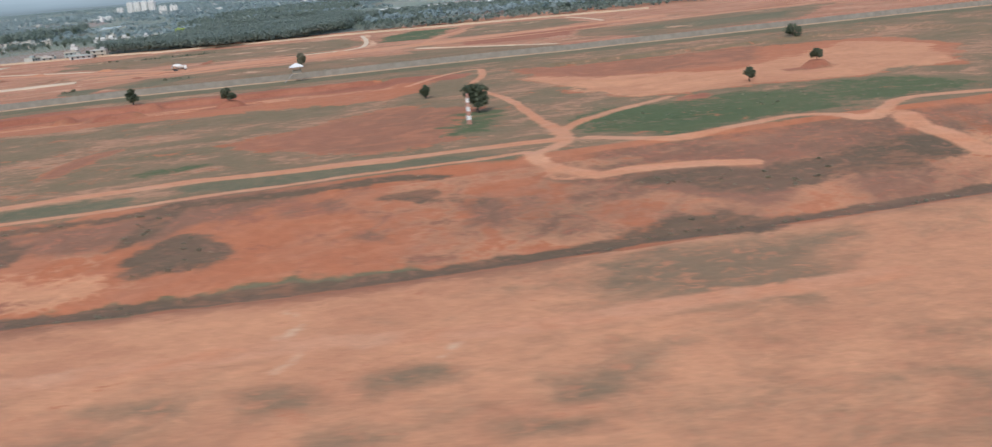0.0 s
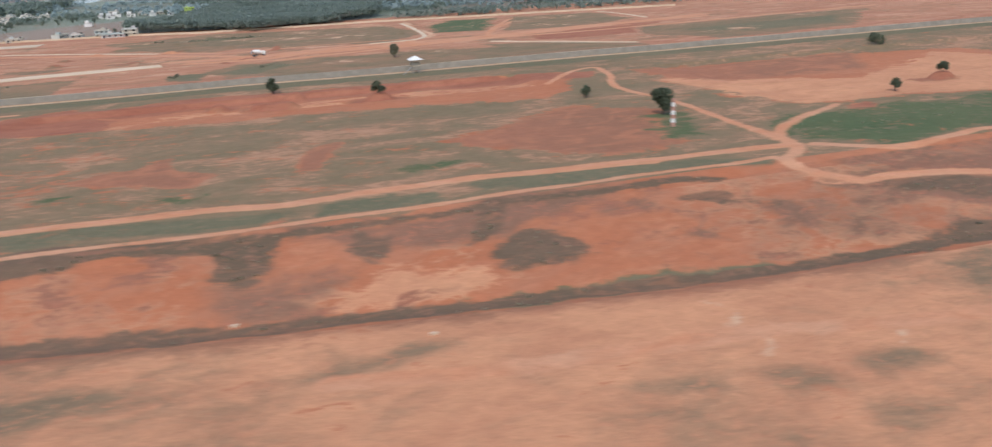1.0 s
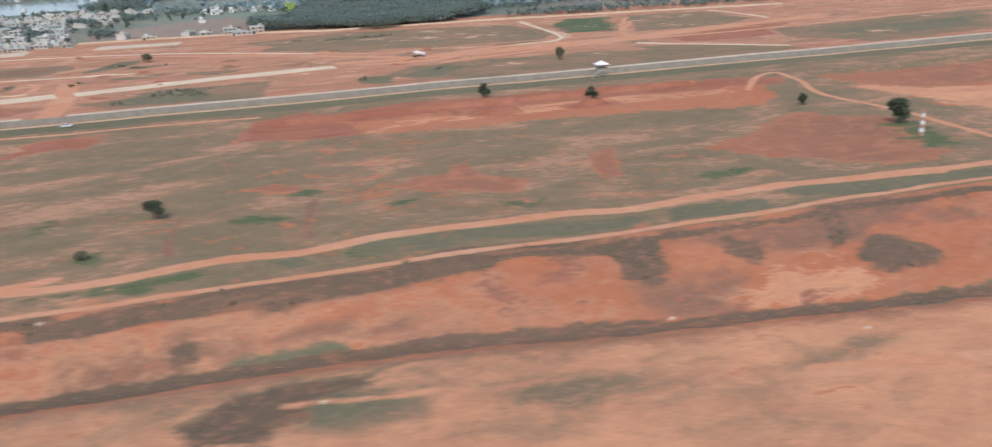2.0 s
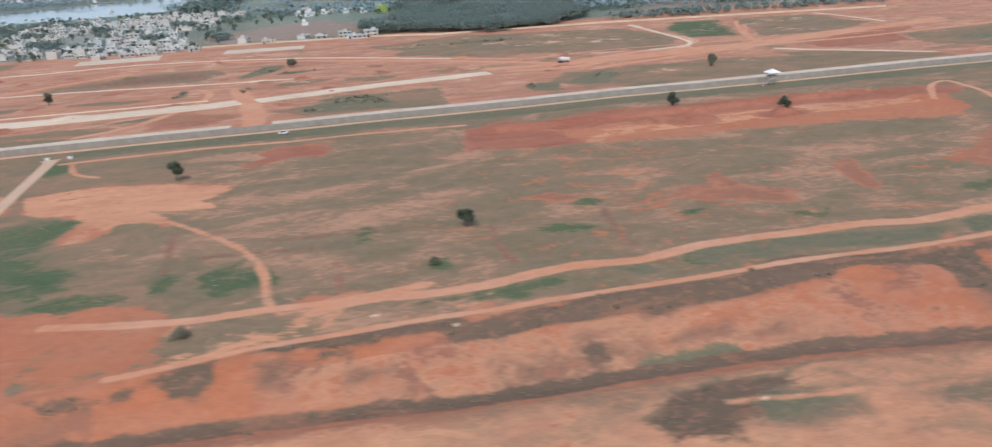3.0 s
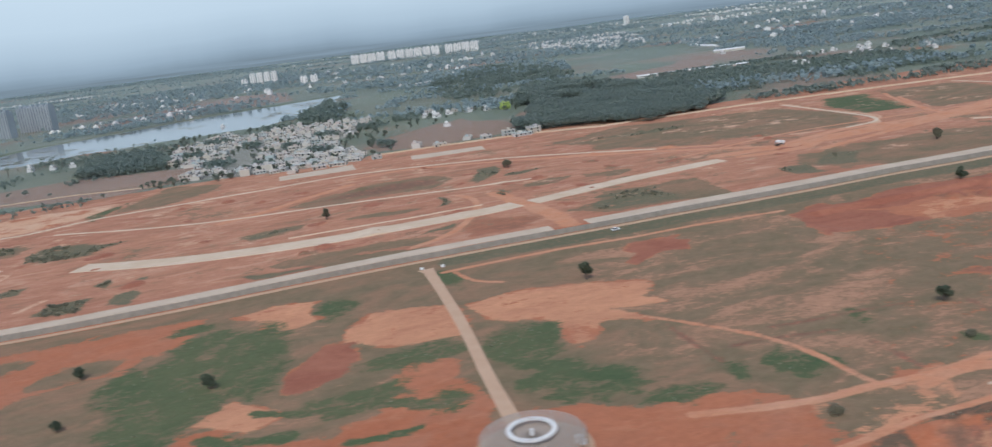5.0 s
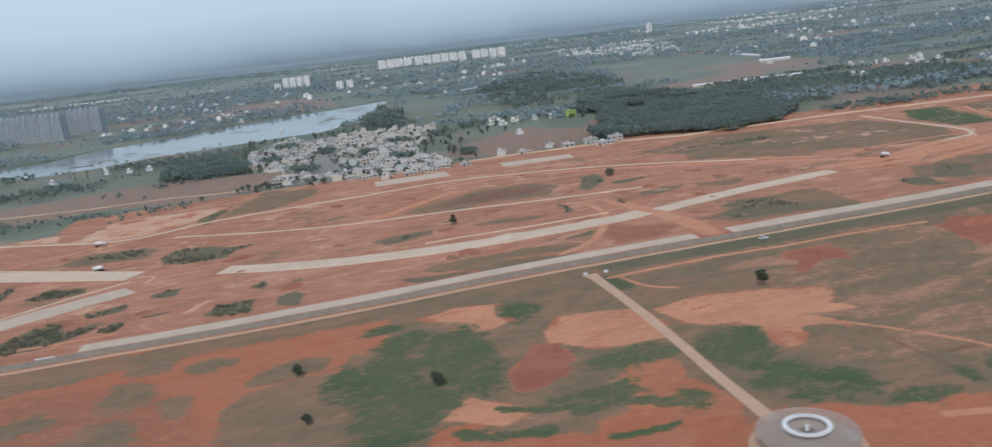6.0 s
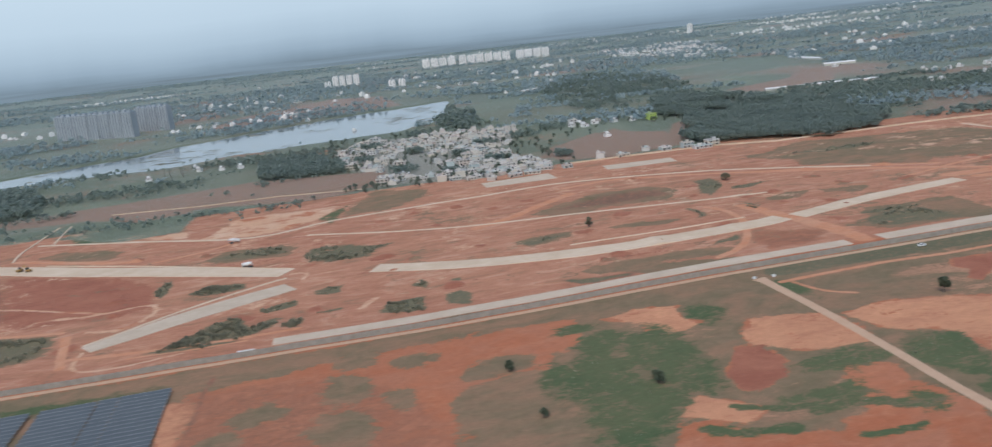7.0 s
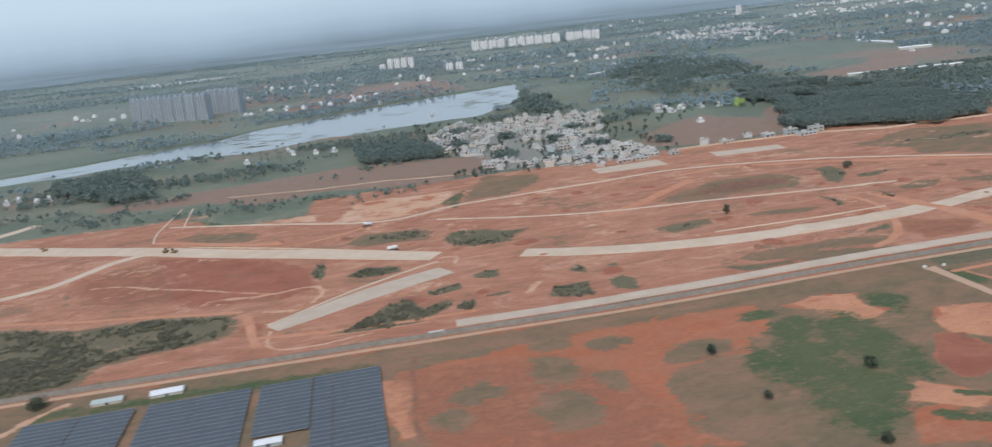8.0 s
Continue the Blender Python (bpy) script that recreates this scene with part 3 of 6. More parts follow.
patch("grass", [(-183, 147), (-174, 153), (-157, 152), (-150, 139), (-154, 136), (-167, 137), (-182, 138)], 5.5)
patch("thin", [(-178, 139), (-165, 145), (-151, 147), (-151, 142), (-162, 139), (-170, 134)], 4.4)
patch("thin", [(-85, 129), (-70, 131), (-55, 131), (-62, 126), (-73, 126), (-85, 127)], 4.4)
patch("thin", [(-60, 132), (-55, 131), (-60, 126), (-63, 127)], 2.2)
patch("thin", [(-140, 140), (-123, 139), (-111, 137), (-114, 135), (-137, 137)], 3.3)
patch("thin", [(-131, 132), (-114, 133), (-104, 131), (-112, 125), (-128, 129)], 4.4)
patch("thin", [(-141, 125), (-129, 127), (-121, 120), (-132, 119)], 6.6)
patch("tan", [(-167, 136), (-157, 135), (-149, 135), (-149, 134), (-159, 134), (-165, 134)], 2.2)
patch("tan", [(-133, 148), (-124, 150), (-120, 146), (-130, 145)], 4.4)
patch("tan", [(-123, 158), (-100, 158), (-91, 153), (-103, 153)], 4.4)
patch("brush", [(-183, 145), (-174, 152), (-154, 148), (-161, 142), (-167, 137), (-174, 133), (-182, 136)], 4.4)
patch("brush", [(-283, 187), (-277, 190), (-270, 189), (-270, 183), (-273, 180), (-279, 182)], 3.3)
patch("brush", [(-307, 185), (-294, 185), (-287, 185), (-287, 184), (-295, 183), (-305, 183)], 2.6)
patch("scrub", [(-329, 178), (-317, 179), (-309, 182), (-302, 181), (-305, 178), (-319, 177)], 4.4)
patch("brush", [(-267, 190), (-253, 191), (-239, 190), (-233, 190), (-235, 186), (-240, 184), (-254, 185)], 3.3)
patch("brush", [(-248, 185), (-237, 186), (-238, 183), (-246, 183)], 3.3)
patch("scrub", [(-260, 183), (-254, 183), (-254, 176), (-261, 178)], 3.3)
patch("scrub", [(-241, 180), (-231, 178), (-233, 176), (-242, 176)], 3.3)
patch("scrub", [(-189, 175), (-183, 173), (-184, 169), (-190, 169)], 3.3)
patch("tan", [(-283, 213), (-258, 214), (-231, 218), (-205, 212), (-201, 204), (-212, 192), (-238, 191), (-260, 190), (-273, 190), (-281, 193)], 4.4)
patch("grass", [(-208, 209), (-200, 206), (-203, 198), (-210, 201)], 3.3)
patch("grass", [(-200, 203), (-187, 204), (-188, 194), (-201, 195)], 4.4)
patch("lush", [(-213, 230), (-209, 228), (-211, 221), (-215, 223)], 2.2)
patch("grass", [(-69, 205), (-53, 210), (-32, 207), (-38, 197), (-48, 193), (-67, 195)], 4.4)
patch("grass", [(-214, 229), (-210, 229), (-210, 222), (-214, 224)], 4.4)
patch("grass", [(-132, 183), (-125, 186), (-129, 179), (-137, 178)], 4.4)
patch("grass", [(-96, 486), (-80, 515), (-37, 509), (-15, 494), (23, 496), (117, 472), (90, 444), (9, 437), (-67, 447)], 5.6)
patch("grass", [(-421, 489), (-349, 453), (-324, 447), (-342, 434), (-394, 452)], 4.2)
patch("darkred", [(170, 599), (226, 584), (171, 527), (120, 541)], 3.0)
strip("track", [(-246, 206), (-233, 209), (-219, 207), (-205, 207), (-191, 209), (-176, 210), (-160, 208), (-144, 211), (-127, 211), (-109, 211), (-90, 212), (-73, 208), (-53, 210), (-32, 210), (-12, 208), (22, 204)], 5, 1.5)
strip("track", [(-310, 220), (-280, 213), (-258, 212), (-239, 211), (-218, 213)], 4, 1.5)
strip("darkred", [(-200, 298), (-201, 276)], 2.5, 1)
strip("darkred", [(-200, 295), (-203, 279)], 2.5, 1)
strip("track", [(55, 182), (54, 173), (76, 170), (93, 169)], 1.6, 1.5)
strip("pale", [(72, 766), (63, 677), (65, 632), (55, 604), (33, 578), (6, 582), (-29, 592)], 4, 1.5)
strip("track", [(148, 691), (110, 622), (92, 574)], 4, 2)
strip("track", [(-104, 539), (-59, 536), (-16, 561), (31, 556), (88, 568), (170, 599), (242, 600)], 9, 3)
strip("pale", [(84, 537), (108, 515), (131, 486)], 3, 1.5)
strip("track", [(-136, 573), (-37, 600), (56, 596), (201, 578)], 4, 2)
patch("field", [(226, 1343), (334, 1493), (365, 1413), (281, 1286)], 8)
patch("field", [(225, 1058), (288, 999), (248, 936), (195, 1002)], 8)
patch("meadow", [(299, 2153), (500, 2329), (519, 1853), (369, 1688)], 8)
patch("field", [(-190, 886), (-115, 1038), (-26, 1105), (-143, 904)], 8)
patch("field", [(-328, 909), (-255, 1000), (-191, 1034), (-150, 981), (-171, 869), (-207, 869), (-272, 884)], 10)
patch("field", [(-838, 962), (-746, 957), (-692, 961), (-689, 878), (-737, 866)], 10)
patch("field", [(-610, 947), (-537, 973), (-496, 960), (-504, 911), (-559, 904)], 8)
patch("grass", [(-106, 715), (-38, 735), (-5, 671), (69, 651), (31, 581), (-36, 599), (-97, 633)], 11.0)
patch("grass", [(-84, 483), (-59, 523), (16, 512), (69, 503), (151, 467), (116, 429), (24, 457), (-63, 444)], 8.8)
patch("grass", [(-183, 739), (-93, 792), (48, 741), (68, 656), (0, 636), (-105, 656)], 7.0)
strip("pale", [(73, 755), (69, 697), (65, 623), (57, 601), (32, 581)], 2, 1)
strip("track", [(-210, 676), (-130, 616), (-63, 556), (-2, 563), (40, 566)], 8, 3)
strip("pale", [(81, 533), (105, 506), (150, 465)], 3, 1)
strip("track", [(-58, 557), (3, 576), (76, 571), (173, 595), (280, 605)], 9, 3)
strip("track", [(160, 725), (123, 655), (99, 600)], 4, 1.5)
# the western meadow: bare soil, red scrapes and green hollows
bare("grass", [(-624, 400), (-587, 404), (-553, 412), (-520, 410), (-481, 412), (-447, 404), (-453, 372), (-468, 362), (-476, 349), (-501, 354), (-516, 343), (-518, 319), (-528, 301), (-518, 285), (-624, 326)], 5)
patch("russet", [(-624, 396), (-590, 394), (-555, 380), (-532, 350), (-525, 300), (-560, 290), (-624, 320)], 12, 0.35)
for gx, gy, rx, ry in ((-554, 406, 10, 11), (-561, 371, 9, 13), (-596, 362, 9, 10), (-566, 334, 11, 14), (-540, 354, 7, 8), (-491, 365, 13, 10), (-525, 392, 9, 6), (-608, 338, 8, 8)):
    blob("grass", gx, gy, rx, ry, 0, 5, 0.4)
bare("grass", [(-354, 245), (-335, 240), (-322, 230), (-301, 232), (-286, 224), (-282, 215), (-255, 215), (-250, 203), (-262, 188), (-300, 175), (-345, 180), (-420, 200), (-420, 235), (-375, 240)], 4)
bare("grass", [(-452, 284), (-438, 283), (-423, 266), (-401, 258), (-388, 268), (-384, 286), (-376, 302), (-362, 290), (-356, 256), (-362, 236), (-368, 224), (-454, 262)], 4)
patch("tan", [(-437, 392), (-424, 399), (-404, 393), (-408, 376), (-402, 364), (-413, 357), (-426, 358), (-430, 372)], 3.5, 0.55)
patch("tan", [(-394, 345), (-382, 358), (-363, 356), (-350, 352), (-350, 332), (-353, 310), (-367, 313), (-380, 318), (-389, 329)], 3.5, 0.55)
patch("tan", [(-448, 288), (-431, 300), (-410, 289), (-410, 280), (-424, 273), (-435, 281)], 3.0, 0.55)
patch("tan", [(-348, 349), (-321, 352), (-292, 348), (-271, 337), (-268, 325), (-276, 314), (-270, 303), (-283, 303), (-293, 306), (-284, 291), (-304, 296), (-320, 280), (-319, 300), (-325, 315), (-341, 322), (-347, 339)], 3.5, 0.55)
blob("worn", -298, 268, 16, 14, 0, 6)
blob("worn", -395, 285, 22, 16, 0, 8)
blob("worn", -420, 362, 26, 20, 0, 8)
for gx, gy, rx, ry, lush in ((-372, 302, 14, 8, 0.2), (-395, 374, 9, 14, 0.1), (-340, 386, 5, 9, 0.3), (-366, 268, 6, 7, 0.1), (-392, 282, 8, 4, 0.2), (-470, 330, 10, 24, 0.0), (-452, 388, 12, 7, -0.2), (-288, 243, 4, 5, 0.1), (-268, 238, 6, 8, 0.3)):
    blob("lush", gx, gy, rx, ry, 0, 5, lush)
strip("lush", [(-442, 277), (-428, 268), (-414, 265)], 6, 2)
strip("lush", [(-402, 272), (-386, 272), (-372, 264)], 7, 2)
strip("lush", [(-398, 252), (-388, 250), (-378, 251)], 4, 1.5)
strip("lush", [(-424, 288), (-408, 278), (-396, 277)], 4, 1.5)
patch("lush", [(-476, 321), (-464, 352), (-452, 374), (-440, 378), (-443, 345), (-440, 318), (-434, 303), (-452, 284), (-470, 268), (-478, 280), (-478, 300)], 8, 0.8)
patch("lush", [(-441, 361), (-426, 373), (-416, 350), (-413, 322), (-416, 303), (-428, 302), (-438, 312)], 7, 0.6)
patch("lush", [(-350, 283), (-352, 295), (-348, 308), (-336, 316), (-324, 313), (-320, 300), (-325, 283), (-337, 272)], 4, 0.8)
patch("lush", [(-348, 268), (-326, 276), (-316, 257), (-313, 244), (-327, 238), (-342, 250)], 6, 0.5)
patch("lush", [(-321, 233), (-312, 241), (-298, 242), (-296, 236), (-310, 229)], 3)
patch("darkred", [(-411, 302), (-411, 320), (-398, 336), (-387, 332), (-389, 318), (-397, 300), (-406, 296)], 2)
bare("lush", [(-411, 302), (-411, 320), (-398, 336), (-387, 332), (-389, 318), (-397, 300), (-406, 296)], 2)
patch("darkred", [(-264, 385), (-245, 389), (-229, 377), (-238, 360), (-246, 363), (-252, 364), (-263, 353), (-268, 359), (-260, 378)], 2)
patch("darkred", [(-171, 386), (-146, 392), (-136, 383), (-176, 341), (-178, 365)], 2.5)
# the works beyond the wall: growth, spoil and haul tracks
patch("grass", [(-654, 660), (-633, 682), (-594, 676), (-579, 661), (-587, 632), (-620, 642), (-641, 643)], 5)
patch("thicket", [(-648, 661), (-622, 674), (-594, 671), (-585, 648), (-620, 650)], 6)
patch("thicket", [(-577, 625), (-568, 646), (-549, 642), (-520, 628), (-530, 599), (-551, 597), (-569, 603)], 5)
patch("thicket", [(-673, 582), (-668, 601), (-660, 613), (-659, 595), (-666, 573)], 3)
patch("thicket", [(-644, 573), (-634, 582), (-617, 577), (-615, 562), (-632, 560)], 3)
patch("thicket", [(-661, 467), (-650, 473), (-640, 483), (-630, 500), (-616, 502), (-609, 485), (-593, 493), (-591, 485), (-606, 474), (-615, 463), (-633, 461), (-651, 460)], 3)
patch("thicket", [(-592, 476), (-582, 487), (-576, 480), (-580, 469)], 2.5)
patch("thicket", [(-606, 507), (-598, 517), (-583, 518), (-581, 507), (-597, 505)], 2.5)
patch("thicket", [(-571, 529), (-560, 535), (-550, 533), (-554, 519), (-567, 521)], 2.5)
patch("thicket", [(-535, 464), (-528, 484), (-511, 485), (-514, 458), (-525, 458)], 2.5)
patch("thicket", [(-513, 510), (-506, 520), (-501, 511), (-506, 502)], 2.5)
patch("thicket", [(-500, 481), (-489, 484), (-487, 466), (-492, 454), (-502, 461)], 2.5)
patch("thicket", [(-568, 489), (-555, 491), (-556, 486), (-566, 485)], 2)
patch("thicket", [(-489, 507), (-479, 509), (-482, 502)], 2)
patch("lush", [(-564, 747), (-550, 772), (-536, 797), (-539, 771), (-555, 724)], 4)
patch("grass", [(-529, 801), (-507, 848), (-462, 825), (-462, 796), (-499, 748), (-525, 751), (-542, 747)], 6)
patch("lush", [(-787, 840), (-776, 892), (-748, 889), (-703, 874), (-685, 874), (-682, 795), (-698, 779), (-736, 780), (-773, 796)], 7)
patch("grass", [(-792, 757), (-775, 769), (-720, 735), (-722, 712), (-757, 721)], 5)
patch("darkred", [(-798, 696), (-763, 685), (-708, 645), (-671, 608), (-673, 578), (-671, 552), (-710, 551), (-735, 551), (-755, 561)], 8)
patch("pale", [(-652, 750), (-644, 800), (-617, 807), (-577, 802), (-542, 803), (-550, 772), (-567, 742), (-589, 726), (-622, 721), (-662, 738)], 6)
patch("pale", [(-714, 780), (-699, 784), (-677, 784), (-676, 753), (-702, 764)], 4)
patch("tan", [(-500, 740), (-461, 806), (-427, 810), (-398, 807), (-416, 724), (-448, 733), (-481, 733)], 6)
strip("pale", [(-736, 562), (-700, 557), (-673, 561), (-664, 548), (-668, 531), (-681, 518), (-697, 523)], 3, 1.5)
strip("track", [(-698, 467), (-702, 495), (-707, 519)], 5, 2)
strip("track", [(-665, 464), (-637, 461), (-607, 461)], 2.2, 1.2)
strip("track", [(-687, 676), (-667, 683), (-640, 696), (-630, 710)], 4, 1.5)
patch("grass", [(-415, 639), (-386, 664), (-342, 681), (-301, 683), (-288, 650), (-306, 618), (-348, 620), (-386, 613)], 6)
patch("scrub", [(-392, 643), (-347, 665), (-307, 668), (-299, 640), (-344, 629)], 6)
patch("thicket", [(-263, 668), (-246, 669), (-251, 634), (-267, 613), (-274, 626)], 4)
patch("thicket", [(-244, 627), (-214, 629), (-232, 615), (-248, 617)], 3)
patch("thicket", [(-269, 572), (-265, 555), (-270, 544), (-276, 552)], 3)
patch("thicket", [(-309, 577), (-305, 574), (-309, 550), (-314, 548)], 3)
patch("grass", [(-251, 576), (-229, 582), (-214, 577), (-230, 560), (-252, 563)], 4)
patch("grass", [(-369, 562), (-348, 565), (-320, 553), (-344, 548), (-370, 553)], 4)
patch("grass", [(-437, 568), (-423, 572), (-395, 567), (-399, 553), (-430, 545)], 4)
patch("thicket", [(-433, 564), (-419, 565), (-399, 561), (-429, 549)], 4)
patch("thicket", [(-338, 488), (-314, 496), (-316, 487), (-338, 483)], 2.5)
patch("scrub", [(-437, 465), (-417, 462), (-398, 459), (-401, 451), (-430, 456)], 3)
patch("thicket", [(-436, 464), (-418, 461), (-401, 458), (-402, 454), (-430, 456)], 2.5)
patch("grass", [(-426, 477), (-400, 485), (-363, 481), (-331, 473), (-340, 460), (-370, 467), (-411, 466)], 4)
patch("grass", [(-144, 721), (-114, 734), (-85, 696), (-28, 670), (-83, 604), (-125, 640), (-162, 670)], 8)
patch("thicket", [(-144, 737), (-100, 732), (-45, 731), (-58, 718), (-109, 717)], 3)
patch("grass", [(-209, 572), (-187, 570), (-174, 567), (-192, 550), (-211, 561)], 4)
patch("thicket", [(-235, 497), (-211, 500), (-185, 497), (-196, 487), (-230, 492)], 3)
patch("grass", [(-256, 478), (-225, 480), (-192, 471), (-209, 451), (-235, 456), (-255, 470)], 4)
patch("thicket", [(-244, 471), (-221, 475), (-198, 467), (-207, 456), (-232, 460)], 5)
patch("russet", [(-316, 478), (-300, 494), (-268, 475), (-285, 455), (-316, 457)], 5)
patch("tan", [(-284, 488), (-270, 487), (-272, 456), (-283, 444), (-299, 450)], 3)
patch("tan", [(-290, 594), (-296, 536), (-285, 534), (-273, 579), (-282, 596)], 3)
patch("tan", [(-457, 756), (-429, 796), (-408, 811), (-406, 752), (-360, 730), (-355, 772), (-289, 811), (-300, 768), (-341, 735), (-378, 726), (-431, 714), (-462, 723)], 6)
strip("track", [(-452, 626), (-421, 645), (-393, 671), (-359, 697)], 10, 4)
strip("track", [(-354, 725), (-307, 731), (-248, 700), (-187, 664), (-143, 640), (-86, 600)], 6, 2)
strip("track", [(-296, 574), (-291, 544), (-303, 502), (-326, 469), (-347, 455)], 5, 2)
patch("russet", [(-822, 602), (-840, 666), (-800, 690), (-720, 655), (-690, 600), (-720, 560), (-790, 575)], 10)
strip("track", [(-900, 594), (-864, 581), (-782, 552), (-712, 530)], 4, 1.5)
strip("pale", [(-695, 556), (-720, 573), (-751, 593), (-780, 612), (-800, 628), (-824, 636)], 2.6, 1.2)
strip("pale", [(-690, 488), (-692, 470), (-686, 458), (-665, 453), (-637, 457)], 2, 1)
# the eastern meadow, bank and works
patch("tan", [(91, 332), (113, 331), (138, 311), (172, 295), (250, 338), (267, 308), (221, 249), (187, 240), (152, 252), (123, 253), (108, 257), (95, 280)], 6)
patch("russet", [(93, 363), (104, 360), (157, 363), (217, 359), (187, 312), (140, 316), (107, 322)], 6)
patch("darkred", [(114, 246), (126, 250), (126, 242), (116, 235), (111, 238)], 3)
patch("lush", [(72, 221), (97, 239), (126, 240), (171, 238), (194, 231), (197, 210), (161, 198), (131, 197), (112, 196), (89, 191), (73, 207)], 7, 0.9)
patch("darkred", [(74, 182), (89, 181), (117, 177), (145, 172), (141, 168), (122, 168), (105, 165), (94, 172), (79, 174)], 3)
patch("brush", [(87, 166), (96, 167), (104, 164), (118, 166), (132, 169), (148, 168), (149, 161), (146, 154), (130, 153), (117, 155), (109, 150), (96, 150), (86, 156)], 4)
strip("track", [(71, 201), (88, 189), (110, 192), (129, 195), (144, 184), (165, 199), (188, 194)], 4, 1.5)
strip("track", [(63, 171), (75, 172), (89, 170), (100, 167)], 4, 1.5)
strip("track", [(152, 182), (149, 173), (150, 165), (150, 156), (151, 154)], 7, 3)
patch("brush", [(-33, 164), (-28, 168), (-22, 169), (-14, 160), (-13, 155), (-18, 156), (-26, 157), (-31, 159)], 3)
patch("scrub", [(-60, 182), (-50, 186), (-32, 188), (-13, 185), (-14, 181), (-25, 182), (-28, 174), (-36, 173), (-45, 176), (-55, 176), (-58, 172)], 3)
patch("brush", [(7, 183), (17, 185), (30, 183), (26, 180), (12, 182)], 2)
patch("scrub", [(-5, 171), (-1, 174), (2, 171), (-2, 170)], 2)
patch("scrub", [(5, 173), (10, 174), (10, 170), (6, 170)], 2)
patch("brush", [(15, 172), (22, 175), (26, 171), (22, 167), (16, 170)], 2)
patch("scrub", [(27, 168), (35, 168), (38, 163), (32, 153), (27, 153), (26, 163)], 2.5)
patch("scrub", [(6, 157), (10, 159), (14, 154), (12, 153)], 2)
patch("darkred", [(-175, 344), (-170, 385), (-147, 399), (-128, 372), (-136, 336), (-154, 337)], 2.5)
patch("darkred", [(-151, 389), (-113, 393), (-59, 389), (-1, 392), (54, 380), (82, 369), (70, 351), (3, 372), (-64, 372), (-116, 374)], 2.0)
patch("tan", [(-136, 336), (-111, 342), (-71, 349), (-19, 351), (44, 341), (45, 360), (-10, 371), (-66, 365), (-118, 365)], 4, 0.1)
for mx, my, r, h in MOUNDS[:6]:
    blob("russet", mx, my, 1.1 * r, 0.9 * r, 0, 2.5, 0.7)
patch("darkred", [(-267, 379), (-254, 393), (-232, 386), (-243, 375), (-258, 358)], 2.5)
patch("russet", [(-134, 255), (-125, 266), (-113, 265), (-101, 277), (-102, 259), (-88, 249), (-94, 237), (-120, 247)], 3)
patch("russet", [(-177, 275), (-165, 276), (-159, 267), (-168, 265)], 3)
patch("russet", [(-59, 270), (-46, 274), (-57, 238), (-66, 240), (-64, 252)], 2.5)
patch("russet", [(-20, 259), (10, 278), (35, 291), (57, 272), (49, 246), (38, 222), (15, 217), (-5, 232), (-16, 244)], 7)
patch("grass", [(-71, 201), (-60, 209), (-44, 212), (-35, 203), (-39, 195), (-55, 196)], 4)
patch("grass", [(-28, 206), (-8, 207), (17, 207), (40, 202), (31, 193), (-3, 196), (-25, 198)], 4)
strip("track", [(48, 344), (69, 373), (85, 381), (81, 356), (69, 318), (71, 285), (71, 258), (70, 232)], 3.4, 1.5)
patch("lush", [(106, 758), (148, 740), (102, 624), (65, 629)], 6)
patch("grass", [(164, 741), (236, 726), (236, 632), (178, 602), (110, 604)], 6)
patch("grass", [(198, 549), (319, 570), (399, 561), (296, 458), (197, 448), (177, 503)], 6)
patch("thicket", [(208, 511), (280, 524), (343, 527), (302, 479), (228, 474)], 7)
patch("darkred", [(116, 563), (195, 552), (181, 515), (111, 517)], 6)
patch("grass", [(72, 523), (138, 478), (155, 446), (113, 452), (68, 494)], 4)
patch("grass", [(-20, 516), (18, 517), (37, 481), (8, 469), (-29, 471)], 4)
patch("grass", [(-83, 496), (-54, 524), (-24, 512), (-36, 470), (-84, 454)], 4)
patch("thicket", [(-86, 481), (-62, 506), (-46, 494), (-68, 464)], 4)
patch("thicket", [(-108, 485), (-88, 488), (-94, 455), (-110, 463)], 3)
patch("grass", [(-246, 470), (-219, 510), (-161, 499), (-169, 447), (-229, 453)], 4)
patch("thicket", [(-244, 481), (-217, 491), (-191, 488), (-193, 455), (-229, 459)], 4)
strip("track", [(-55, 521), (18, 541), (88, 556), (161, 555), (247, 565), (426, 587)], 7, 3)
strip("pale", [(-546, 481), (-536, 497)], 4, 2)
strip("pale", [(-592, 574), (-582, 581), (-574, 575), (-578, 562)], 2.4, 1)
strip("pale", [(-455, 640), (-400, 622), (-340, 612)], 1.6, 1)
strip("pale", [(-640, 697), (-600, 712), (-560, 728)], 1.4, 1)
# tracks of bare earth
strip("track", [(x, float(bank_line(np.array([float(x)]))[0]) + 2.6) for x in range(-290, 41, 10)] + [(52, 194)], 2.6, 1.2)
strip("track", [(70, 232), (68, 212), (63, 198), (53, 190), (56, 180), (63, 172)], 4.5)
strip("track", [(66, 211), (83, 228), (116, 248)], 3.5)
strip("track", [(-76, 125), (-40, 118), (-7, 116), (29, 109), (88, 104)], 5)
for bund in ([(-284, 283), (-285, 262), (-285, 247)], [(-237, 238), (-238, 225), (-239, 216)], [(-192, 249), (-193, 231), (-193, 218)], [(-256, 264), (-232, 261), (-205, 257)], [(-155, 252), (-159, 229), (-158, 219)], [(-279, 256), (-259, 255), (-240, 251)]):
    strip("scrub", bund, 1.8, 1.3)
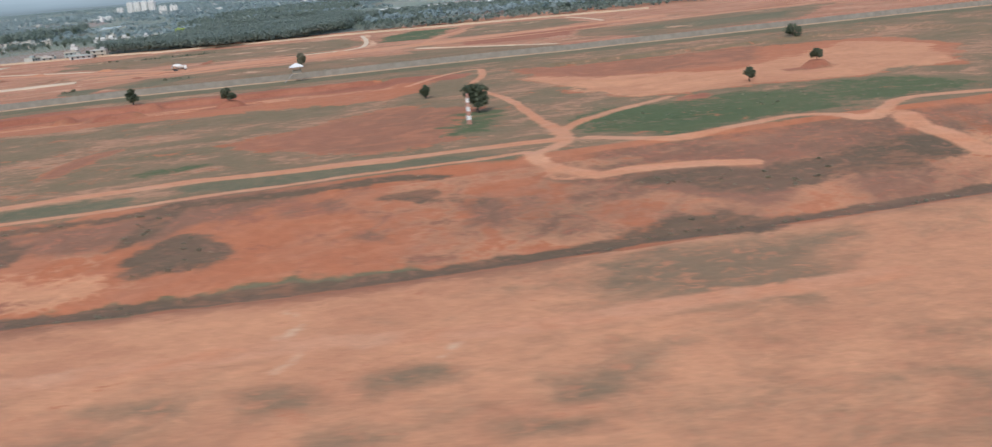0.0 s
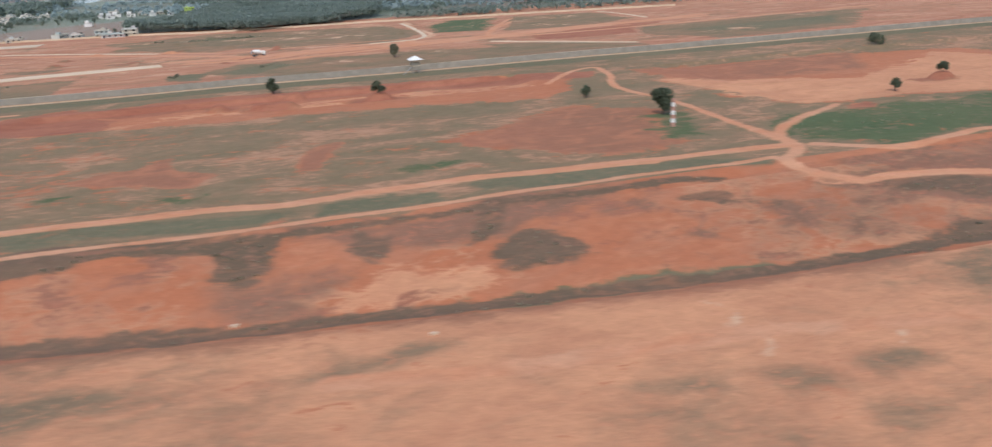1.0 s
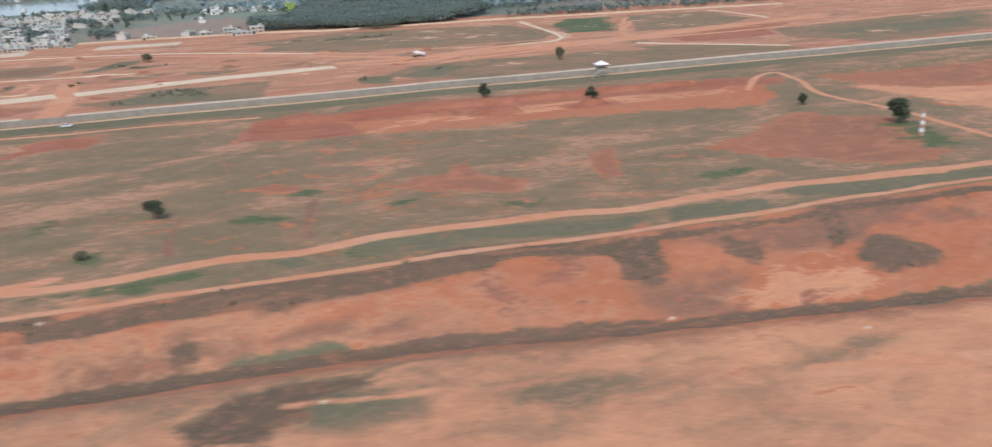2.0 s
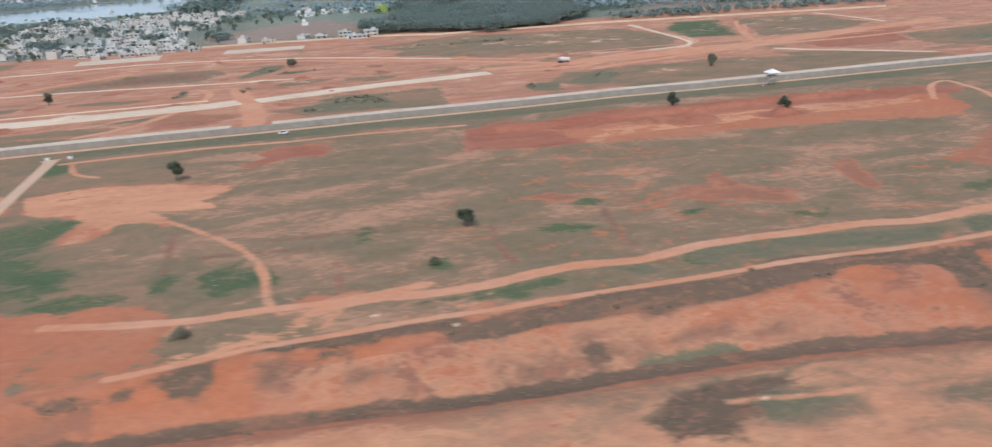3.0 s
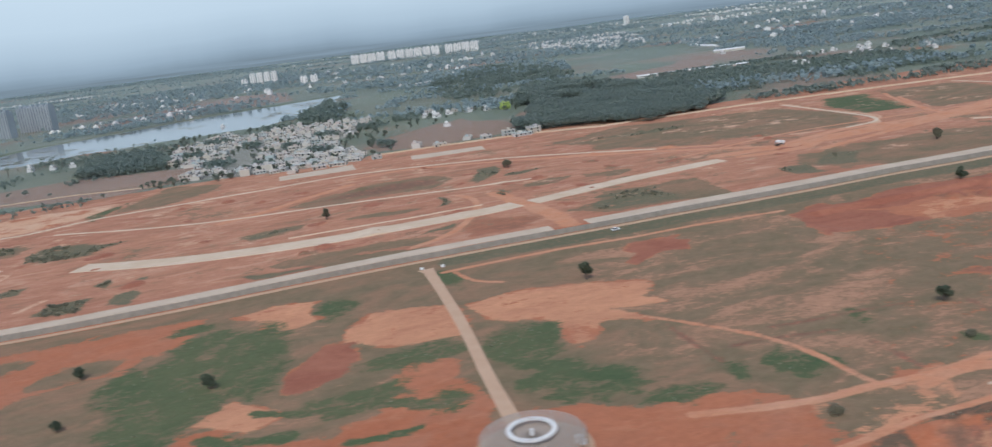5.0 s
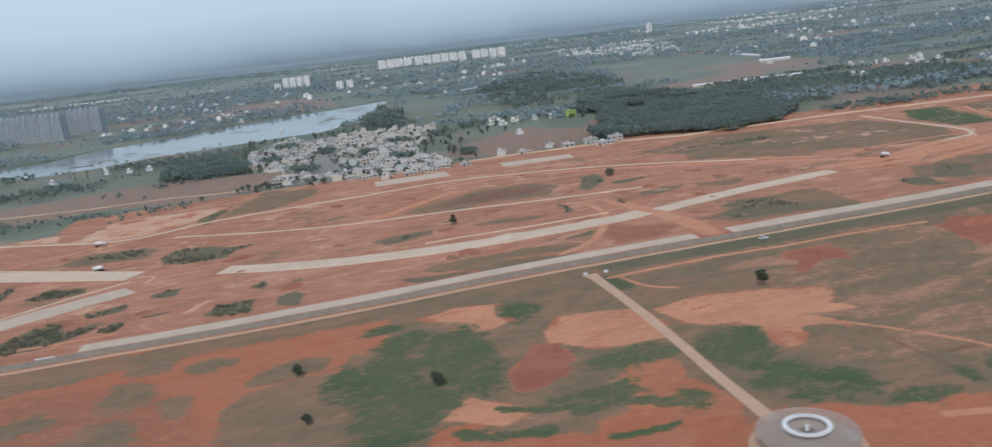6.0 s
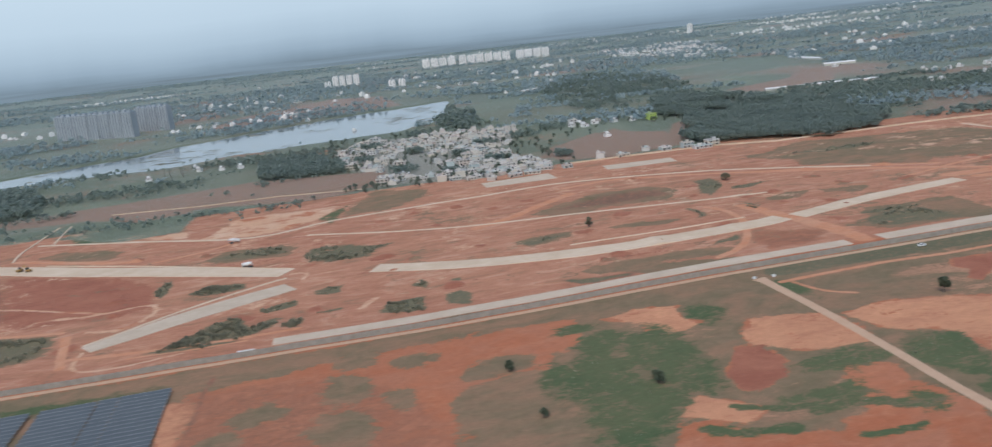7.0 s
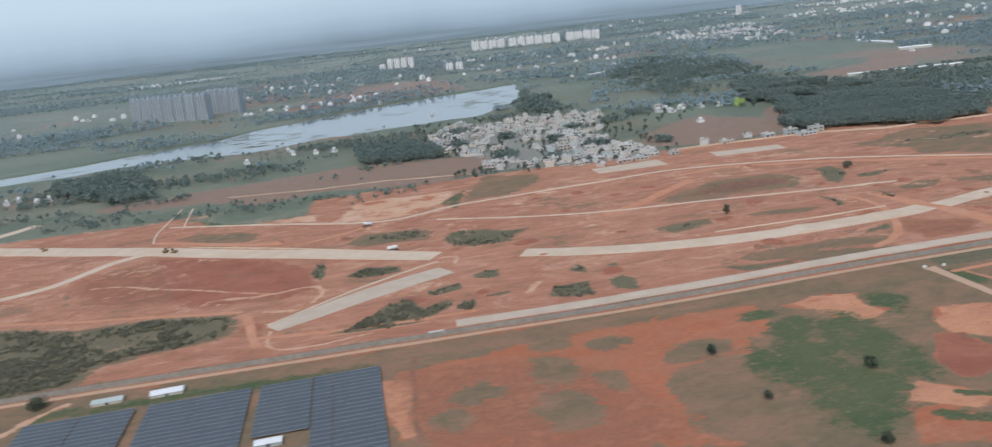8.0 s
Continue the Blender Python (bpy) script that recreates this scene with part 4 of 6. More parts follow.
for gx, gy, rx, ry in ((-229, 259, 5, 6), (-173, 237, 6, 5), (-264, 236, 6, 7), (-219, 203, 6, 3), (-206, 203, 5, 3), (-192, 202, 7, 3), (-100, 226, 8, 5), (-135, 236, 8, 4), (-160, 262, 9, 6), (-30, 226, 12, 5)):
    blob("lush", gx, gy, rx, ry, 0, 4, -0.35)
strip("track", [(-287, 295), (-269, 269), (-260, 248), (-258, 226), (-257, 212)], 2.4, 1.8)
strip("track", [(-341, 398), (-291, 399.5), (-231, 397), (-168, 394)], 3.4, 1.5)
strip("track", [(-336, 394), (-331, 376), (-322, 366)], 2.5, 1.5)
# scrubby bank and ditch
verge = [(x, wall_y(x)) for x in (-900, -560, -330, -100, 150, 480)]
strip("brush", [(x, float(ditch_line(np.array([float(x)]))[0])) for x in range(-320, 250, 20)], 5.0, 1.6)
strip("russet", [(x, float(ditch_line(np.array([float(x)]))[0]) - 5) for x in range(-320, 60, 20)], 5, 5)
strip("thicket", [(-42, 146), (-23, 144.5), (-3, 142.5), (16, 141.5)], 5.5, 2.5)
strip("thicket", [(-176, 166.5), (-166, 166), (-158, 165)], 5, 2.5)
strip("brush", [(-120, 158.5), (-104, 156.5), (-92, 154.5)], 7, 2)
patch("thin", [(-170, 149), (-159, 149), (-147, 139), (-147, 133), (-159, 131), (-167, 134)], 4, 1.6)
patch("thicket", [(-168, 147), (-160, 147), (-152, 140), (-158, 135), (-165, 136)], 5, 0.7)
patch("thin", [(-138, 136), (-124, 136), (-112, 137), (-109, 132), (-121, 124), (-129, 128)], 3.5, 0.9)
patch("thicket", [(-151, 200), (-148, 206), (-132, 208), (-118, 206), (-107, 207), (-90, 205), (-72, 204), (-73, 197), (-101, 196), (-128, 194), (-144, 194)], 3.5, 0.6)
patch("thicket", [(-173, 206), (-163, 206), (-163, 199), (-168, 197)], 3, 0.7)
patch("thicket", [(-65, 205), (-48, 208), (-36, 204), (-38, 196), (-54, 196), (-68, 196)], 3, 0.9)
patch("thicket", [(-28, 202), (-1, 204), (27, 202), (46, 194), (48, 190), (19, 191), (-10, 190), (-26, 195)], 3, 0.9)
patch("thicket", [(-144, 188), (-127, 188), (-125, 190), (-134, 179), (-140, 183)], 3)
strip("lush", [(-45, 147), (-23, 145), (-5, 143)], 5, 3)
strip("grass", [(x, y - 15) for x, y in verge if x > -340], 16, 3)
strip("scrub", [(x, y - 12) for x, y in verge if x > -340], 3, 4)
strip("grass", [(x, y - 15) for x, y in verge if x < -320], 18, 6)
strip("pale", [(-9, 108), (-5, 113), (-8, 118), (-4, 124), (-7, 130)], 0.9, 1.6)
strip("pale", [(14, 104), (18, 109), (24, 112)], 0.7, 1.6)
strip("track", [(-168, 146), (-156, 144), (-143, 142)], 1.6, 2)
strip("thicket", [(x, wall_y(x) - 13) for x in range(-332, 470, 50)], 17, 3)
strip("brush", [(-215, 185.5), (-190, 185.5), (-165, 185), (-140, 184.5), (-120, 186)], 6, 1.8)
strip("brush", [(-122, 186.5), (-95, 186.5), (-60, 186.5), (-20, 186.5), (22, 185)], 2.6, 1.5)
# pits and bare red ground before the wall
for mx, my, r, h in MOUNDS:
    blob("darkred", mx, my, r * 1.1, r * 1.0, 0, 3)
strip("darkred", [(-199, 295), (-201, 273), (-196, 263)], 4, 2)
# works beyond the wall
strip("track", [(-804, 756), (-760, 725), (-700, 690)], 7, 3)
strip("track", [(-274, 560), (-266, 505), (-262, 443)], 12, 5)
strip("track", [(-700, 480), (-640, 468), (-580, 466)], 4, 2)
strip("track", [(-113, 556), (-26, 551), (111, 568), (288, 623)], 14, 4)
# far fields
blob("field", -830, 950, 80, 30, -10, 14)
strip("scrub", [(-618, 416), (-620, 389), (-622, 356), (-623, 329)], 1.6, 1.2)
strip("lush", [(-790, 418), (-740, 416), (-690, 414), (-640, 412)], 9, 4)
strip("pale", [(-802, 405), (-793, 418), (-782, 427)], 4, 2)
strip("track", [(-12, 208), (22, 206), (50, 205), (66, 203)], 5, 1.5)
# browner bands between the boundary wall and the patrol road
strip("grass", [(x, y + 5) for x, y in verge], 7, 2.5)
strip("scrub", [(x, y + 2) for x, y in verge], 3, 2)
patch("yard", [(-538, 1184), (-481, 1284), (-428, 1266), (-388, 1289), (-330, 1243), (-278, 1201), (-312, 1088), (-345, 1030), (-340, 940), (-318, 846), (-407, 834), (-505, 875), (-494, 958), (-527, 1014)], 14)
patch("field", [(-305, 965), (-215, 1050), (-190, 960), (-195, 867), (-265, 850), (-315, 875)], 8)
patch("meadow", [(260, 1945), (600, 1986), (366, 1504), (185, 1393), (155, 1587)], 20)
low = vnoise(X, Y, 26, 33, 4) - 0.5
zone("grass", (X > -310) & (X < -130) & (Y > bank_line(X) + 4) & (Y < 220), -0.15 + 2.8 * low)
works = (Y > 464) & (Y < 845)
zone("darkred", works, -1.1 + 3.0 * (vnoise(X * 0.32, Y, 24, 41, 4) - 0.5))
zone("scrub", works, -1.5 + 3.0 * (vnoise(X * 0.30, Y, 20, 42, 4) - 0.5))
zone("grass", works, -1.25 + 3.0 * (vnoise(X * 0.30, Y, 28, 43, 4) - 0.5))
zone("track", works, -1.2 + 2.6 * (vnoise(X * 0.22, Y, 15, 44, 3) - 0.5))
zone("darkred", (Y > ditch_line(X)) & (Y < bank_line(X) - 3), -0.75 + 2.4 * low)
zone("scrub", (X < 400) & (Y > ditch_line(X)) & (Y < bank_line(X) - 3), -1.1 + 1.3 * smooth(X, -20, 90) + 2.4 * low)
zone("thicket", (Y > 466) & (Y < 830), -1.15 + 2.6 * (vnoise(X, Y * 2.2, 24, 35, 4) - 0.5))
fade = height(X, Y)
ground = bulk("ground", np.stack([X, Y, fade], -1).reshape(-1, 3),
              (lambda i: np.stack([i[:-1, :-1], i[:-1, 1:], i[1:, 1:], i[1:, :-1]], -1).reshape(-1, 4))(np.arange(X.size).reshape(X.shape)), GROUND, True)
for key, values in LAYERS.items():
    at = ground.data.attributes.new(key, "FLOAT", "POINT")
    at.data.foreach_set("value", np.clip(values, -2, 2).astype(np.float32).ravel())
tagged(ground, "red laterite earth with patchy dry grass and scrub", "ground", kind="structure")


def ground_z(x, y):
    return float(height(np.array([float(x)]), np.array([float(y)]))[0])


water = bulk("water", [(-2200, 900, -1.2), (0, 900, -1.2), (0, 2300, -1.2), (-2200, 2300, -1.2)], [(0, 1, 2), (0, 2, 3)], WATER)
tagged(water, "still grey lake with weed drifts", "lake", kind="structure")


# ---- distance: a hazy rim where land passes into sky ----
def backdrop_material():
    mat, n, l, bsdf = material("hazy_distance")
    n.remove(bsdf)
    geo = n.new("ShaderNodeNewGeometry")
    xyz = n.new("ShaderNodeSeparateXYZ")
    l.new(geo.outputs["Position"], xyz.inputs[0])
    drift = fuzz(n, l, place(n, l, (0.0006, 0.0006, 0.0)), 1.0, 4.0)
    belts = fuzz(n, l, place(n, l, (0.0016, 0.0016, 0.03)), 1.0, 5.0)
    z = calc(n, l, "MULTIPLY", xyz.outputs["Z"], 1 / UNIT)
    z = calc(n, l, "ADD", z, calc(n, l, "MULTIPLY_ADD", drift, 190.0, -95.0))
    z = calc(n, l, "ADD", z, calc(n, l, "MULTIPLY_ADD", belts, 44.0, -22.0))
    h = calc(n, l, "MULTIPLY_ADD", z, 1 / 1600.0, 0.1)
    # haze from land tone up to sky, painted as a glowing colour ramp
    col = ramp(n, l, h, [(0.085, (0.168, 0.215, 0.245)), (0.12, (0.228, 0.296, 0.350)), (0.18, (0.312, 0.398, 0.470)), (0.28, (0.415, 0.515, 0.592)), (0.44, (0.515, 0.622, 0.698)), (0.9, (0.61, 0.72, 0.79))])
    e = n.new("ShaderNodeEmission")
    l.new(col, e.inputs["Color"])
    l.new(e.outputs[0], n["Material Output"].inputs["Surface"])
    return mat


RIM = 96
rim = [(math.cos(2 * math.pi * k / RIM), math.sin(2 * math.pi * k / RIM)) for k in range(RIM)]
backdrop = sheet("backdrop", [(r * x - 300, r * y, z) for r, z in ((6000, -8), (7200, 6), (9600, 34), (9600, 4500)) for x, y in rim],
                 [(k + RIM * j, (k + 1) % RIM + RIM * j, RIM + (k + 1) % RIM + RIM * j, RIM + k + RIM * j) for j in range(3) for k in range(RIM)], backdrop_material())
tagged(backdrop, "blue-grey haze where the plain meets the sky", "backdrop", kind="structure")


# ---- paved strips ----
def ribbon(name, pts, mat, thick=0.25, lift=0.0, label="", category="road", ragged=True):
    """A slab along a curve through points (x, y, width)."""
    pts = curve(pts)
    verts, faces = [], []
    dense = []
    for (ax, ay, aw), (bx, by, bw) in zip(pts, pts[1:]):
        k = max(1, int(math.hypot(bx - ax, by - ay) / 8))
        dense += [(ax + (bx - ax) * i / k, ay + (by - ay) * i / k, aw + (bw - aw) * i / k) for i in range(k)]
    dense.append(pts[-1])
    for i, (x, y, w) in enumerate(dense):
        if ragged:
            w *= 1 + 0.16 * (vnoise(np.array([x]), np.array([y]), 14, 6, 2)[0] - 0.5)
        a, b = dense[max(0, i - 1)], dense[min(len(dense) - 1, i + 1)]
        d = Vector((b[0] - a[0], b[1] - a[1])).normalized()
        nx, ny = -d.y, d.x
        z = max(ground_z(x, y), ground_z(x + nx * w / 2, y + ny * w / 2), ground_z(x - nx * w / 2, y - ny * w / 2)) + thick + lift
        verts += [(x - nx * w / 2, y - ny * w / 2, z), (x + nx * w / 2, y + ny * w / 2, z),
                  (x - nx * (w / 2 + 0.3), y - ny * (w / 2 + 0.3), z - thick - 1.2), (x + nx * (w / 2 + 0.3), y + ny * (w / 2 + 0.3), z - thick - 1.2)]
    for i in range(len(dense) - 1):
        p, q = 4 * i, 4 * i + 4
        faces += [(p, q, q + 1, p + 1), (p, p + 2, q + 2, q), (p + 1, q + 1, q + 3, p + 3)]
    faces += [(0, 1, 3, 2), tuple(len(verts) + k for k in (-4, -2, -1, -3))]
    ob = sheet(name, verts, faces, mat)
    return tagged(ob, label, category, kind="structure")


ribbon("taxiway", [(-532, 562, 17), (-467, 530, 17), (-384, 509, 17), (-298, 509, 17), (-272, 514, 15)], CONCRETE, label="pale unfinished concrete taxiway across red earth", category="taxiway")
ribbon("taxiway", [(-262, 513, 14), (-198, 529, 14), (-119, 539, 13)], CONCRETE, label="pale unfinished concrete taxiway across red earth", category="taxiway")
ribbon("taxiway", [(-1100, 905, 26), (-955, 816, 24), (-826, 740, 22), (-718, 670, 21), (-625, 611, 20), (-588, 586, 18)], CONCRETE, label="wide pale concrete taxiway being laid", category="taxiway")
ribbon("apron", [(-690, 490, 12), (-640, 522, 20), (-585, 550, 18)], GRAVEL, label="grey gravel base of a branching taxiway", category="taxiway")
ribbon("kerb", [(-693, 497, 2), (-644, 537, 2), (-600, 566, 2), (-588, 572, 2)], CONCRETE, 0.4, label="pale concrete edge strip", category="kerb")
ribbon("road", [(-900, 640, 9), (-859, 660, 9), (-828, 705, 9), (-800, 722, 9)], CONCRETE, label="pale haul road over bare earth", category="road")
ribbon("road", [(-1000, 850, 14), (-952, 920, 14)], CONCRETE, label="pale paved side road", category="road")
ribbon("road", [(-805, 815, 4), (-717, 770, 4), (-620, 716, 4), (-554, 736, 4), (-497, 742, 4), (-414, 748, 4), (-340, 750, 4), (-227, 707, 4), (-126, 628, 4)], CONCRETE, 0.15, label="narrow pale service road", category="road")
ribbon("road", [(-575, 694, 3), (-478, 645, 3), (-382, 620, 3), (-289, 599, 3), (-239, 591, 3)], CONCRETE, 0.15, label="narrow pale service road", category="road")
ribbon("apron", [(-412, 795, 26), (-345, 795, 30)], GRAVEL, label="rectangle of grey gravel beside the village", category="hardstanding")
ribbon("apron", [(-292, 796, 24), (-225, 788, 22)], GRAVEL, label="rectangle of grey gravel beside the village", category="hardstanding")
ribbon("perimeter_road", [(x, wall_y(x) + 15, 10) for x in (-592, -500, -400, -274)], GRAVEL, 0.2, label="grey gravel patrol road behind the wall", category="road")
ribbon("perimeter_road", [(x, wall_y(x) + 15, 11) for x in (-254, -60, 150, 480)], GRAVEL, 0.2, label="grey gravel patrol road behind the wall", category="road")
ribbon("patrol_track", [(x, wall_y(x) - 3.6, 3.4) for x in (-910, -600, -330, 0, 480)], SANDPAD, 0.1, label="narrow pale patrol track below the wall", category="road")
ribbon("access_road", [(-353.2, 238, 5.0), (-351.6, 278, 4.5), (-348.8, 326, 4.6), (-347.2, 396, 5.2), (-347.8, 409, 8.0)], SANDPAD, 0.12, label="straight gravel access road to the beacon", category="road")
ribbon("kerb", [(-409, 534, 1.1), (-380, 531, 1.1), (-337, 528, 1.1), (-290, 530, 1.1)], CONCRETE, 0.45, label="pale concrete edge strip of a taxiway", category="kerb")
ribbon("kerb", [(-773, 723, 1.1), (-720, 689, 1.1), (-680, 661, 1.1), (-586, 595, 1.1)], CONCRETE, 0.45, label="pale concrete edge strip of a taxiway", category="kerb")
ribbon("road", [(68, 756, 3.4), (65, 688, 3.4), (59, 632, 3.4), (53, 604, 3.4), (39, 587, 3.4), (11, 582, 3.4)], CONCRETE, 0.2, label="narrow curving pale service road", category="road")
ribbon("road", [(81, 533, 3.4), (105, 506, 3.4), (126, 486, 3.4), (150, 465, 3.4)], CONCRETE, 0.2, label="straight narrow pale service road", category="road")
ribbon("kerb", [(-792, 812, 1.8), (-795, 850, 1.8), (-798, 894, 1.8)], CONCRETE, 0.4, label="pale concrete kerb of a side lane", category="kerb")
ribbon("kerb", [(-808, 757, 1.8), (-812, 790, 1.8), (-811, 830, 1.8), (-809, 896, 1.8)], CONCRETE, 0.4, label="pale concrete kerb of a side lane", category="kerb")
ribbon("road", [(248, 737, 3.4), (249, 695, 3.4), (243, 631, 3.4)], CONCRETE, 0.2, label="short straight pale service road", category="road")


# ---- weed drifts on the lake ----
def weed(n, seed):
    rs = np.random.RandomState(seed)
    verts, faces = [], []
    while len(faces) < n:
        x, y = rs.uniform(-1100, -320), rs.uniform(1250, 1800)
        if lake_depth(np.array([x]), np.array([y]))[0] < 0.9 or vnoise(np.array([x]), np.array([y]), 70, 88, 2)[0] < 0.55:
            continue
        base, k = len(verts), 9
        a, b = rs.uniform(4, 16), rs.uniform(1, 3.5)
        for j in range(k):
            q = 1 + 0.5 * rs.randn() * 0.6
            verts.append((x + a * q * math.cos(j * 6.283 / k), y + b * q * math.sin(j * 6.283 / k), -1.12))
        faces.append(tuple(range(base, base + k)))
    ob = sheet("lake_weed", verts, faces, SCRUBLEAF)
    tagged(ob, "dark drifts of weed floating on the lake", "weed", kind="stuff")


weed(150, 4)


# ---- boundary wall ----
def boundary_wall():
    wall = tagged(new("wall_boundary"), "long grey precast concrete boundary wall", "wall", kind="structure")
    bm = fresh()
    box(bm, 0, 0, 0, 2.86, 0.12, 2.7)
    box(bm, 0, 0, 2.7, 2.9, 0.2, 0.12)
    panel = part("panel", bm, WALLSTONE, wall)
    bm = fresh()
    box(bm, 0, 0, 0, 0.22, 0.3, 3.1)
    post = part("post", bm, WALLSTONE, wall)
    spare = fresh()
    count = 0
    for k in range(-305, 160):
        x = 3.1 * k
        y = wall_y(x)
        z = ground_z(x, y) - 0.1
        turn = math.degrees(math.atan2(wall_y(x + 1) - wall_y(x - 1), 2))
        if -720 < x < 190:
            for ob, dx in ((panel, 1.55), (post, 0.0)):
                p = ob if not count else new(ob.name.split(".")[0], ob.data)
                p.parent = wall
                p.location = (x + dx, y, z)
                p.rotation_euler = (0, 0, radians(turn))
            count += 1
        else:
            box(spare, x + 1.55, y, z, 2.86, 0.12, 2.7, turn)
            box(spare, x + 1.55, y, z + 2.7, 2.9, 0.2, 0.12, turn)
            box(spare, x, y, z, 0.22, 0.3, 3.1)
    tagged(part("far_panels", spare, WALLSTONE, wall), kind="stuff")


boundary_wall()


# ---- trees ----
def wood(name, spots, label, seed, leaves=14, spread=0.30, leaf=None):
    """A wood as one mesh of crowns made of leaf sprays; spots: (x, y, tree height)."""
    rs = np.random.RandomState(seed)
    spots = np.array(spots)
    n = len(spots)
    h = spots[:, 2]
    z = height(spots[:, 0], spots[:, 1])
    slim = spread * (0.7 + 0.6 * rs.rand(n))
    d = rs.randn(n, leaves, 3)
    d[..., 2] = np.abs(d[..., 2]) * 0.9 - 0.25
    d /= np.linalg.norm(d, axis=2)[..., None]
    lobe = 0.75 + 0.5 * rs.rand(n, leaves, 1)
    at = np.stack([spots[:, 0], spots[:, 1], z + 0.52 * h], -1)[:, None] + d * lobe * np.stack([slim * h, slim * h, 0.42 * h], -1)[:, None]
    # sprays tilted upward so that the crowns come out lighter
    facing = d + 0.55 * rs.randn(n, leaves, 3) + np.array([0, 0, 1.2])
    facing /= np.linalg.norm(facing, axis=2)[..., None]
    u = np.cross(facing, rs.randn(n, leaves, 3))
    u /= np.linalg.norm(u, axis=2)[..., None]
    v = np.cross(facing, u)
    size = (h * (0.56 / math.sqrt(leaves)) * (spread / 0.3))[:, None, None] * (0.6 + 0.8 * rs.rand(n, leaves, 1))
    u, v = u * size * 1.25, v * size
    quads = np.stack([at - u - v * 0.7, at + u * 0.8 - v, at + u + v * 0.8, at - u * 0.7 + v], 2)
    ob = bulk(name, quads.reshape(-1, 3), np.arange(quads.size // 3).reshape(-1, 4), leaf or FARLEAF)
    return tagged(ob, label, "wood", kind="stuff")


def scatter(seed, n, x0, x1, y0, y1, low=5, high=9, keep=None):
    rs = np.random.RandomState(seed)
    xs, ys, hs = x0 + (x1 - x0) * rs.rand(n), y0 + (y1 - y0) * rs.rand(n), low + (high - low) * rs.rand(n)
    dens = vnoise(xs, ys, 140, seed + 3, 3)
    ok = (lake_depth(xs, ys) < 0.05)
    if keep is not None:
        ok &= keep(xs, ys, dens)
    return list(zip(xs[ok], ys[ok], hs[ok]))


def within(x, y, pts):
    """True inside an outline."""
    odd = np.zeros(np.shape(x), bool)
    for (ax, ay), (bx, by) in zip(pts, pts[1:] + pts[:1]):
        odd ^= ((ay > y) != (by > y)) & (x < (bx - ax) * (y - ay) / ((by - ay) or 1e-6) + ax)
    return odd


def filled(seed, n, pts, low, high, gaps=0.25):
    """Tree spots inside an outline, with clearings."""
    xs, ys = [p[0] for p in pts], [p[1] for p in pts]
    return scatter(seed, n, min(xs), max(xs), min(ys), max(ys), low, high, lambda x, y, d: within(x + 46 * (vnoise(x, y, 50, seed + 1, 3) - 0.5), y + 46 * (vnoise(x, y, 50, seed + 2, 3) - 0.5), pts) & (vnoise(x, y, 34, seed, 3) > gaps))


VILLAGE = [(-538, 1184), (-481, 1284), (-428, 1266), (-388, 1289), (-330, 1243), (-278, 1201), (-312, 1088), (-345, 1030), (-340, 940), (-318, 846), (-407, 834), (-505, 875), (-494, 958), (-527, 1014)]
EASTWOOD = [(-148, 860), (-145, 923), (-106, 1087), (-60, 1230), (40, 1290), (80, 1200), (110, 1050), (72, 900), (10, 806), (-86, 790)]
BACKWOOD = [(106, 2173), (204, 1826), (127, 1552), (73, 1285), (-69, 1171), (-137, 1283), (-151, 1436), (-60, 1850)]
OPEN = [[(-305, 965), (-166, 1086), (-120, 1010), (-150, 909), (-195, 867), (-265, 850), (-315, 875)], [(260, 1945), (600, 1986), (366, 1504), (185, 1393), (155, 1587)], [(183, 1399), (343, 1471), (358, 1341), (274, 1294), (152, 1275)],
        [(-229, 1832), (-189, 1536), (-253, 1340), (-310, 1320)], [(-639, 874), (-615, 982), (-542, 993), (-483, 972), (-504, 886), (-588, 870)]]


def wooded(x, y):
    """True where open country may carry trees."""
    ok = ~within(x, y, VILLAGE) & ~within(x, y, EASTWOOD)
    for pts in OPEN:
        ok &= ~within(x, y, pts)
    return ok


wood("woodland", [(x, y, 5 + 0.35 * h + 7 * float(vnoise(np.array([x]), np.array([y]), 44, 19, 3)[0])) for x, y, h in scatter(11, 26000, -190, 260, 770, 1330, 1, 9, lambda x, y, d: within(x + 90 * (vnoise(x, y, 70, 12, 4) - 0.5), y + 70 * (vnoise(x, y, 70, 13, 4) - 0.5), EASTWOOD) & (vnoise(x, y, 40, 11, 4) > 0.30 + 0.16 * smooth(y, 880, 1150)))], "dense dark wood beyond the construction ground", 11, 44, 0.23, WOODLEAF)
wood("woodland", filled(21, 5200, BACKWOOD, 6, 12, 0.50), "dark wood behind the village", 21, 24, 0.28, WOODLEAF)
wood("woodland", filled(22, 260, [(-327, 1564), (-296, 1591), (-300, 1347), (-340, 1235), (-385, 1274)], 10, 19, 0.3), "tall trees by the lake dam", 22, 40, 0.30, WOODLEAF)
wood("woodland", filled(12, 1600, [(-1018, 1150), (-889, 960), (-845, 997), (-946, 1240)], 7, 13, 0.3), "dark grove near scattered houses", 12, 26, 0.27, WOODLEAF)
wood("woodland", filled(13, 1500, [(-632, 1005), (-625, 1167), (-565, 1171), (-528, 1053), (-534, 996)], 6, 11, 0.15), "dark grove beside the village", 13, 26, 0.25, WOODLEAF)
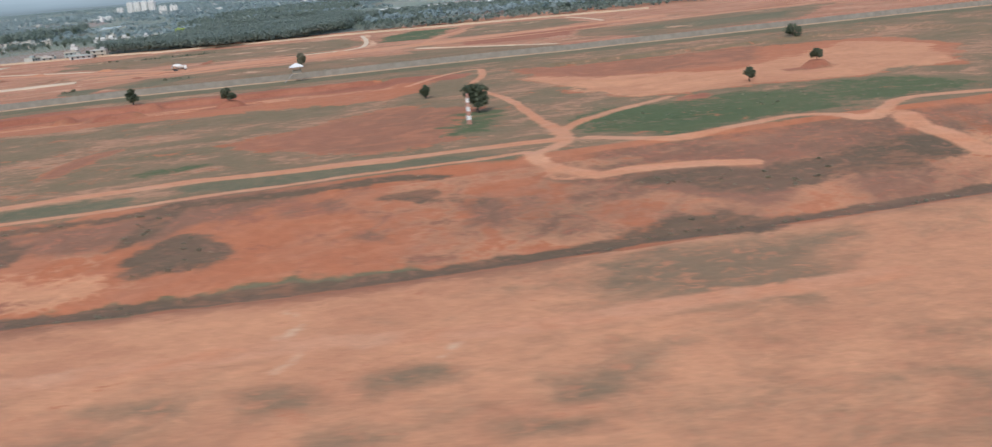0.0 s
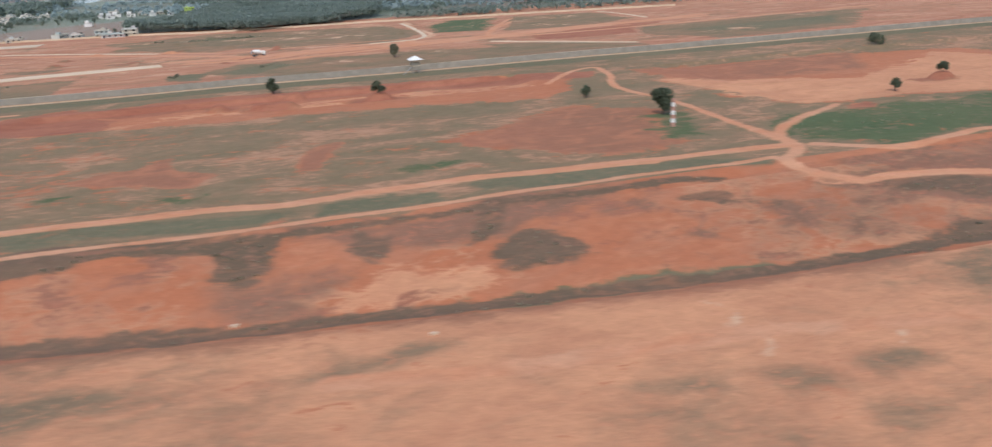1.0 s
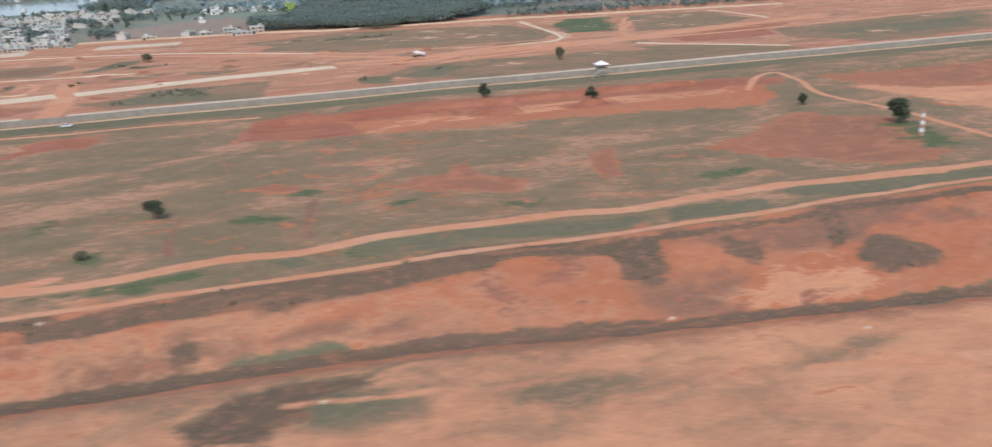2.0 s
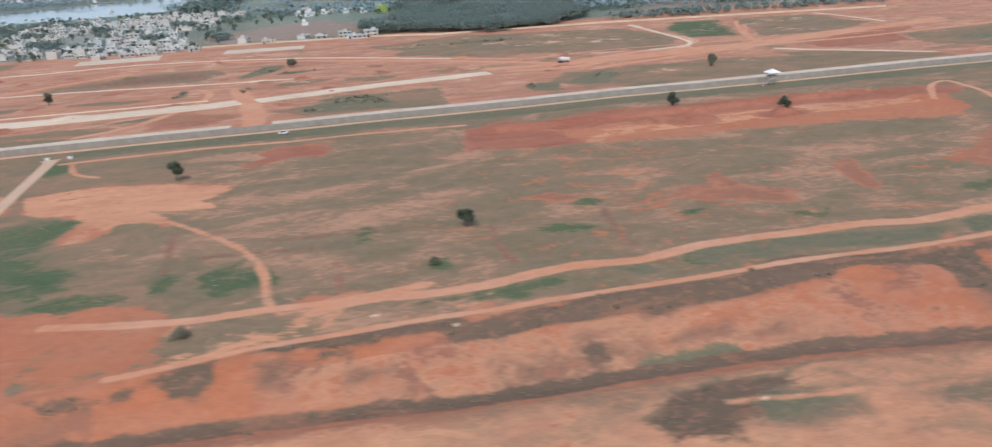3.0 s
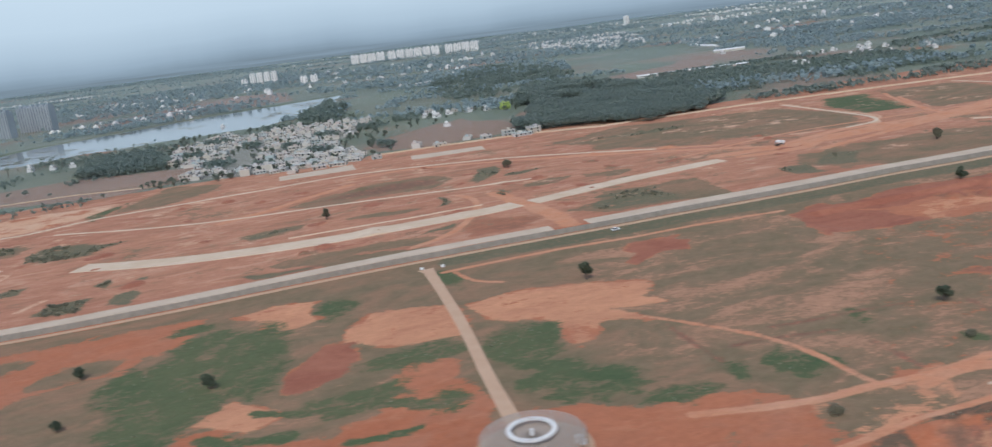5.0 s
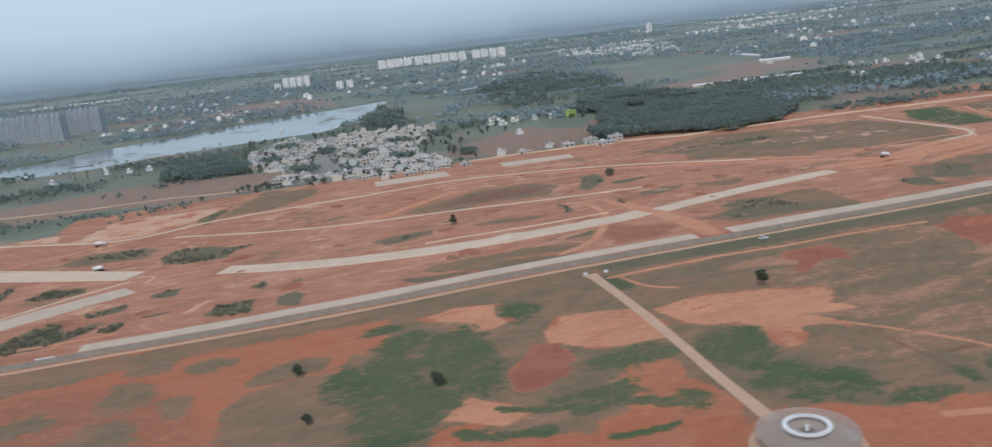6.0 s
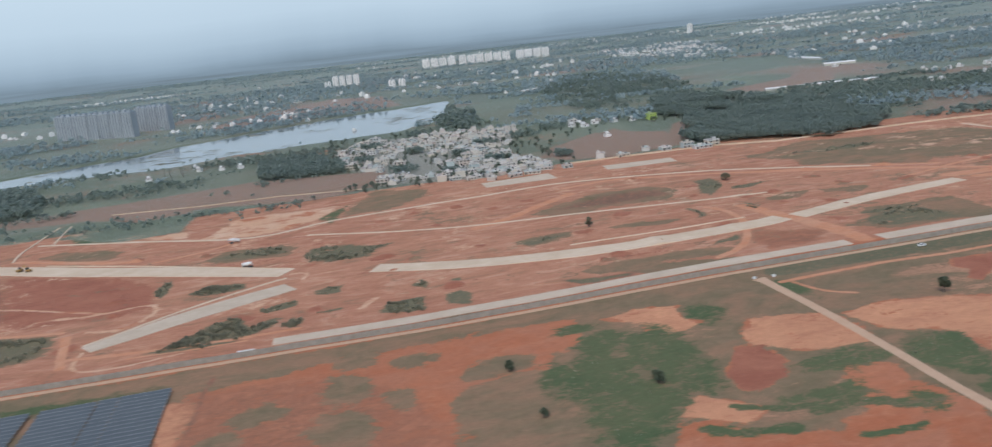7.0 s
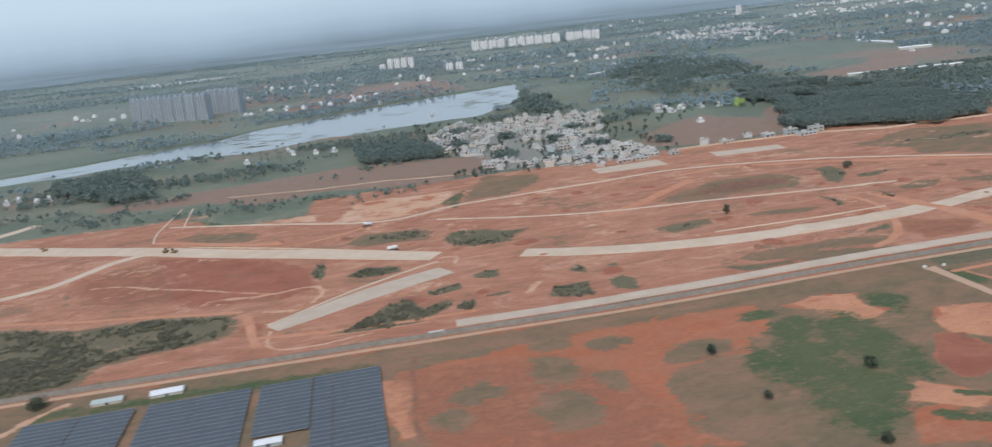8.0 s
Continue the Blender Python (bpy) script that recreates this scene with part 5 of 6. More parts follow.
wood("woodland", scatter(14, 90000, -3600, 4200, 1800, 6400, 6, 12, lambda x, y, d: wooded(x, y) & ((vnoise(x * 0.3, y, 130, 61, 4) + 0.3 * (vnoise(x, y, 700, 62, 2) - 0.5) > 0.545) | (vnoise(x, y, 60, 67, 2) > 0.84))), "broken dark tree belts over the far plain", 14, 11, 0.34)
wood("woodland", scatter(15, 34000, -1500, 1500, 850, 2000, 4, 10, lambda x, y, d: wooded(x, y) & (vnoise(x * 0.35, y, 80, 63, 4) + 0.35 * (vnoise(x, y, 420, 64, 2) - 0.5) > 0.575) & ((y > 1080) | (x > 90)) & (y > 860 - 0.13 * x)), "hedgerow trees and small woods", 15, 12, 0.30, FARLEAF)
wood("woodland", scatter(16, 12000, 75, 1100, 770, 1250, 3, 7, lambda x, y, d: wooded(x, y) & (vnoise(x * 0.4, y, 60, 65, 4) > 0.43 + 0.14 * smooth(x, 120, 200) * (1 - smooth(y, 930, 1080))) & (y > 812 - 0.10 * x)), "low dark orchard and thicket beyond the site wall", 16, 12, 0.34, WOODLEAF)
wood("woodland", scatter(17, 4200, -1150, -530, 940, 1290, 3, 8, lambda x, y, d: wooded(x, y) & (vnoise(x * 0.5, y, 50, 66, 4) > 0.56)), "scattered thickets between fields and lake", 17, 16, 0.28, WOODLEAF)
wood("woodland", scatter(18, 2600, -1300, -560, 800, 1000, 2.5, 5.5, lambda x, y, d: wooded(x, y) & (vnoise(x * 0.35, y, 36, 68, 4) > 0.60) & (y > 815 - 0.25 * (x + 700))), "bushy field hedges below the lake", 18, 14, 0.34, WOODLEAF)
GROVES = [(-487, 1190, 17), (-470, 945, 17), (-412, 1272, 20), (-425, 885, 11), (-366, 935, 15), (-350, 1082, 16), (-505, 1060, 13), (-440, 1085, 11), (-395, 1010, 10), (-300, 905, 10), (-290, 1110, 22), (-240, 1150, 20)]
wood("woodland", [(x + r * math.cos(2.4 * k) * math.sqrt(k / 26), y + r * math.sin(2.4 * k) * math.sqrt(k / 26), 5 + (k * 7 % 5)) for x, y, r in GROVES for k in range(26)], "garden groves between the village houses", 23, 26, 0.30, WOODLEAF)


# ---- village ----
def house(name, w, d, storeys, label, seed, wall=None):
    rs = random.Random(seed)
    wall = wall or PLASTER
    h = 2.8 * storeys
    ob = tagged(new(name), label, "house", group="village houses")
    bm = fresh()
    box(bm, 0, 0, -1.0, w, d, h + 1.0)
    part("wall", bm, wall, ob)
    bm = fresh()
    box(bm, 0, 0, h, w - 0.3, d - 0.3, 0.12)
    part("roof", bm, ROOFTOP, ob)
    bm = fresh()
    for sx, sy, lx, ly in ((0, d / 2, w + 0.3, 0.2), (0, -d / 2, w + 0.3, 0.2), (w / 2, 0, 0.2, d + 0.3), (-w / 2, 0, 0.2, d + 0.3)):
        box(bm, sx, sy, h, lx, ly, 0.6)
    part("parapet", bm, wall, ob)
    bm = fresh()
    box(bm, rs.uniform(-w / 4, w / 4), rs.uniform(-d / 4, d / 4), h + 0.1, 2.2, 2.4, 2.0)
    part("stair_head", bm, wall, ob)
    bm = fresh()
    rod(bm, (w / 3, d / 4, h + 0.1), (w / 3, d / 4, h + 1.4), 0.55, 0.5, 8)
    part("water_tank", bm, DARKTANK, ob)
    for s in range(storeys):
        for side in (-1,):
            for k in range(max(2, int(w / 3.2))):
                x = -w / 2 + (k + 0.5) * w / max(2, int(w / 3.2))
                bm = fresh()
                door = s == 0 and side < 0 and k == 0
                box(bm, x, side * d / 2, s * 2.8 + (0.0 if door else 1.0), 1.2, 0.16, 2.1 if door else 1.3)
                part("door" if door else "window", bm, WINDOW, ob)
        bm = fresh()
        box(bm, 0, -d / 2 - 0.4, s * 2.8 + 2.5, w * 0.9, 0.9, 0.12)
        part("sunshade", bm, wall, ob)
    return ob


HOUSES = [house("house", 10.5, 7, 1, "single-storey plastered village house with flat roof", 1),
          house("house", 9, 7, 2, "two-storey plastered village house with flat roof", 2),
          house("house", 13, 6.5, 1, "broad low plastered house with roof parapet", 3),
          house("house", 7.5, 6.5, 1, "small pale village house with flat roof", 4),
          house("house", 10, 7.5, 2, "two-storey pale village house with roof tank", 5)]
rs = random.Random(5)
taken = []
used = set()


def put_house(k, x, y, turn, size=1.0):
    taken.append((x, y))
    src = HOUSES[k]
    m = pose(x, y, ground_z(x, y), 0, 0, turn) @ Matrix.Diagonal((size, size, 0.8 + 0.2 * size, 1))
    if k not in used:
        used.add(k)
        src.matrix_world = m
        return src
    return copy_thing(src, m)


for x, y, k in ((-320, 828, 3), (-277, 852, 1), (-255, 846, 0), (-222, 866, 2), (-206, 852, 3), (-184, 846, 4), (-174, 832, 2), (-160, 838, 1), (-498, 884, 4), (-488, 880, 0), (-408, 843, 3), (-391, 854, 0), (-378, 860, 2), (-366, 871, 1), (-349, 889, 4), (-337, 897, 3), (-340, 860, 0), (-342, 835, 2), (-399, 819, 3), (-375, 822, 0), (-357, 823, 2), (-206, 1171, 1), (-172, 1163, 3), (-149, 1160, 0)):
    put_house(k, x, y, rs.choice((-20, 70, 0)), 1.2 if x > -330 and y < 880 else 1.05)
# lanes of houses, with groves left between them
lean = radians(-9)
row = 838.0
while row < 1330:
    along = -560.0 + rs.uniform(0, 8)
    while along < -270:
        x, y = along, row + (along + 420) * math.tan(lean) + rs.uniform(-2.5, 2.5)
        k = rs.choice((0, 0, 0, 1, 2, 2, 3, 3, 4))
        if rs.random() > 0.20 and within(np.array([x]), np.array([y]), VILLAGE)[0] and min(math.hypot(x - a, y - b) - r for a, b, r in GROVES) > -1 and vnoise(np.array([x]), np.array([y]), 46, 77, 3)[0] > 0.38 and min((x - a) ** 2 + (y - b) ** 2 for a, b in taken) > 64:
            put_house(k, x, y, -9 + rs.choice((0, 0, 8, -10, 90, 100, 180, 270)), rs.uniform(0.72, 1.15))
        along += (11.5, 10.5, 14, 9, 11)[k] + rs.choice((0.4, 0.8, 1.5, 4, 8))
    row += rs.choice((10.5, 12, 16, 19))


# ---- single trees ----
def leaf_mesh(name, lobes, count, size, mat, seed):
    """A crown of many small leaf sprays spread over lobes (x, y, z, radius)."""
    rs = np.random.RandomState(seed)
    lobes = np.array(lobes)
    pick = lobes[rs.randint(0, len(lobes), count)]
    d = rs.randn(count, 3)
    d /= np.linalg.norm(d, axis=1)[:, None]
    c = pick[:, :3] + d * (pick[:, 3] * (0.55 + 0.5 * rs.rand(count)))[:, None] * np.array([1, 1, 0.85])
    u = rs.randn(count, 3)
    u /= np.linalg.norm(u, axis=1)[:, None]
    v = np.cross(u, rs.randn(count, 3))
    v /= np.linalg.norm(v, axis=1)[:, None] + 1e-9
    s = size * (0.6 + 0.8 * rs.rand(count))[:, None]
    quads = np.stack([c - u * s - v * s * 0.5, c + u * s - v * s * 0.6, c + u * s * 0.9 + v * s * 0.6, c - u * s * 0.8 + v * s * 0.5], 1)
    return bulk(name, quads.reshape(-1, 3), np.arange(count * 4).reshape(-1, 4), mat)


def tree(h, r, label, seed, leaves=900, mat=None, group=""):
    """A tree: tapered trunk, limbs, and an uneven crown."""
    rs = random.Random(seed)
    ob = tagged(new("tree"), label, "tree", group=group)
    bm = fresh()
    rod(bm, (0, 0, -0.5), (0.1 * h * rs.uniform(-1, 1) * 0.3, 0, h * 0.55), 0.05 * h, 0.025 * h, 8)
    part("trunk", bm, BARK, ob)
    lobes = []
    for k in range(7 if leaves > 500 else 3):
        a = k * 2.4 + rs.uniform(-0.4, 0.4)
        q = r * rs.uniform(0.35, 0.72)
        tip = (q * math.cos(a), q * math.sin(a), h * rs.uniform(0.34, 0.80))
        bm = fresh()
        rod(bm, (0, 0, h * rs.uniform(0.15, 0.32)), tip, 0.018 * h, 0.007 * h, 6)
        part("limb", bm, BARK, ob)
        lobes.append((*tip, r * rs.uniform(0.40, 0.62)))
    lobes.append((0, 0, h * 0.80, r * 0.55))
    crown = leaf_mesh("crown", lobes, leaves, 0.065 * h, mat or LEAF, seed)
    crown.parent = ob
    return ob


def stand(ob, x, y, turn=0.0):
    ob.matrix_world = pose(x, y, ground_z(x, y), 0, 0, turn)
    return ob


LONE = "lone dark green tree standing in rough grass"
for k, (x, y, h, r, label) in enumerate((
        (-290, 348, 8, 3.2, LONE), (-198, 252, 5.5, 3.0, LONE), (57, 261, 9, 5.0, "broad dark tree beside the dirt track"),
        (48, 306, 5, 2.2, "small lollipop-shaped tree on grass"), (-65, 388, 7, 2.8, "lone tree on the grass verge before the wall"),
        (9, 488, 8, 3.4, "round-crowned tree beyond the wall"), (-24, 357, 5, 3.2, "tree spared on a red earth mound"),
        (151, 258, 5, 2.4, "small tree on bare red ground"), (-491, 358, 5, 2.8, "dark round bush-like tree on red soil"),
        (-441, 318, 5.5, 3.0, "dark round tree in green grass"), (-489, 311, 4, 2.0, "small dark tree at the grass edge"),
        (-469, 266, 4.5, 2.6, "dark round tree in green grass"), (-384, 571, 8, 2.8, "single upright tree amid the earthworks"),
        (-238, 656, 6, 5.0, "low spreading dark tree on red earth"), (241, 372, 5, 5.4, "broad dark tree beside the wall"),
        (186, 272, 4, 2.6, "tree spared on a red earth mound"),
        (-793, 430, 5.0, 5.4, "round dark tree beside the solar field lane"), (-213, 225, 2.0, 2.0, "low green shrub on sandy ground"), (-276, 203, 2.2, 2.8, "low green shrub on sandy ground"))):
    # trees beyond the wall take the lighter foliage in place of haze
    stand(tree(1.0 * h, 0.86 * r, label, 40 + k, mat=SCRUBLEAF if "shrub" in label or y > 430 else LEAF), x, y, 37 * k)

VTREES = [tree(7, 3.4, "leafy tree among the village houses", 71, 260, VILLAGELEAF, "village trees"), tree(5, 2.6, "small leafy tree among the village houses", 72, 220, VILLAGELEAF, "village trees"),
          tree(8.5, 4.4, "tall spreading tree at the village edge", 73, 300, VILLAGELEAF, "village trees")]
rs = random.Random(9)
spots = 0
first = set()
while spots < 270:
    if spots < 195:
        x, y = rs.uniform(-540, -290), rs.uniform(835, 1320)
    else:
        x, y = rs.uniform(-330, -60), rs.uniform(860, 1180)
    if any(within(np.array([x]), np.array([y]), pts)[0] for pts in OPEN) or min((x - a) ** 2 + (y - b) ** 2 for a, b in taken) < 5.5 ** 2 or float(lake_depth(np.array([x]), np.array([y]))[0]) > 0.02:
        continue
    k = rs.choice((0, 0, 1, 2))
    m = pose(x, y, ground_z(x, y), 0, 0, rs.uniform(0, 360)) @ Matrix.Scale(rs.uniform(0.6, 1.15), 4)
    if k in first:
        copy_thing(VTREES[k], m)
    else:
        first.add(k)
        VTREES[k].matrix_world = m
    spots += 1


def palm(seed):
    rs = random.Random(seed)
    ob = tagged(new("palm_tree"), "tall coconut palm at the village edge", "palm tree", group="coconut palms")
    bm = fresh()
    rod(bm, (0, 0, -0.5), (0.5, 0.2, 11), 0.28, 0.16, 6)
    part("trunk", bm, BARK, ob)
    verts, faces = [], []
    for k in range(11):
        a, droop = k * 0.571 + rs.uniform(-0.2, 0.2), rs.uniform(0.3, 1.3)
        base = len(verts)
        for j in range(4):
            q = 3.6 * j / 3
            z = 11 + 0.9 * math.sin(j * 0.9) - droop * (q / 3.6) ** 2 * 1.8
            wid = (0.25, 0.8, 0.75, 0.1)[j]
            for s in (-1, 1):
                verts.append((0.5 + q * math.cos(a) - s * wid * math.sin(a), 0.2 + q * math.sin(a) + s * wid * math.cos(a), z - 0.15 * abs(s)))
        faces += [(base + 2 * j, base + 2 * j + 1, base + 2 * j + 3, base + 2 * j + 2) for j in range(3)]
    sheet("fronds", verts, faces, VILLAGELEAF, ob)
    return ob


PALM = palm(3)
for k in range(44):
    x, y = (rs.uniform(-640, -505), rs.uniform(1120, 1270)) if k < 28 else (rs.uniform(-760, -620), rs.uniform(1150, 1260))
    m = pose(x, y, ground_z(x, y), 0, 0, rs.uniform(0, 360))
    if k:
        copy_thing(PALM, m)
    else:
        PALM.matrix_world = m


# ---- scrub bushes: uncounted ----
def bushes(name, x0, x1, y0, y1, n, low, high, label, seed, level=0.35, layer="scrub", leaf=None):
    rs = np.random.RandomState(seed)
    xs, ys = x0 + (x1 - x0) * rs.rand(n), y0 + (y1 - y0) * rs.rand(n)
    i, j = np.searchsorted(GX, xs), np.searchsorted(GY, ys)
    ok = (LAYERS[layer][j, i] > level) & (vnoise(xs, ys, 18, seed) > 0.48)
    xs, ys = xs[ok], ys[ok]
    size = low + (high - low) * rs.rand(len(xs)) ** 2
    zs = height(xs, ys) + size * 0.35
    k = 18
    at = np.repeat(np.stack([xs, ys, zs], -1), k, 0)
    big = np.repeat(size, k)[:, None]
    d = rs.randn(len(at), 3)
    d /= np.linalg.norm(d, axis=1)[:, None]
    at = at + d * big * np.array([1.0, 1.0, 0.6]) * (0.5 + 0.6 * rs.rand(len(at), 1))
    u, v = rs.randn(2, len(at), 3) * big * 0.26
    quads = np.stack([at - u - v, at + u - v * 0.8, at + u * 0.9 + v, at - u * 0.8 + v], 1)
    ob = bulk(name, quads.reshape(-1, 3), np.arange(len(at) * 4).reshape(-1, 4), leaf or LEAF)
    return tagged(ob, label, "bushes", kind="stuff")


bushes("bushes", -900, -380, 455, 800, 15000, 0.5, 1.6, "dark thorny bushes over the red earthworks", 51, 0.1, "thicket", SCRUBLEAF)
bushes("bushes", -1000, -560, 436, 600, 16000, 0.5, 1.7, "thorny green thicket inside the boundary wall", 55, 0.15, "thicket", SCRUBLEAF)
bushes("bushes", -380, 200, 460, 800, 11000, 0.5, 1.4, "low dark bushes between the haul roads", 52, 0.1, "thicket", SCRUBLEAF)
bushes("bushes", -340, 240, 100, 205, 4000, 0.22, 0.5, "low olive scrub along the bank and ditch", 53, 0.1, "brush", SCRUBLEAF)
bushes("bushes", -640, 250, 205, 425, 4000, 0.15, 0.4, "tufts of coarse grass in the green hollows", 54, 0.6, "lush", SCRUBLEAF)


# ---- navigation beacon: white ring over a wire counterpoise ----
def ring_mesh(bm, r, tube, z, seg=96, sides=8, flat=1.0):
    rows = []
    for k in range(seg):
        a = 2 * math.pi * k / seg
        rows.append([bm.verts.new(((r + tube * math.cos(b)) * math.cos(a), (r + tube * math.cos(b)) * math.sin(a), z + flat * tube * math.sin(b)))
                     for b in [2 * math.pi * j / sides for j in range(sides)]])
    for k in range(seg):
        for j in range(sides):
            bm.faces.new((rows[k][j], rows[(k + 1) % seg][j], rows[(k + 1) % seg][(j + 1) % sides], rows[k][(j + 1) % sides]))
    return bm


def beacon(x, y):
    z = ground_z(x, y)
    pad = fresh()
    bmesh.ops.create_cone(pad, cap_ends=True, segments=64, radius1=16.2, radius2=15.8, depth=1.4, matrix=Matrix.Translation((x, y, z - 0.3)))
    me = bpy.data.meshes.new("beacon_pad")
    pad.to_mesh(me)
    me.materials.append(SANDPAD)
    tagged(new("beacon_pad", me), "round sandy gravel pad under the beacon", "pad", kind="structure")
    ob = tagged(new("radio_beacon"), "round radio navigation beacon with white antenna ring", "beacon")
    ob.location = (x, y, z + 0.4)
    part("ring_beam", ring_mesh(fresh(), 6.0, 0.22, 5.5, 96, 8, 0.7), WHITE, ob)
    bm = fresh()
    box(bm, 0, 0, 0, 1.25, 0.46, 0.75)
    bmesh.ops.bevel(bm, geom=bm.edges[:], offset=0.08, segments=1, affect="EDGES")
    first = part("antenna", bm, WHITE, ob)
    for k in range(48):
        a = 2 * math.pi * k / 48
        o = first if not k else new("antenna", first.data)
        o.parent, o.location, o.rotation_euler = ob, (6.0 * math.cos(a), 6.0 * math.sin(a), 5.4), (0, 0, a)
    bm = fresh()
    rod(bm, (0, 0, 4.2), (0, 0, 5.9), 0.5, 0.4, 10)
    part("centre_antenna", bm, WHITE, ob)
    bm = fresh()
    for k in range(28):
        ring_mesh(bm, 0.5 + 0.5 * k, 0.13, 4.15, 64, 4, 0.4)
    for k in range(120):
        a = 2 * math.pi * k / 120
        box(bm, 7.1 * math.cos(a), 7.1 * math.sin(a), 4.10, 13.8, 0.16, 0.05, math.degrees(a))
    tagged(part("counterpoise", bm, WIREMESH, ob), "fine galvanised wire mesh disc", kind="stuff")
    part("rim", ring_mesh(fresh(), 14.0, 0.10, 4.15, 96, 6), WIREMESH, ob)
    bm = fresh()
    rod(bm, (0, 0, 0), (0, 0, 4.1), 0.09, 0.09, 6)
    post = part("post", bm, STEEL, ob)
    n = 0
    for r, count in ((4.5, 8), (9.0, 12), (13.4, 18)):
        for k in range(count):
            a = 2 * math.pi * (k + 0.5) / count
            o = post if not n else new("post", post.data)
            o.parent, o.location = ob, (r * math.cos(a), r * math.sin(a), 0)
            n += 1
    for k, (dx, dy, s) in enumerate(((12.0, -1.5, 1.6), (12.6, -3.2, 1.2), (9.5, -9.0, 0.8), (0.5, -12.0, 0.9), (-8.0, -10.5, 0.8))):
        bm = fresh()
        box(bm, 0, 0, 0, 1.2 * s, 0.9 * s, 1.0 * s)
        box(bm, 0, 0, 1.0 * s, 1.35 * s, 1.05 * s, 0.08)
        cab = part("cabinet", bm, WHITE, None)
        cab.name = "cabinet"
        cab.location = (x + dx, y + dy, z + 0.4)
        tagged(cab, "small white equipment cabinet on the beacon pad", "cabinet", group="pad cabinets")


beacon(-352.9, 221.2)


# ---- solar field ----
def solar_table(w):
    ob = tagged(new("solar_table"), "tilted row of dark blue solar panels on posts", "solar panels", group="solar rows")
    bm = fresh()
    box(bm, 0, 0, 1.25, w, 2.7, 0.06, 0, 14)
    part("panel_face", bm, PANEL, ob)
    bm = fresh()
    for dy in (-1.33, 1.33):
        box(bm, 0, dy * math.cos(radians(14)), 1.19 + dy * math.sin(radians(14)), w + 0.1, 0.13, 0.16)
    part("rail", bm, RAIL, ob)
    for k in range(3):
        bm = fresh()
        box(bm, -w / 2 + (k + 0.5) * w / 3, 0, -0.3, 0.16, 0.16, 1.5)
        part("post", bm, STEEL, ob)
    return ob


for w, xs in ((23.4, (-677.0,)), (8.6, (-660.3,)), (21.4, (-644.9,)), (22.4, (-727.0, -704.2)), (23.4, (-780.0, -756.0))):
    base = solar_table(w)
    fresh_base = True
    for x in xs:
        for k in range(22):
            y = 406 - 3.93 * k
            if x == -780.0 and k > 12:
                continue
            if x == -677.0 and 12 < k < 17:
                continue
            m = pose(x, y, ground_z(x, y), 0, 0, 0)
            if fresh_base:
                base.matrix_world, fresh_base = m, False
            else:
                copy_thing(base, m)


def shed(x, y, w, d, h, turn, mat, label):
    ob = tagged(new("shed"), label, "shed")
    bm = fresh()
    box(bm, 0, 0, 0, w - 0.6, d - 0.6, h)
    part("wall", bm, PLASTER, ob)
    verts = [(-w / 2, -d / 2, h), (w / 2, -d / 2, h), (w / 2, d / 2, h), (-w / 2, d / 2, h), (-w / 2, 0, h + d * 0.16), (w / 2, 0, h + d * 0.16)]
    sheet("roof", verts, [(0, 1, 5, 4), (2, 3, 4, 5), (0, 4, 3), (1, 2, 5), (0, 3, 2, 1)], mat, ob)
    bm = fresh()
    box(bm, 0, -d / 2 + 0.28, 0, 1.4, 0.1, min(2.0, h - 0.25))
    part("door", bm, WINDOW, ob)
    ob.matrix_world = pose(x, y, ground_z(x, y), 0, 0, turn)
    return ob


shed(-733, 422, 15, 7, 1.4, 2, WHITE, "long low shed with white metal roof beside the solar field")
shed(-760, 423, 14, 6, 1.3, 2, PALEROOF, "long low shed with pale green roof beside the solar field")
shed(-681, 351, 11, 5.5, 1.6, 0, WHITE, "small inverter shed with white roof among solar rows")


# ---- watchtower, mast, gateposts ----
def watchtower(x, y):
    ob = tagged(new("watchtower"), "guard post on stilts with white pyramid roof", "watchtower")
    for sx in (-1.6, 1.6):
        for sy in (-1.6, 1.6):
            bm = fresh()
            box(bm, sx, sy, -0.3, 0.35, 0.35, 7.0)
            part("post", bm, WALLSTONE, ob)
    bm = fresh()
    box(bm, 0, 0, 3.6, 4.4, 4.4, 0.25)
    part("platform", bm, CONCRETE, ob)
    bm = fresh()
    for sx, sy, lx, ly in ((0, 2.1, 4.4, 0.12), (0, -2.1, 4.4, 0.12), (2.1, 0, 0.12, 4.4), (-2.1, 0, 0.12, 4.4)):
        box(bm, sx, sy, 3.85, lx, ly, 1.1)
    part("parapet", bm, WALLSTONE, ob)
    e = 3.4
    sheet("roof", [(-e, -e, 6.6), (e, -e, 6.6), (e, e, 6.6), (-e, e, 6.6), (0, 0, 8.5)], [(0, 1, 4), (1, 2, 4), (2, 3, 4), (3, 0, 4), (3, 2, 1, 0)], WHITE, ob)
    bm = fresh()
    for k in range(14):
        box(bm, -2.4 - 0.28 * k, -1.5, 3.4 - 0.26 * k, 0.3, 1.0, 0.1)
    for s in (-0.5, 0.5):
        rod(bm, (-2.2, -1.5 + s, 3.5), (-6.2, -1.5 + s, 0), 0.07, 0.07, 5)
    part("stair", bm, STEEL, ob)
    stand(ob, x, y)


watchtower(5, 414.5)


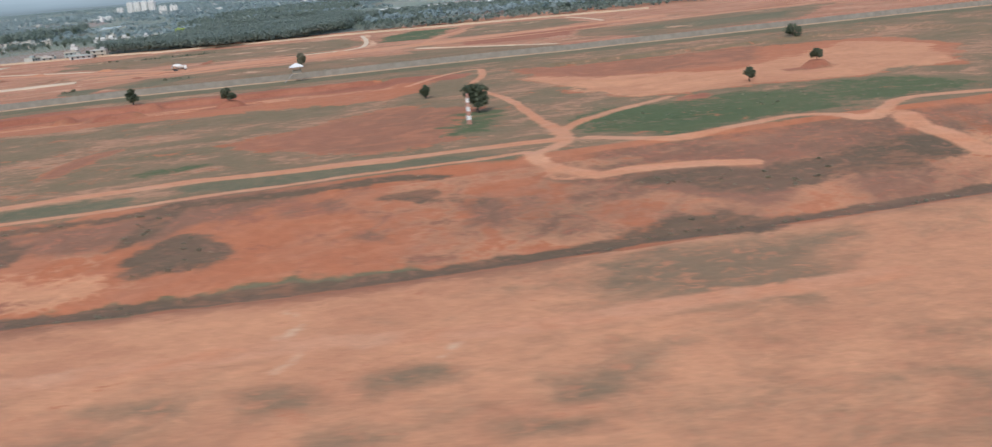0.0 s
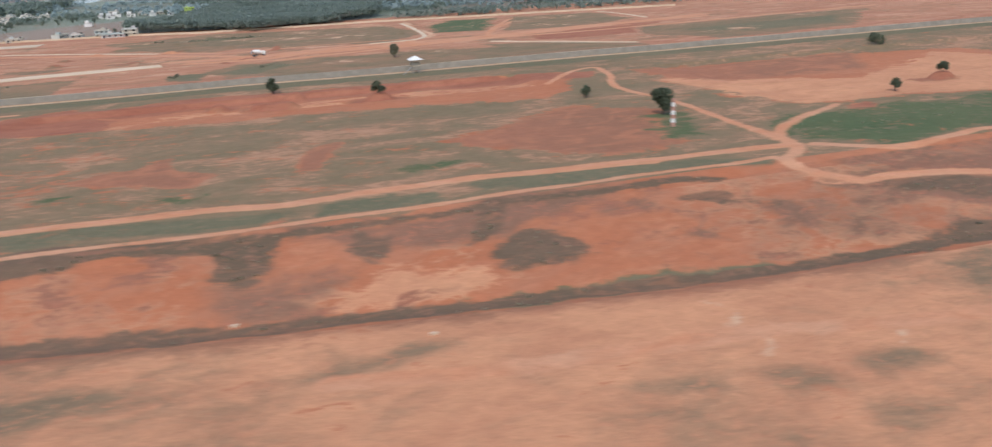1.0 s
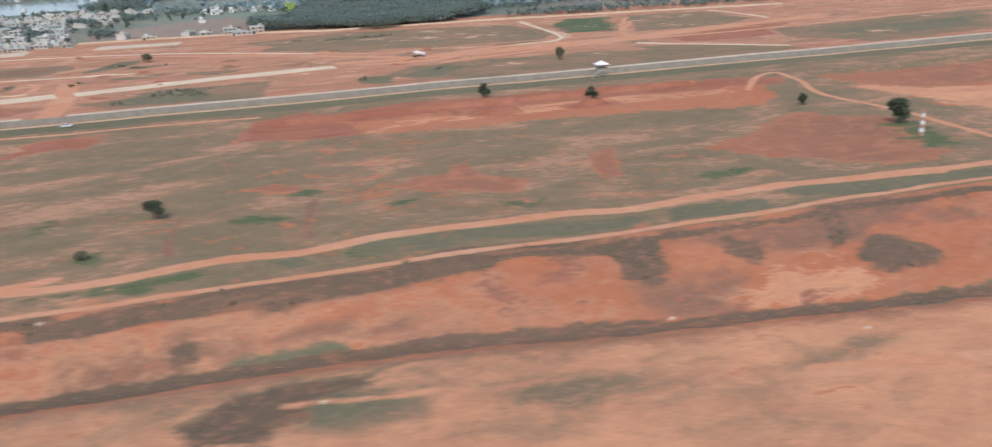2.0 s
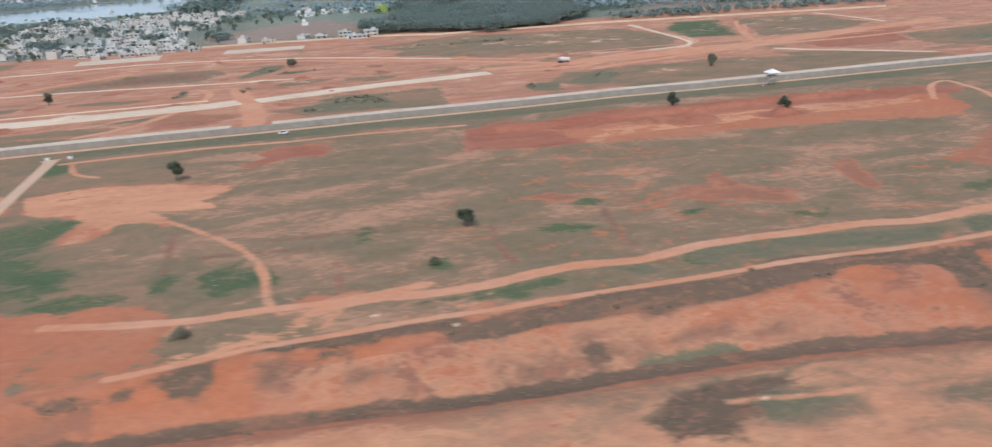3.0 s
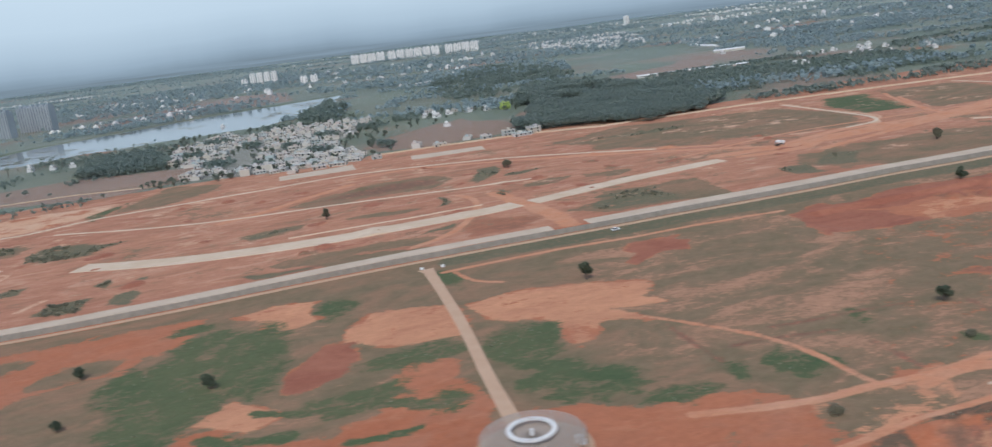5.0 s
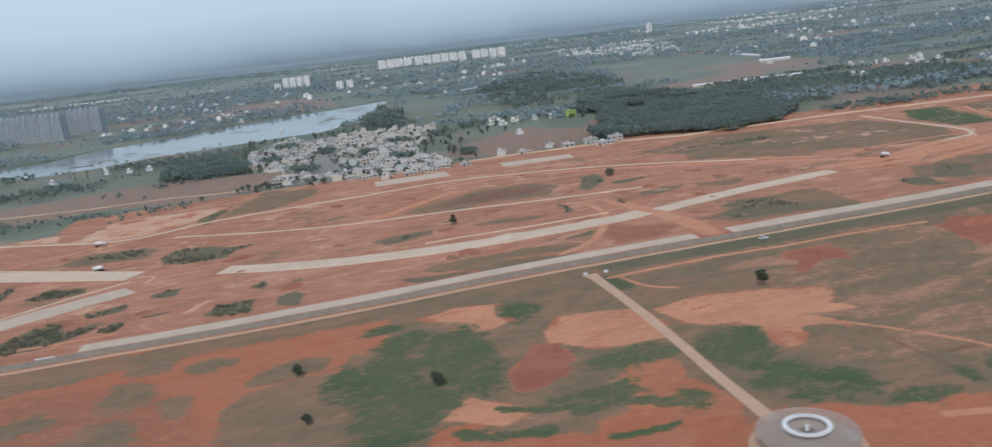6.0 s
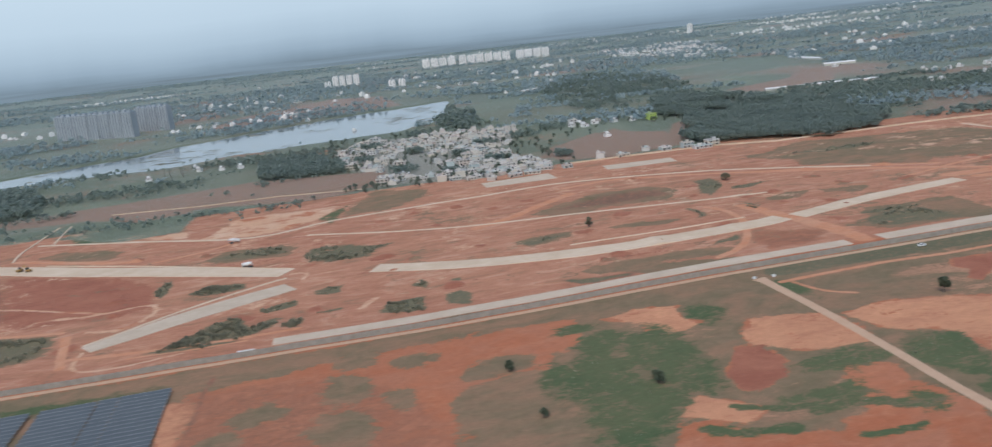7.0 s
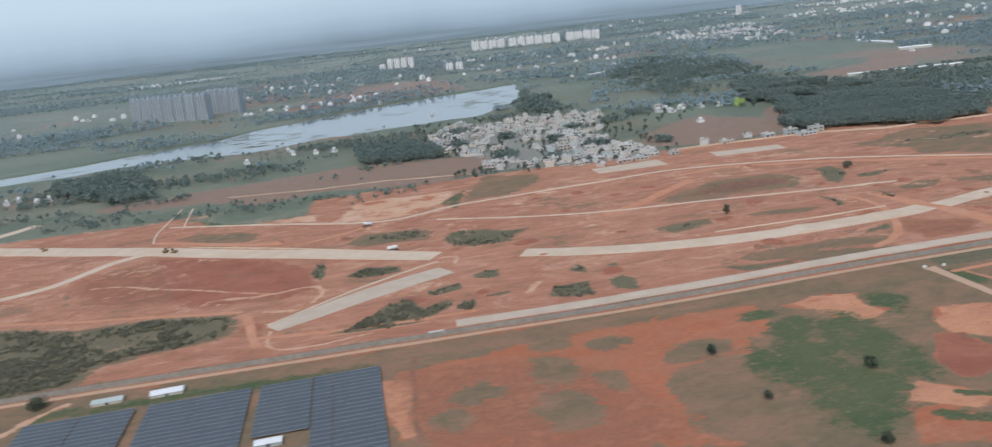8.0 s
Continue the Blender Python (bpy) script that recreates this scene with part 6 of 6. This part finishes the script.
def mast(x, y, h=10.0):
    ob = tagged(new("obstruction_mast"), "slim mast in red and white bands", "mast")
    bands = 7
    for k in range(bands):
        z0, z1 = h * k / bands, h * (k + 1) / bands
        bm = fresh()
        w0 = 0.85 - 0.06 * k
        bmesh.ops.create_cone(bm, cap_ends=True, segments=4, radius1=w0, radius2=w0 - 0.06, depth=z1 - z0, matrix=pose(0, 0, (z0 + z1) / 2, 0, 0, 45))
        part("white_band" if k % 2 else "red_band", bm, WHITE if k % 2 else REDPAINT, ob)
    stand(ob, x, y)


mast(50, 242, 9.0)
for x, gy in ((-349.5, 410.0), (-339.7, 408.0)):
    bm = fresh()
    box(bm, 0, 0, -0.2, 1.5, 0.8, 1.1)
    box(bm, 0, 0, 0.9, 1.7, 1.0, 0.15)
    gp = part("gatepost", bm, WHITE, None)
    tagged(gp, "squat white gatepost where the access road ends", "gatepost", group="gateposts")
    gp.location = (x, gy, ground_z(x, gy))


# ---- vehicles ----
def wheel(parent, x, y, r, w):
    bm = fresh()
    rod(bm, (x, y - w / 2, r), (x, y + w / 2, r), r, r, 14)
    t = part("wheel", bm, DARKTANK, parent)
    bm = fresh()
    rod(bm, (x, y - w / 2 - 0.02, r), (x, y + w / 2 + 0.02, r), r * 0.5, r * 0.5, 10)
    part("rim", bm, STEEL, t)


def mixer_truck(x, y, turn):
    ob = tagged(new("mixer_truck"), "white concrete mixer truck parked on the haul road", "truck", group="site trucks")
    bm = fresh()
    box(bm, 0, 0, 0.9, 8.2, 1.0, 0.35)
    part("chassis", bm, DARKTANK, ob)
    bm = fresh()
    box(bm, 3.4, 0, 0.9, 1.9, 2.4, 2.1)
    bmesh.ops.bevel(bm, geom=bm.edges[:], offset=0.2, segments=2, affect="EDGES")
    cab = part("cab", bm, WHITE, ob)
    bm = fresh()
    box(bm, 4.37, 0, 2.0, 0.06, 2.0, 0.8)
    part("windscreen", bm, WINDOW, cab)
    bm = fresh()
    rod(bm, (2.2, 0, 2.1), (0.6, 0, 2.5), 0.7, 1.35, 14)
    rod(bm, (0.6, 0, 2.5), (-1.4, 0, 2.9), 1.35, 1.25, 14)
    rod(bm, (-1.4, 0, 2.9), (-3.4, 0, 3.4), 1.25, 0.55, 14)
    part("drum", bm, WHITE, ob)
    bm = fresh()
    rod(bm, (-3.5, 0, 3.6), (-4.4, 0, 1.9), 0.45, 0.3, 8)
    part("chute", bm, STEEL, ob)
    for wx in (3.3, -1.6, -2.9):
        for wy in (-1.05, 1.05):
            wheel(ob, wx, wy, 0.55, 0.4)
    stand(ob, x, y, turn)


def car(x, y, turn):
    ob = tagged(new("car"), "white car on the track below the wall", "car")
    bm = fresh()
    box(bm, 0, 0, 0.35, 4.4, 1.8, 0.75)
    bmesh.ops.bevel(bm, geom=bm.edges[:], offset=0.16, segments=2, affect="EDGES")
    part("body", bm, WHITE, ob)
    bm = fresh()
    verts = [(-1.6, -0.8, 1.05), (1.2, -0.8, 1.05), (1.2, 0.8, 1.05), (-1.6, 0.8, 1.05), (-1.2, -0.65, 1.6), (0.5, -0.65, 1.6), (0.5, 0.65, 1.6), (-1.2, 0.65, 1.6)]
    sheet("cabin", verts, [(0, 1, 5, 4), (1, 2, 6, 5), (2, 3, 7, 6), (3, 0, 4, 7)], WINDOW, ob)
    sheet("roof", [(-1.2, -0.65, 1.605), (0.5, -0.65, 1.605), (0.5, 0.65, 1.605), (-1.2, 0.65, 1.605)], [(0, 1, 2, 3)], WHITE, ob)
    for wx in (-1.35, 1.4):
        for wy in (-0.85, 0.85):
            wheel(ob, wx, wy, 0.33, 0.22)
    bm.free()
    stand(ob, x, y, turn)


def excavator(x, y, turn):
    ob = tagged(new("excavator"), "yellow-brown tracked excavator on the concrete strip", "excavator", group="excavators")
    for s in (-1.2, 1.2):
        bm = fresh()
        box(bm, 0, s, 0, 4.2, 0.6, 0.9)
        bmesh.ops.bevel(bm, geom=bm.edges[:], offset=0.25, segments=2, affect="EDGES")
        part("crawler", bm, DARKTANK, ob)
    bm = fresh()
    box(bm, -0.8, 0, 1.0, 3.4, 2.6, 1.2)
    part("body", bm, MACHINE, ob)
    bm = fresh()
    box(bm, 0.5, 0.8, 2.2, 1.5, 1.0, 1.4)
    part("cab", bm, WINDOW, ob)
    bm = fresh()
    rod(bm, (0.9, -0.2, 1.9), (3.8, -0.2, 4.8), 0.3, 0.25, 6)
    part("boom", bm, MACHINE, ob)
    bm = fresh()
    rod(bm, (3.8, -0.2, 4.8), (5.8, -0.2, 2.2), 0.22, 0.18, 6)
    part("arm", bm, MACHINE, ob)
    bm = fresh()
    box(bm, 5.9, -0.2, 1.2, 0.9, 1.1, 1.0, 0, 20)
    part("bucket", bm, DARKTANK, ob)
    stand(ob, x, y, turn)


mixer_truck(-63, 557, 15)
mixer_truck(-615, 618, 145)
mixer_truck(-631, 705, 20)
car(-249, 414, 0)
excavator(-904, 789, 140)
excavator(-790, 716, 40)
excavator(-783, 712, 150)


# ---- far towers and estates ----
def tower_block(w, d, storeys, mat, label, name="apartment_block", group="apartment towers"):
    ob = tagged(new(name), label, "apartments", group=group)
    h = 3.0 * storeys
    bm = fresh()
    box(bm, 0, 0, -2, w, d, h + 2)
    part("wall", bm, mat, ob)
    bays = max(2, int(w / 7))
    for k in range(bays):
        x = -w / 2 + (k + 0.5) * w / bays
        bm = fresh()
        box(bm, x - 1.6, -d / 2 - 0.5, 0, 2.4, 1.2, h - 1.0)
        part("bay", bm, mat, ob)
        bm = fresh()
        for s in range(storeys):
            box(bm, x + 1.3, -d / 2 - 0.03, 3.0 * s + 0.9, 1.7, 0.12, 1.4)
        tagged(part("window_column", bm, WINDOW, ob), kind="stuff")
    for k in range(2):
        bm = fresh()
        box(bm, (-0.25 + 0.5 * k) * w, 0, h, w * 0.22, d * 0.5, 3.6)
        part("lift_head", bm, mat, ob)
    return ob


def row_of(base, places):
    for k, (x, y, turn) in enumerate(places):
        m = pose(x, y, 0, 0, 0, turn)
        if k:
            copy_thing(base, m)
        else:
            base.matrix_world = m


row_of(tower_block(34, 16, 13, CREAM, "white apartment tower on the far plain"),
       [(-40 + 36 * k, 3880 - 18 * k, -10) for k in range(4)] + [(115 + 36 * k, 3800 - 16 * k, -10) for k in range(6)] + [(350 + 36 * k, 3690 - 8 * k, -6) for k in range(4)])
row_of(tower_block(19, 16, 12, CREAM, "white housing block beyond the lake"), [(-470 + 24 * k, 3120 - 10 * k, -12) for k in range(4)])
row_of(tower_block(20, 14, 7, CREAM, "small white housing block beyond the lake"), [(-500, 3090, 10), (-315, 2660, 0), (-285, 2655, 0)])
row_of(tower_block(28, 18, 18, GREYCON, "unfinished grey concrete tower in scaffolding", group="unfinished towers"),
       [(-1105 + 27 * k, 2080 - 20 * k, -30) for k in range(7)] + [(-935 + 26 * k, 2080 - 18 * k, -30) for k in range(3)])
row_of(tower_block(26, 20, 17, CREAM, "tall lone pale tower on the far plain"), [(1560, 4560, 20)])


def villa(w, d, h, label, name="villa", group="far villas"):
    ob = tagged(new(name), label, "house", group=group)
    bm = fresh()
    box(bm, 0, 0, -1, w, d, h + 1)
    part("wall", bm, CREAM, ob)
    bm = fresh()
    box(bm, -w * 0.2, d * 0.1, h, w * 0.5, d * 0.5, 2.8)
    part("upper_room", bm, CREAM, ob)
    bm = fresh()
    box(bm, 0, 0, h, w + 0.8, d + 0.8, 0.3)
    part("roof", bm, ROOFTOP, ob)
    for k in range(2 if w > 13 else 1):
        bm = fresh()
        box(bm, -w / 4 + k * w / 2, -d / 2, h - 2.4, 2.2, 0.2, 1.4)
        part("window", bm, WINDOW, ob)
    return ob


VILLA = villa(14, 11, 6.0, "white two-storey villa in a walled estate")
COTTAGE = villa(9.5, 7, 3.6, "pale low house among far trees", "cottage", "far cottages")
n = 0
while n < 170:
    x, y = rs.uniform(480, 1090), rs.uniform(2320, 3500)
    if not within(np.array([x]), np.array([y]), [(516, 3280), (502, 2738), (540, 2340), (652, 2327), (820, 2742), (1071, 3479), (830, 3450), (665, 3457)])[0]:
        continue
    m = pose(x, y, ground_z(x, y), 0, 0, rs.choice((0, 90, 12, -78)))
    if n:
        copy_thing(VILLA, m)
    else:
        VILLA.matrix_world = m
    n += 1
far = [(429, 1261), (436, 1244), (334, 1104), (324, 1115), (429, 1128), (466, 1152), (511, 1199), (447, 1106), (529, 1179), (471, 1096), (548, 1114), (588, 1147), (513, 1060), (1388, 2599), (2397, 3925), (1777, 2680)]
far += [(3247 + 45 * (k % 14) + 10 * (k % 3), 6114 + 30 * (k % 14) + 60 * (k // 14)) for k in range(42)]
far += [(1757 + 40 * (k % 10), 3740 + 22 * (k % 10) + 55 * (k // 10)) for k in range(20)]
far += [(-1420 + 14 * k, 4080 + 6 * k) for k in range(0, 24, 2)] + [(-217, 1138), (-184, 1140), (-137, 1119), (-205, 1120), (-38, 1266), (-26, 1274), (14, 1158), (-215, 1004), (-514, 1149), (-773, 1163), (-714, 1194),
       (-684, 1177), (-1040, 1085), (-999, 1067), (-943, 1091), (-989, 1072), (-1030, 1095), (-591, 1996), (-571, 1794), (-848, 2581), (431, 1507), (450, 1229), (521, 1229), (480, 1240), (560, 1260), (105, 2182), (-139, 1874), (-72, 1851),
       (-40, 1860), (54, 2381), (-495, 1488), (-595, 1899), (-775, 3834), (-307, 2556), (-660, 1170), (-723, 1229), (-201, 1150), (-160, 1130)]
while len(far) < 165:
    x, y = rs.uniform(-1600, 2400), rs.uniform(1500, 4700)
    if vnoise(np.array([x]), np.array([y]), 420, 44, 2)[0] > 0.56 and lake_depth(np.array([x]), np.array([y]))[0] < 0.01:
        far.append((x, y))
for k, (x, y) in enumerate(far):
    m = pose(x, y, ground_z(x, y), 0, 0, rs.choice((0, 90, 20, -70)))
    if k:
        copy_thing(COTTAGE, m)
    else:
        COTTAGE.matrix_world = m


def distant_town(seed, clusters):
    """Small pale houses on the far plain, too many to count: a body and a roof room each."""
    rs = np.random.RandomState(seed)
    cube = np.array([(x, y, z) for z in (0, 1) for y in (-0.5, 0.5) for x in (-0.5, 0.5)], float)
    sides = np.array([(0, 2, 3, 1), (4, 5, 7, 6), (0, 1, 5, 4), (2, 6, 7, 3), (0, 4, 6, 2), (1, 3, 7, 5)])
    verts, faces = [], []
    for cx, cy, rx, ry, count in clusters:
        for k in range(count):
            x, y = cx + rx * rs.uniform(-1, 1), cy + ry * rs.uniform(-1, 1)
            if lake_depth(np.array([x]), np.array([y]))[0] > 0.01:
                continue
            w, d, h, turn = rs.uniform(8, 17), rs.uniform(7, 12), rs.choice((3.4, 3.4, 6.2, 9.0)), rs.uniform(0, 3.14)
            for sx, sy, sz, z in ((w, d, h + 1, -1.0), (w * 0.45, d * 0.5, 2.4, h)):
                p = cube * (sx, sy, sz)
                faces.append(sides + 8 * len(verts))
                verts.append(np.stack([x + p[:, 0] * math.cos(turn) - p[:, 1] * math.sin(turn), y + p[:, 0] * math.sin(turn) + p[:, 1] * math.cos(turn), z + p[:, 2]], -1))
    ob = bulk("distant_town", np.concatenate(verts), np.concatenate(faces), CREAM)
    tagged(ob, "scattered pale houses of far towns on the plain", "houses", kind="stuff")


distant_town(31, [(2500, 4700, 500, 260, 120), (1700, 3600, 420, 200, 60), (3300, 5600, 700, 300, 150), (1300, 4900, 500, 250, 60), (-950, 2700, 350, 260, 26), (-1400, 4050, 240, 70, 70), (-300, 2500, 450, 260, 34), (200, 3000, 500, 300, 30),
                  (-700, 1960, 160, 60, 14), (900, 1950, 420, 160, 26), (1500, 2500, 500, 250, 40), (-1500, 2300, 400, 300, 16), (600, 5200, 900, 400, 60)])


def long_shed(x0, y0, x1, y1, d, h, label):
    w, turn = math.hypot(x1 - x0, y1 - y0), math.degrees(math.atan2(y1 - y0, x1 - x0))
    shed((x0 + x1) / 2, (y0 + y1) / 2, w, d, h, turn, WHITE, label)


POLY = "long white-roofed farm shed among dark fields"
long_shed(143, 1262, 178, 1252, 9, 3, POLY)
long_shed(190, 1250, 240, 1238, 9, 3, POLY)
long_shed(246, 1236, 312, 1218, 9, 3, POLY)
long_shed(555, 1872, 542, 1725, 12, 3, POLY)
long_shed(440, 1560, 500, 1545, 12, 4, POLY)
long_shed(-110, 1850, -40, 1875, 8, 3, POLY)
long_shed(1290, 3560, 1360, 3600, 20, 6, POLY)

lime = house("house", 11, 10, 3, "lime-green painted three-storey house among trees", 8, LIMEWASH)
lime.matrix_world = pose(-116, 1104, ground_z(-116, 1104), 0, 0, 10)


# ---- site edge walls ----
def low_wall(pts, h, mat, label):
    for (ax, ay), (bx, by) in zip(pts, pts[1:]):
        bm = fresh()
        length = math.hypot(bx - ax, by - ay)
        k = max(1, int(length / 25))
        for i in range(k):
            x, y = ax + (bx - ax) * (i + 0.5) / k, ay + (by - ay) * (i + 0.5) / k
            box(bm, x, y, ground_z(x, y) - 0.3, length / k, 0.4, h + 0.3, math.degrees(math.atan2(by - ay, bx - ax)))
        w = part("wall_site", bm, mat, None)
        tagged(w, label, "wall", kind="structure")


low_wall([(-315, 847), (-163, 834), (-103, 806), (-20, 800), (39, 796), (161, 775), (330, 740)], 1.6, CONCRETE, "low pale boundary wall below the village road")
low_wall([(-769, 929), (-677, 905), (-599, 899), (-520, 872)], 0.8, CONCRETE, "low pale weathered field wall")
low_wall([(-608, wall_y(-608) + 1.2), (-600, wall_y(-600) + 1.2)], 3.0, WHITE, "short white stretch of wall")

# ---- culvert blocks on the bank and ditch ----
for x, y, s in ((-214.9, 187.5, 1.2), (-231.9, 198.2, 1.6), (-87.9, 156.2, 1.2), (-55.0, 136.4, 1), (-161.6, 145.6, 1)):
    bm = fresh()
    box(bm, 0, 0, -0.2, 1.0 * s, 0.5, 0.5, 12)
    box(bm, 0, 0, 0.3, 1.2 * s, 0.6, 0.12, 12)
    block = part("concrete_block", bm, CONCRETE, None)
    tagged(block, "short pale concrete culvert head beside the ditch", "concrete block", group="culvert heads")
    block.location = (x, y, ground_z(x, y))

# ---- layout units to metres: everything shrunk to under half size ----
for ob in list(scene.objects):
    if ob.parent is None and ob.type not in ("CAMERA", "LIGHT"):
        ob.matrix_world = Matrix.Scale(UNIT, 4) @ ob.matrix_basis
